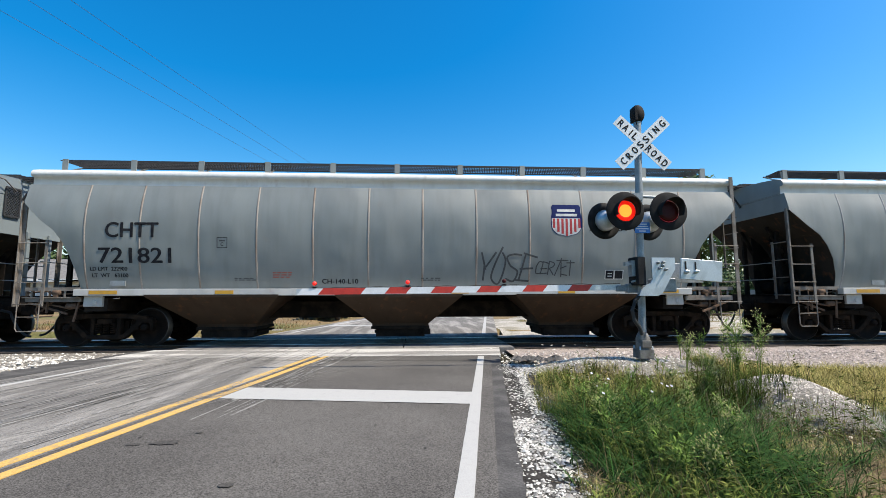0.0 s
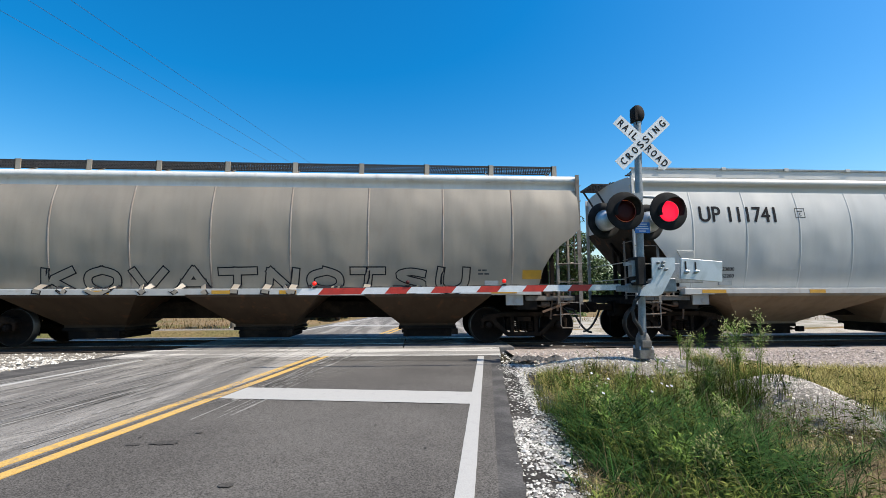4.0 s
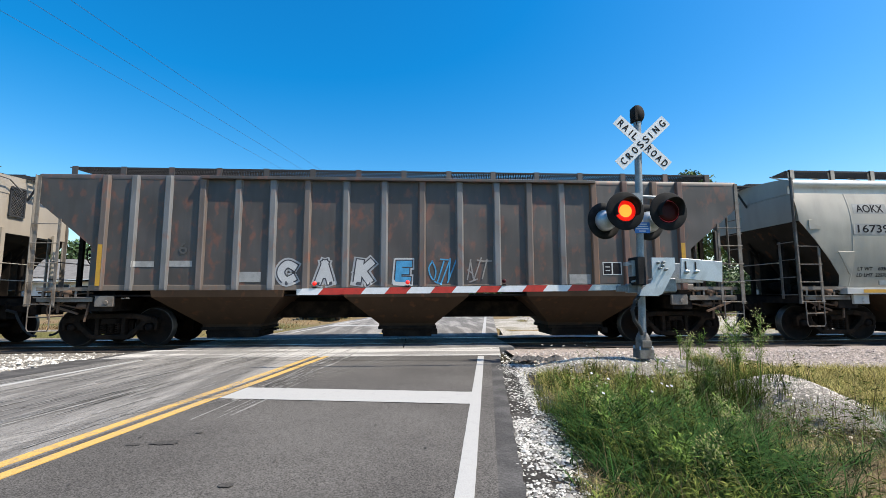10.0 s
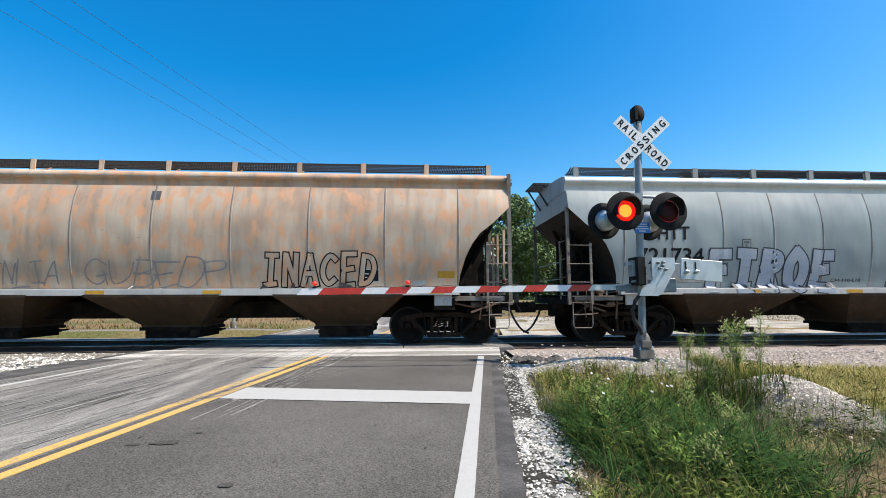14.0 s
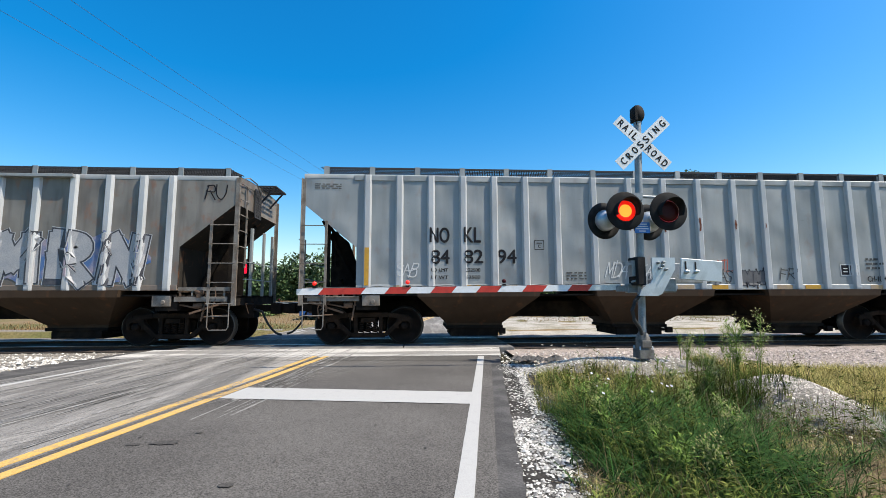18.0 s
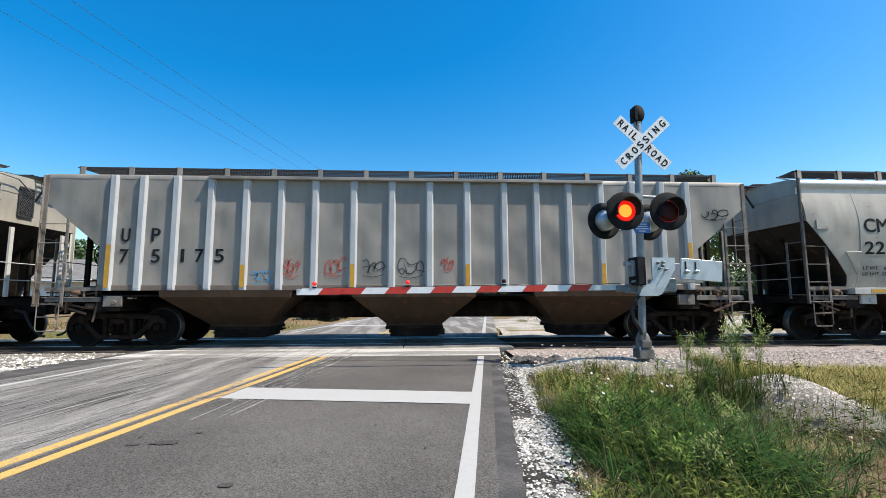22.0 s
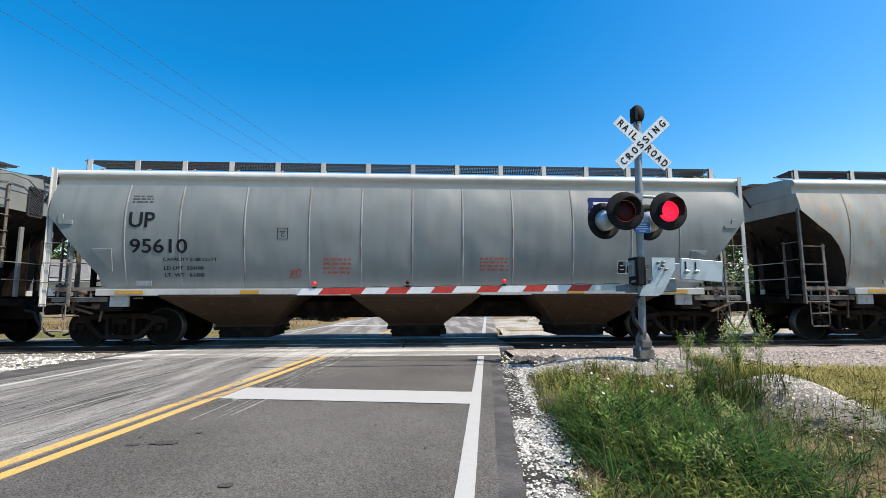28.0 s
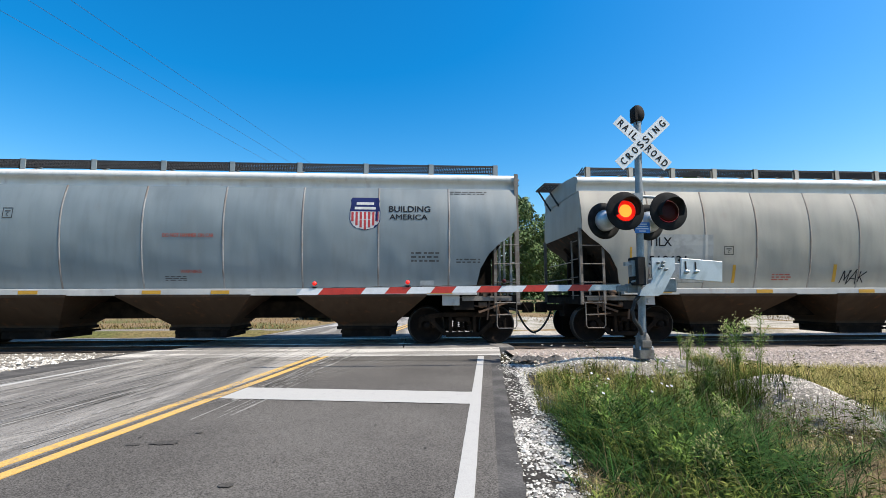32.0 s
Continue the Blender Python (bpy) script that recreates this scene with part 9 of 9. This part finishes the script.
put_mark(*c, "plate", -4.02, 2.5, 0.25, 0.24)
put_mark(*c, "shield", 4.27, 3.11, 0.79, 0.79)
put_mark(*c, "text", 5.34, 3.11, 0.97, 0.14, "BUILDING", "ink")
put_mark(*c, "text", 5.35, 2.9, 0.99, 0.14, "AMERICA", "ink")
put_mark(*c, "script", -1.17, 1.77, 1.08, 0.44, "KRSO", "ink")
put_mark(*c, "aei", 5.4, 1.74, 0.53, 0.28)
put_mark(*c, "tag", 3.71, 1.68, 0.88, 0.25, 109, "ink_grey")
put_mark(*c, "lines", 6.76, 1.99, 0.72, 0.28, 3, "ink_grey")
put_mark(*c, "tag", -4.96, 2.64, 0.45, 0.21, 110, "ink_grey")
c = CARS["w"]
put_mark(*c, "patch_pale", -5.41, 2.3, 1.68, 0.81)
put_mark(*c, "text", -5.95, 2.52, 0.6, 0.22, "TILX", "ink")
put_mark(*c, "text", -5.75, 2.06, 0.96, 0.23, "519631", "ink")
put_mark(*c, "plate", -4.17, 2.31, 0.24, 0.22)
put_mark(*c, "text", -5.81, 1.68, 0.79, 0.08, "LD LMT  223400", "ink")
put_mark(*c, "text", -5.8, 1.55, 0.79, 0.08, "LT  WT   62600", "ink")
put_mark(*c, "tape", -6.69, 1.91, 0.05, 0.95)
put_mark(*c, "tape", -4.01, 1.73, 0.08, 0.45)
put_mark(*c, "tape", -1.33, 1.75, 0.09, 0.44)
put_mark(*c, "tape", 1.33, 1.75, 0.1, 0.45)
put_mark(*c, "tape", 4.0, 1.76, 0.12, 0.45)
put_mark(*c, "tape", 6.71, 2.22, 0.14, 0.54)
put_mark(*c, "script", -0.8, 1.65, 0.65, 0.31, "MAK", "ink")
put_mark(*c, "aei", 4.47, 1.72, 0.46, 0.29)
put_mark(*c, "lines", -2.74, 1.65, 0.51, 0.19, 3, "ink_red")
c = CARS["x"]
put_mark(*c, "shield", 4.23, 3.17, 0.69, 0.78)
put_mark(*c, "text", 5.3, 3.29, 1.0, 0.15, "BUILDING", "ink")
put_mark(*c, "text", 5.27, 3.09, 0.92, 0.13, "AMERICA", "ink")
put_mark(*c, "text", 0.14, 2.62, 1.16, 0.09, "DO NOT HAMMER ON CAR", "ink_red")
put_mark(*c, "text", 0.19, 1.78, 0.48, 0.08, "WARNING", "ink_red")
put_mark(*c, "lines", -0.16, 1.62, 0.49, 0.13, 3, "ink_grey")
put_mark(*c, "lines", 5.68, 2.13, 0.68, 0.28, 3, "ink_grey")
put_mark(*c, "lines", 6.72, 2.04, 0.58, 0.13, 2, "ink_grey")
put_mark(*c, "plate", -3.9, 3.12, 0.22, 0.24)
put_mark(*c, "lines", 6.74, 3.72, 0.91, 0.1, 2, "ink_grey")
# amber tape and small fittings along the sills
for name, (car, k) in CARS.items():
    if k.style == "rib":
        continue
    h = k.length / 2
    y = -(1.585 + 0.004)
    for i, x in enumerate((-h + 1.9, -h + 4.6, -h + 7.3, h - 7.0, h - 4.4, h - 1.9)):
        w = 0.62 if i in (0, 5) else 0.42
        part("sill_reflector", shared(("sill_reflector", w), lambda b: add_box(b, -w / 2, w / 2, -0.002, 0.003, 1.25, 1.335), M["yellow_tape"]), None, car, "amber reflective strip" , at=(x, y, 0))
    for x in (-h + 2.2, h - 2.2):
        part("seal_tray", shared(("seal_tray",), lambda b: (add_box(b, -0.17, 0.17, -0.03, 0.0, 1.44, 1.45), add_box(b, -0.17, 0.17, -0.03, -0.026, 1.44, 1.56), add_box(b, -0.17, -0.16, -0.03, 0.0, 1.44, 1.56), add_box(b, 0.16, 0.17, -0.03, 0.0, 1.44, 1.56)), M["galv_dark"]), None, car, at=(x, -1.555, 0))
# ---- what moves ----
def travel(t):
    """Metres that the train has gone: it slows very slightly."""
    u = t / 32
    return 32 * (12.3333 * u - 0.2297 * u * u + 0.0829 * u ** 3)


def motions():
    for car, x in TRAIN:
        walk(car, [(t, pose(x + travel(t), TRACK_Y, 0.012)) for t in range(0, 33, 2)])
    turn = [(i / 30, math.degrees(travel(i / 30) / 0.455)) for i in range(0, 961)]
    for w, dx in WHEELS:
        walk(w, [(t, pose(dx, 0, 0.467, 0, a, 0)) for t, a in turn])
    for led, first, place in FLASHERS:
        walk(led, flash_rows(first, place))


def flash_rows(first, place):
    """A two-faced lamp disc turns over in its housing: lit face out for half of each period."""
    rows, t, period = [(0.0, place @ pose(0, 0, 0, 0, 0, 0 if first else 180))], 0.658, 1.364
    ang = 0 if first else 180
    while t < 31.9:
        start = round((t - 0.035) * 30) / 30
        rows.append((start, place @ pose(0, 0, 0, 0, 0, ang)))
        for j in (1, 2, 3):
            rows.append((start + j / 30, place @ pose(0, 0, 0, 0, 0, ang + 60 * j)))
        ang += 180
        t += period / 2
    rows.append((32.0, place @ pose(0, 0, 0, 0, 0, ang)))
    return rows


motions()
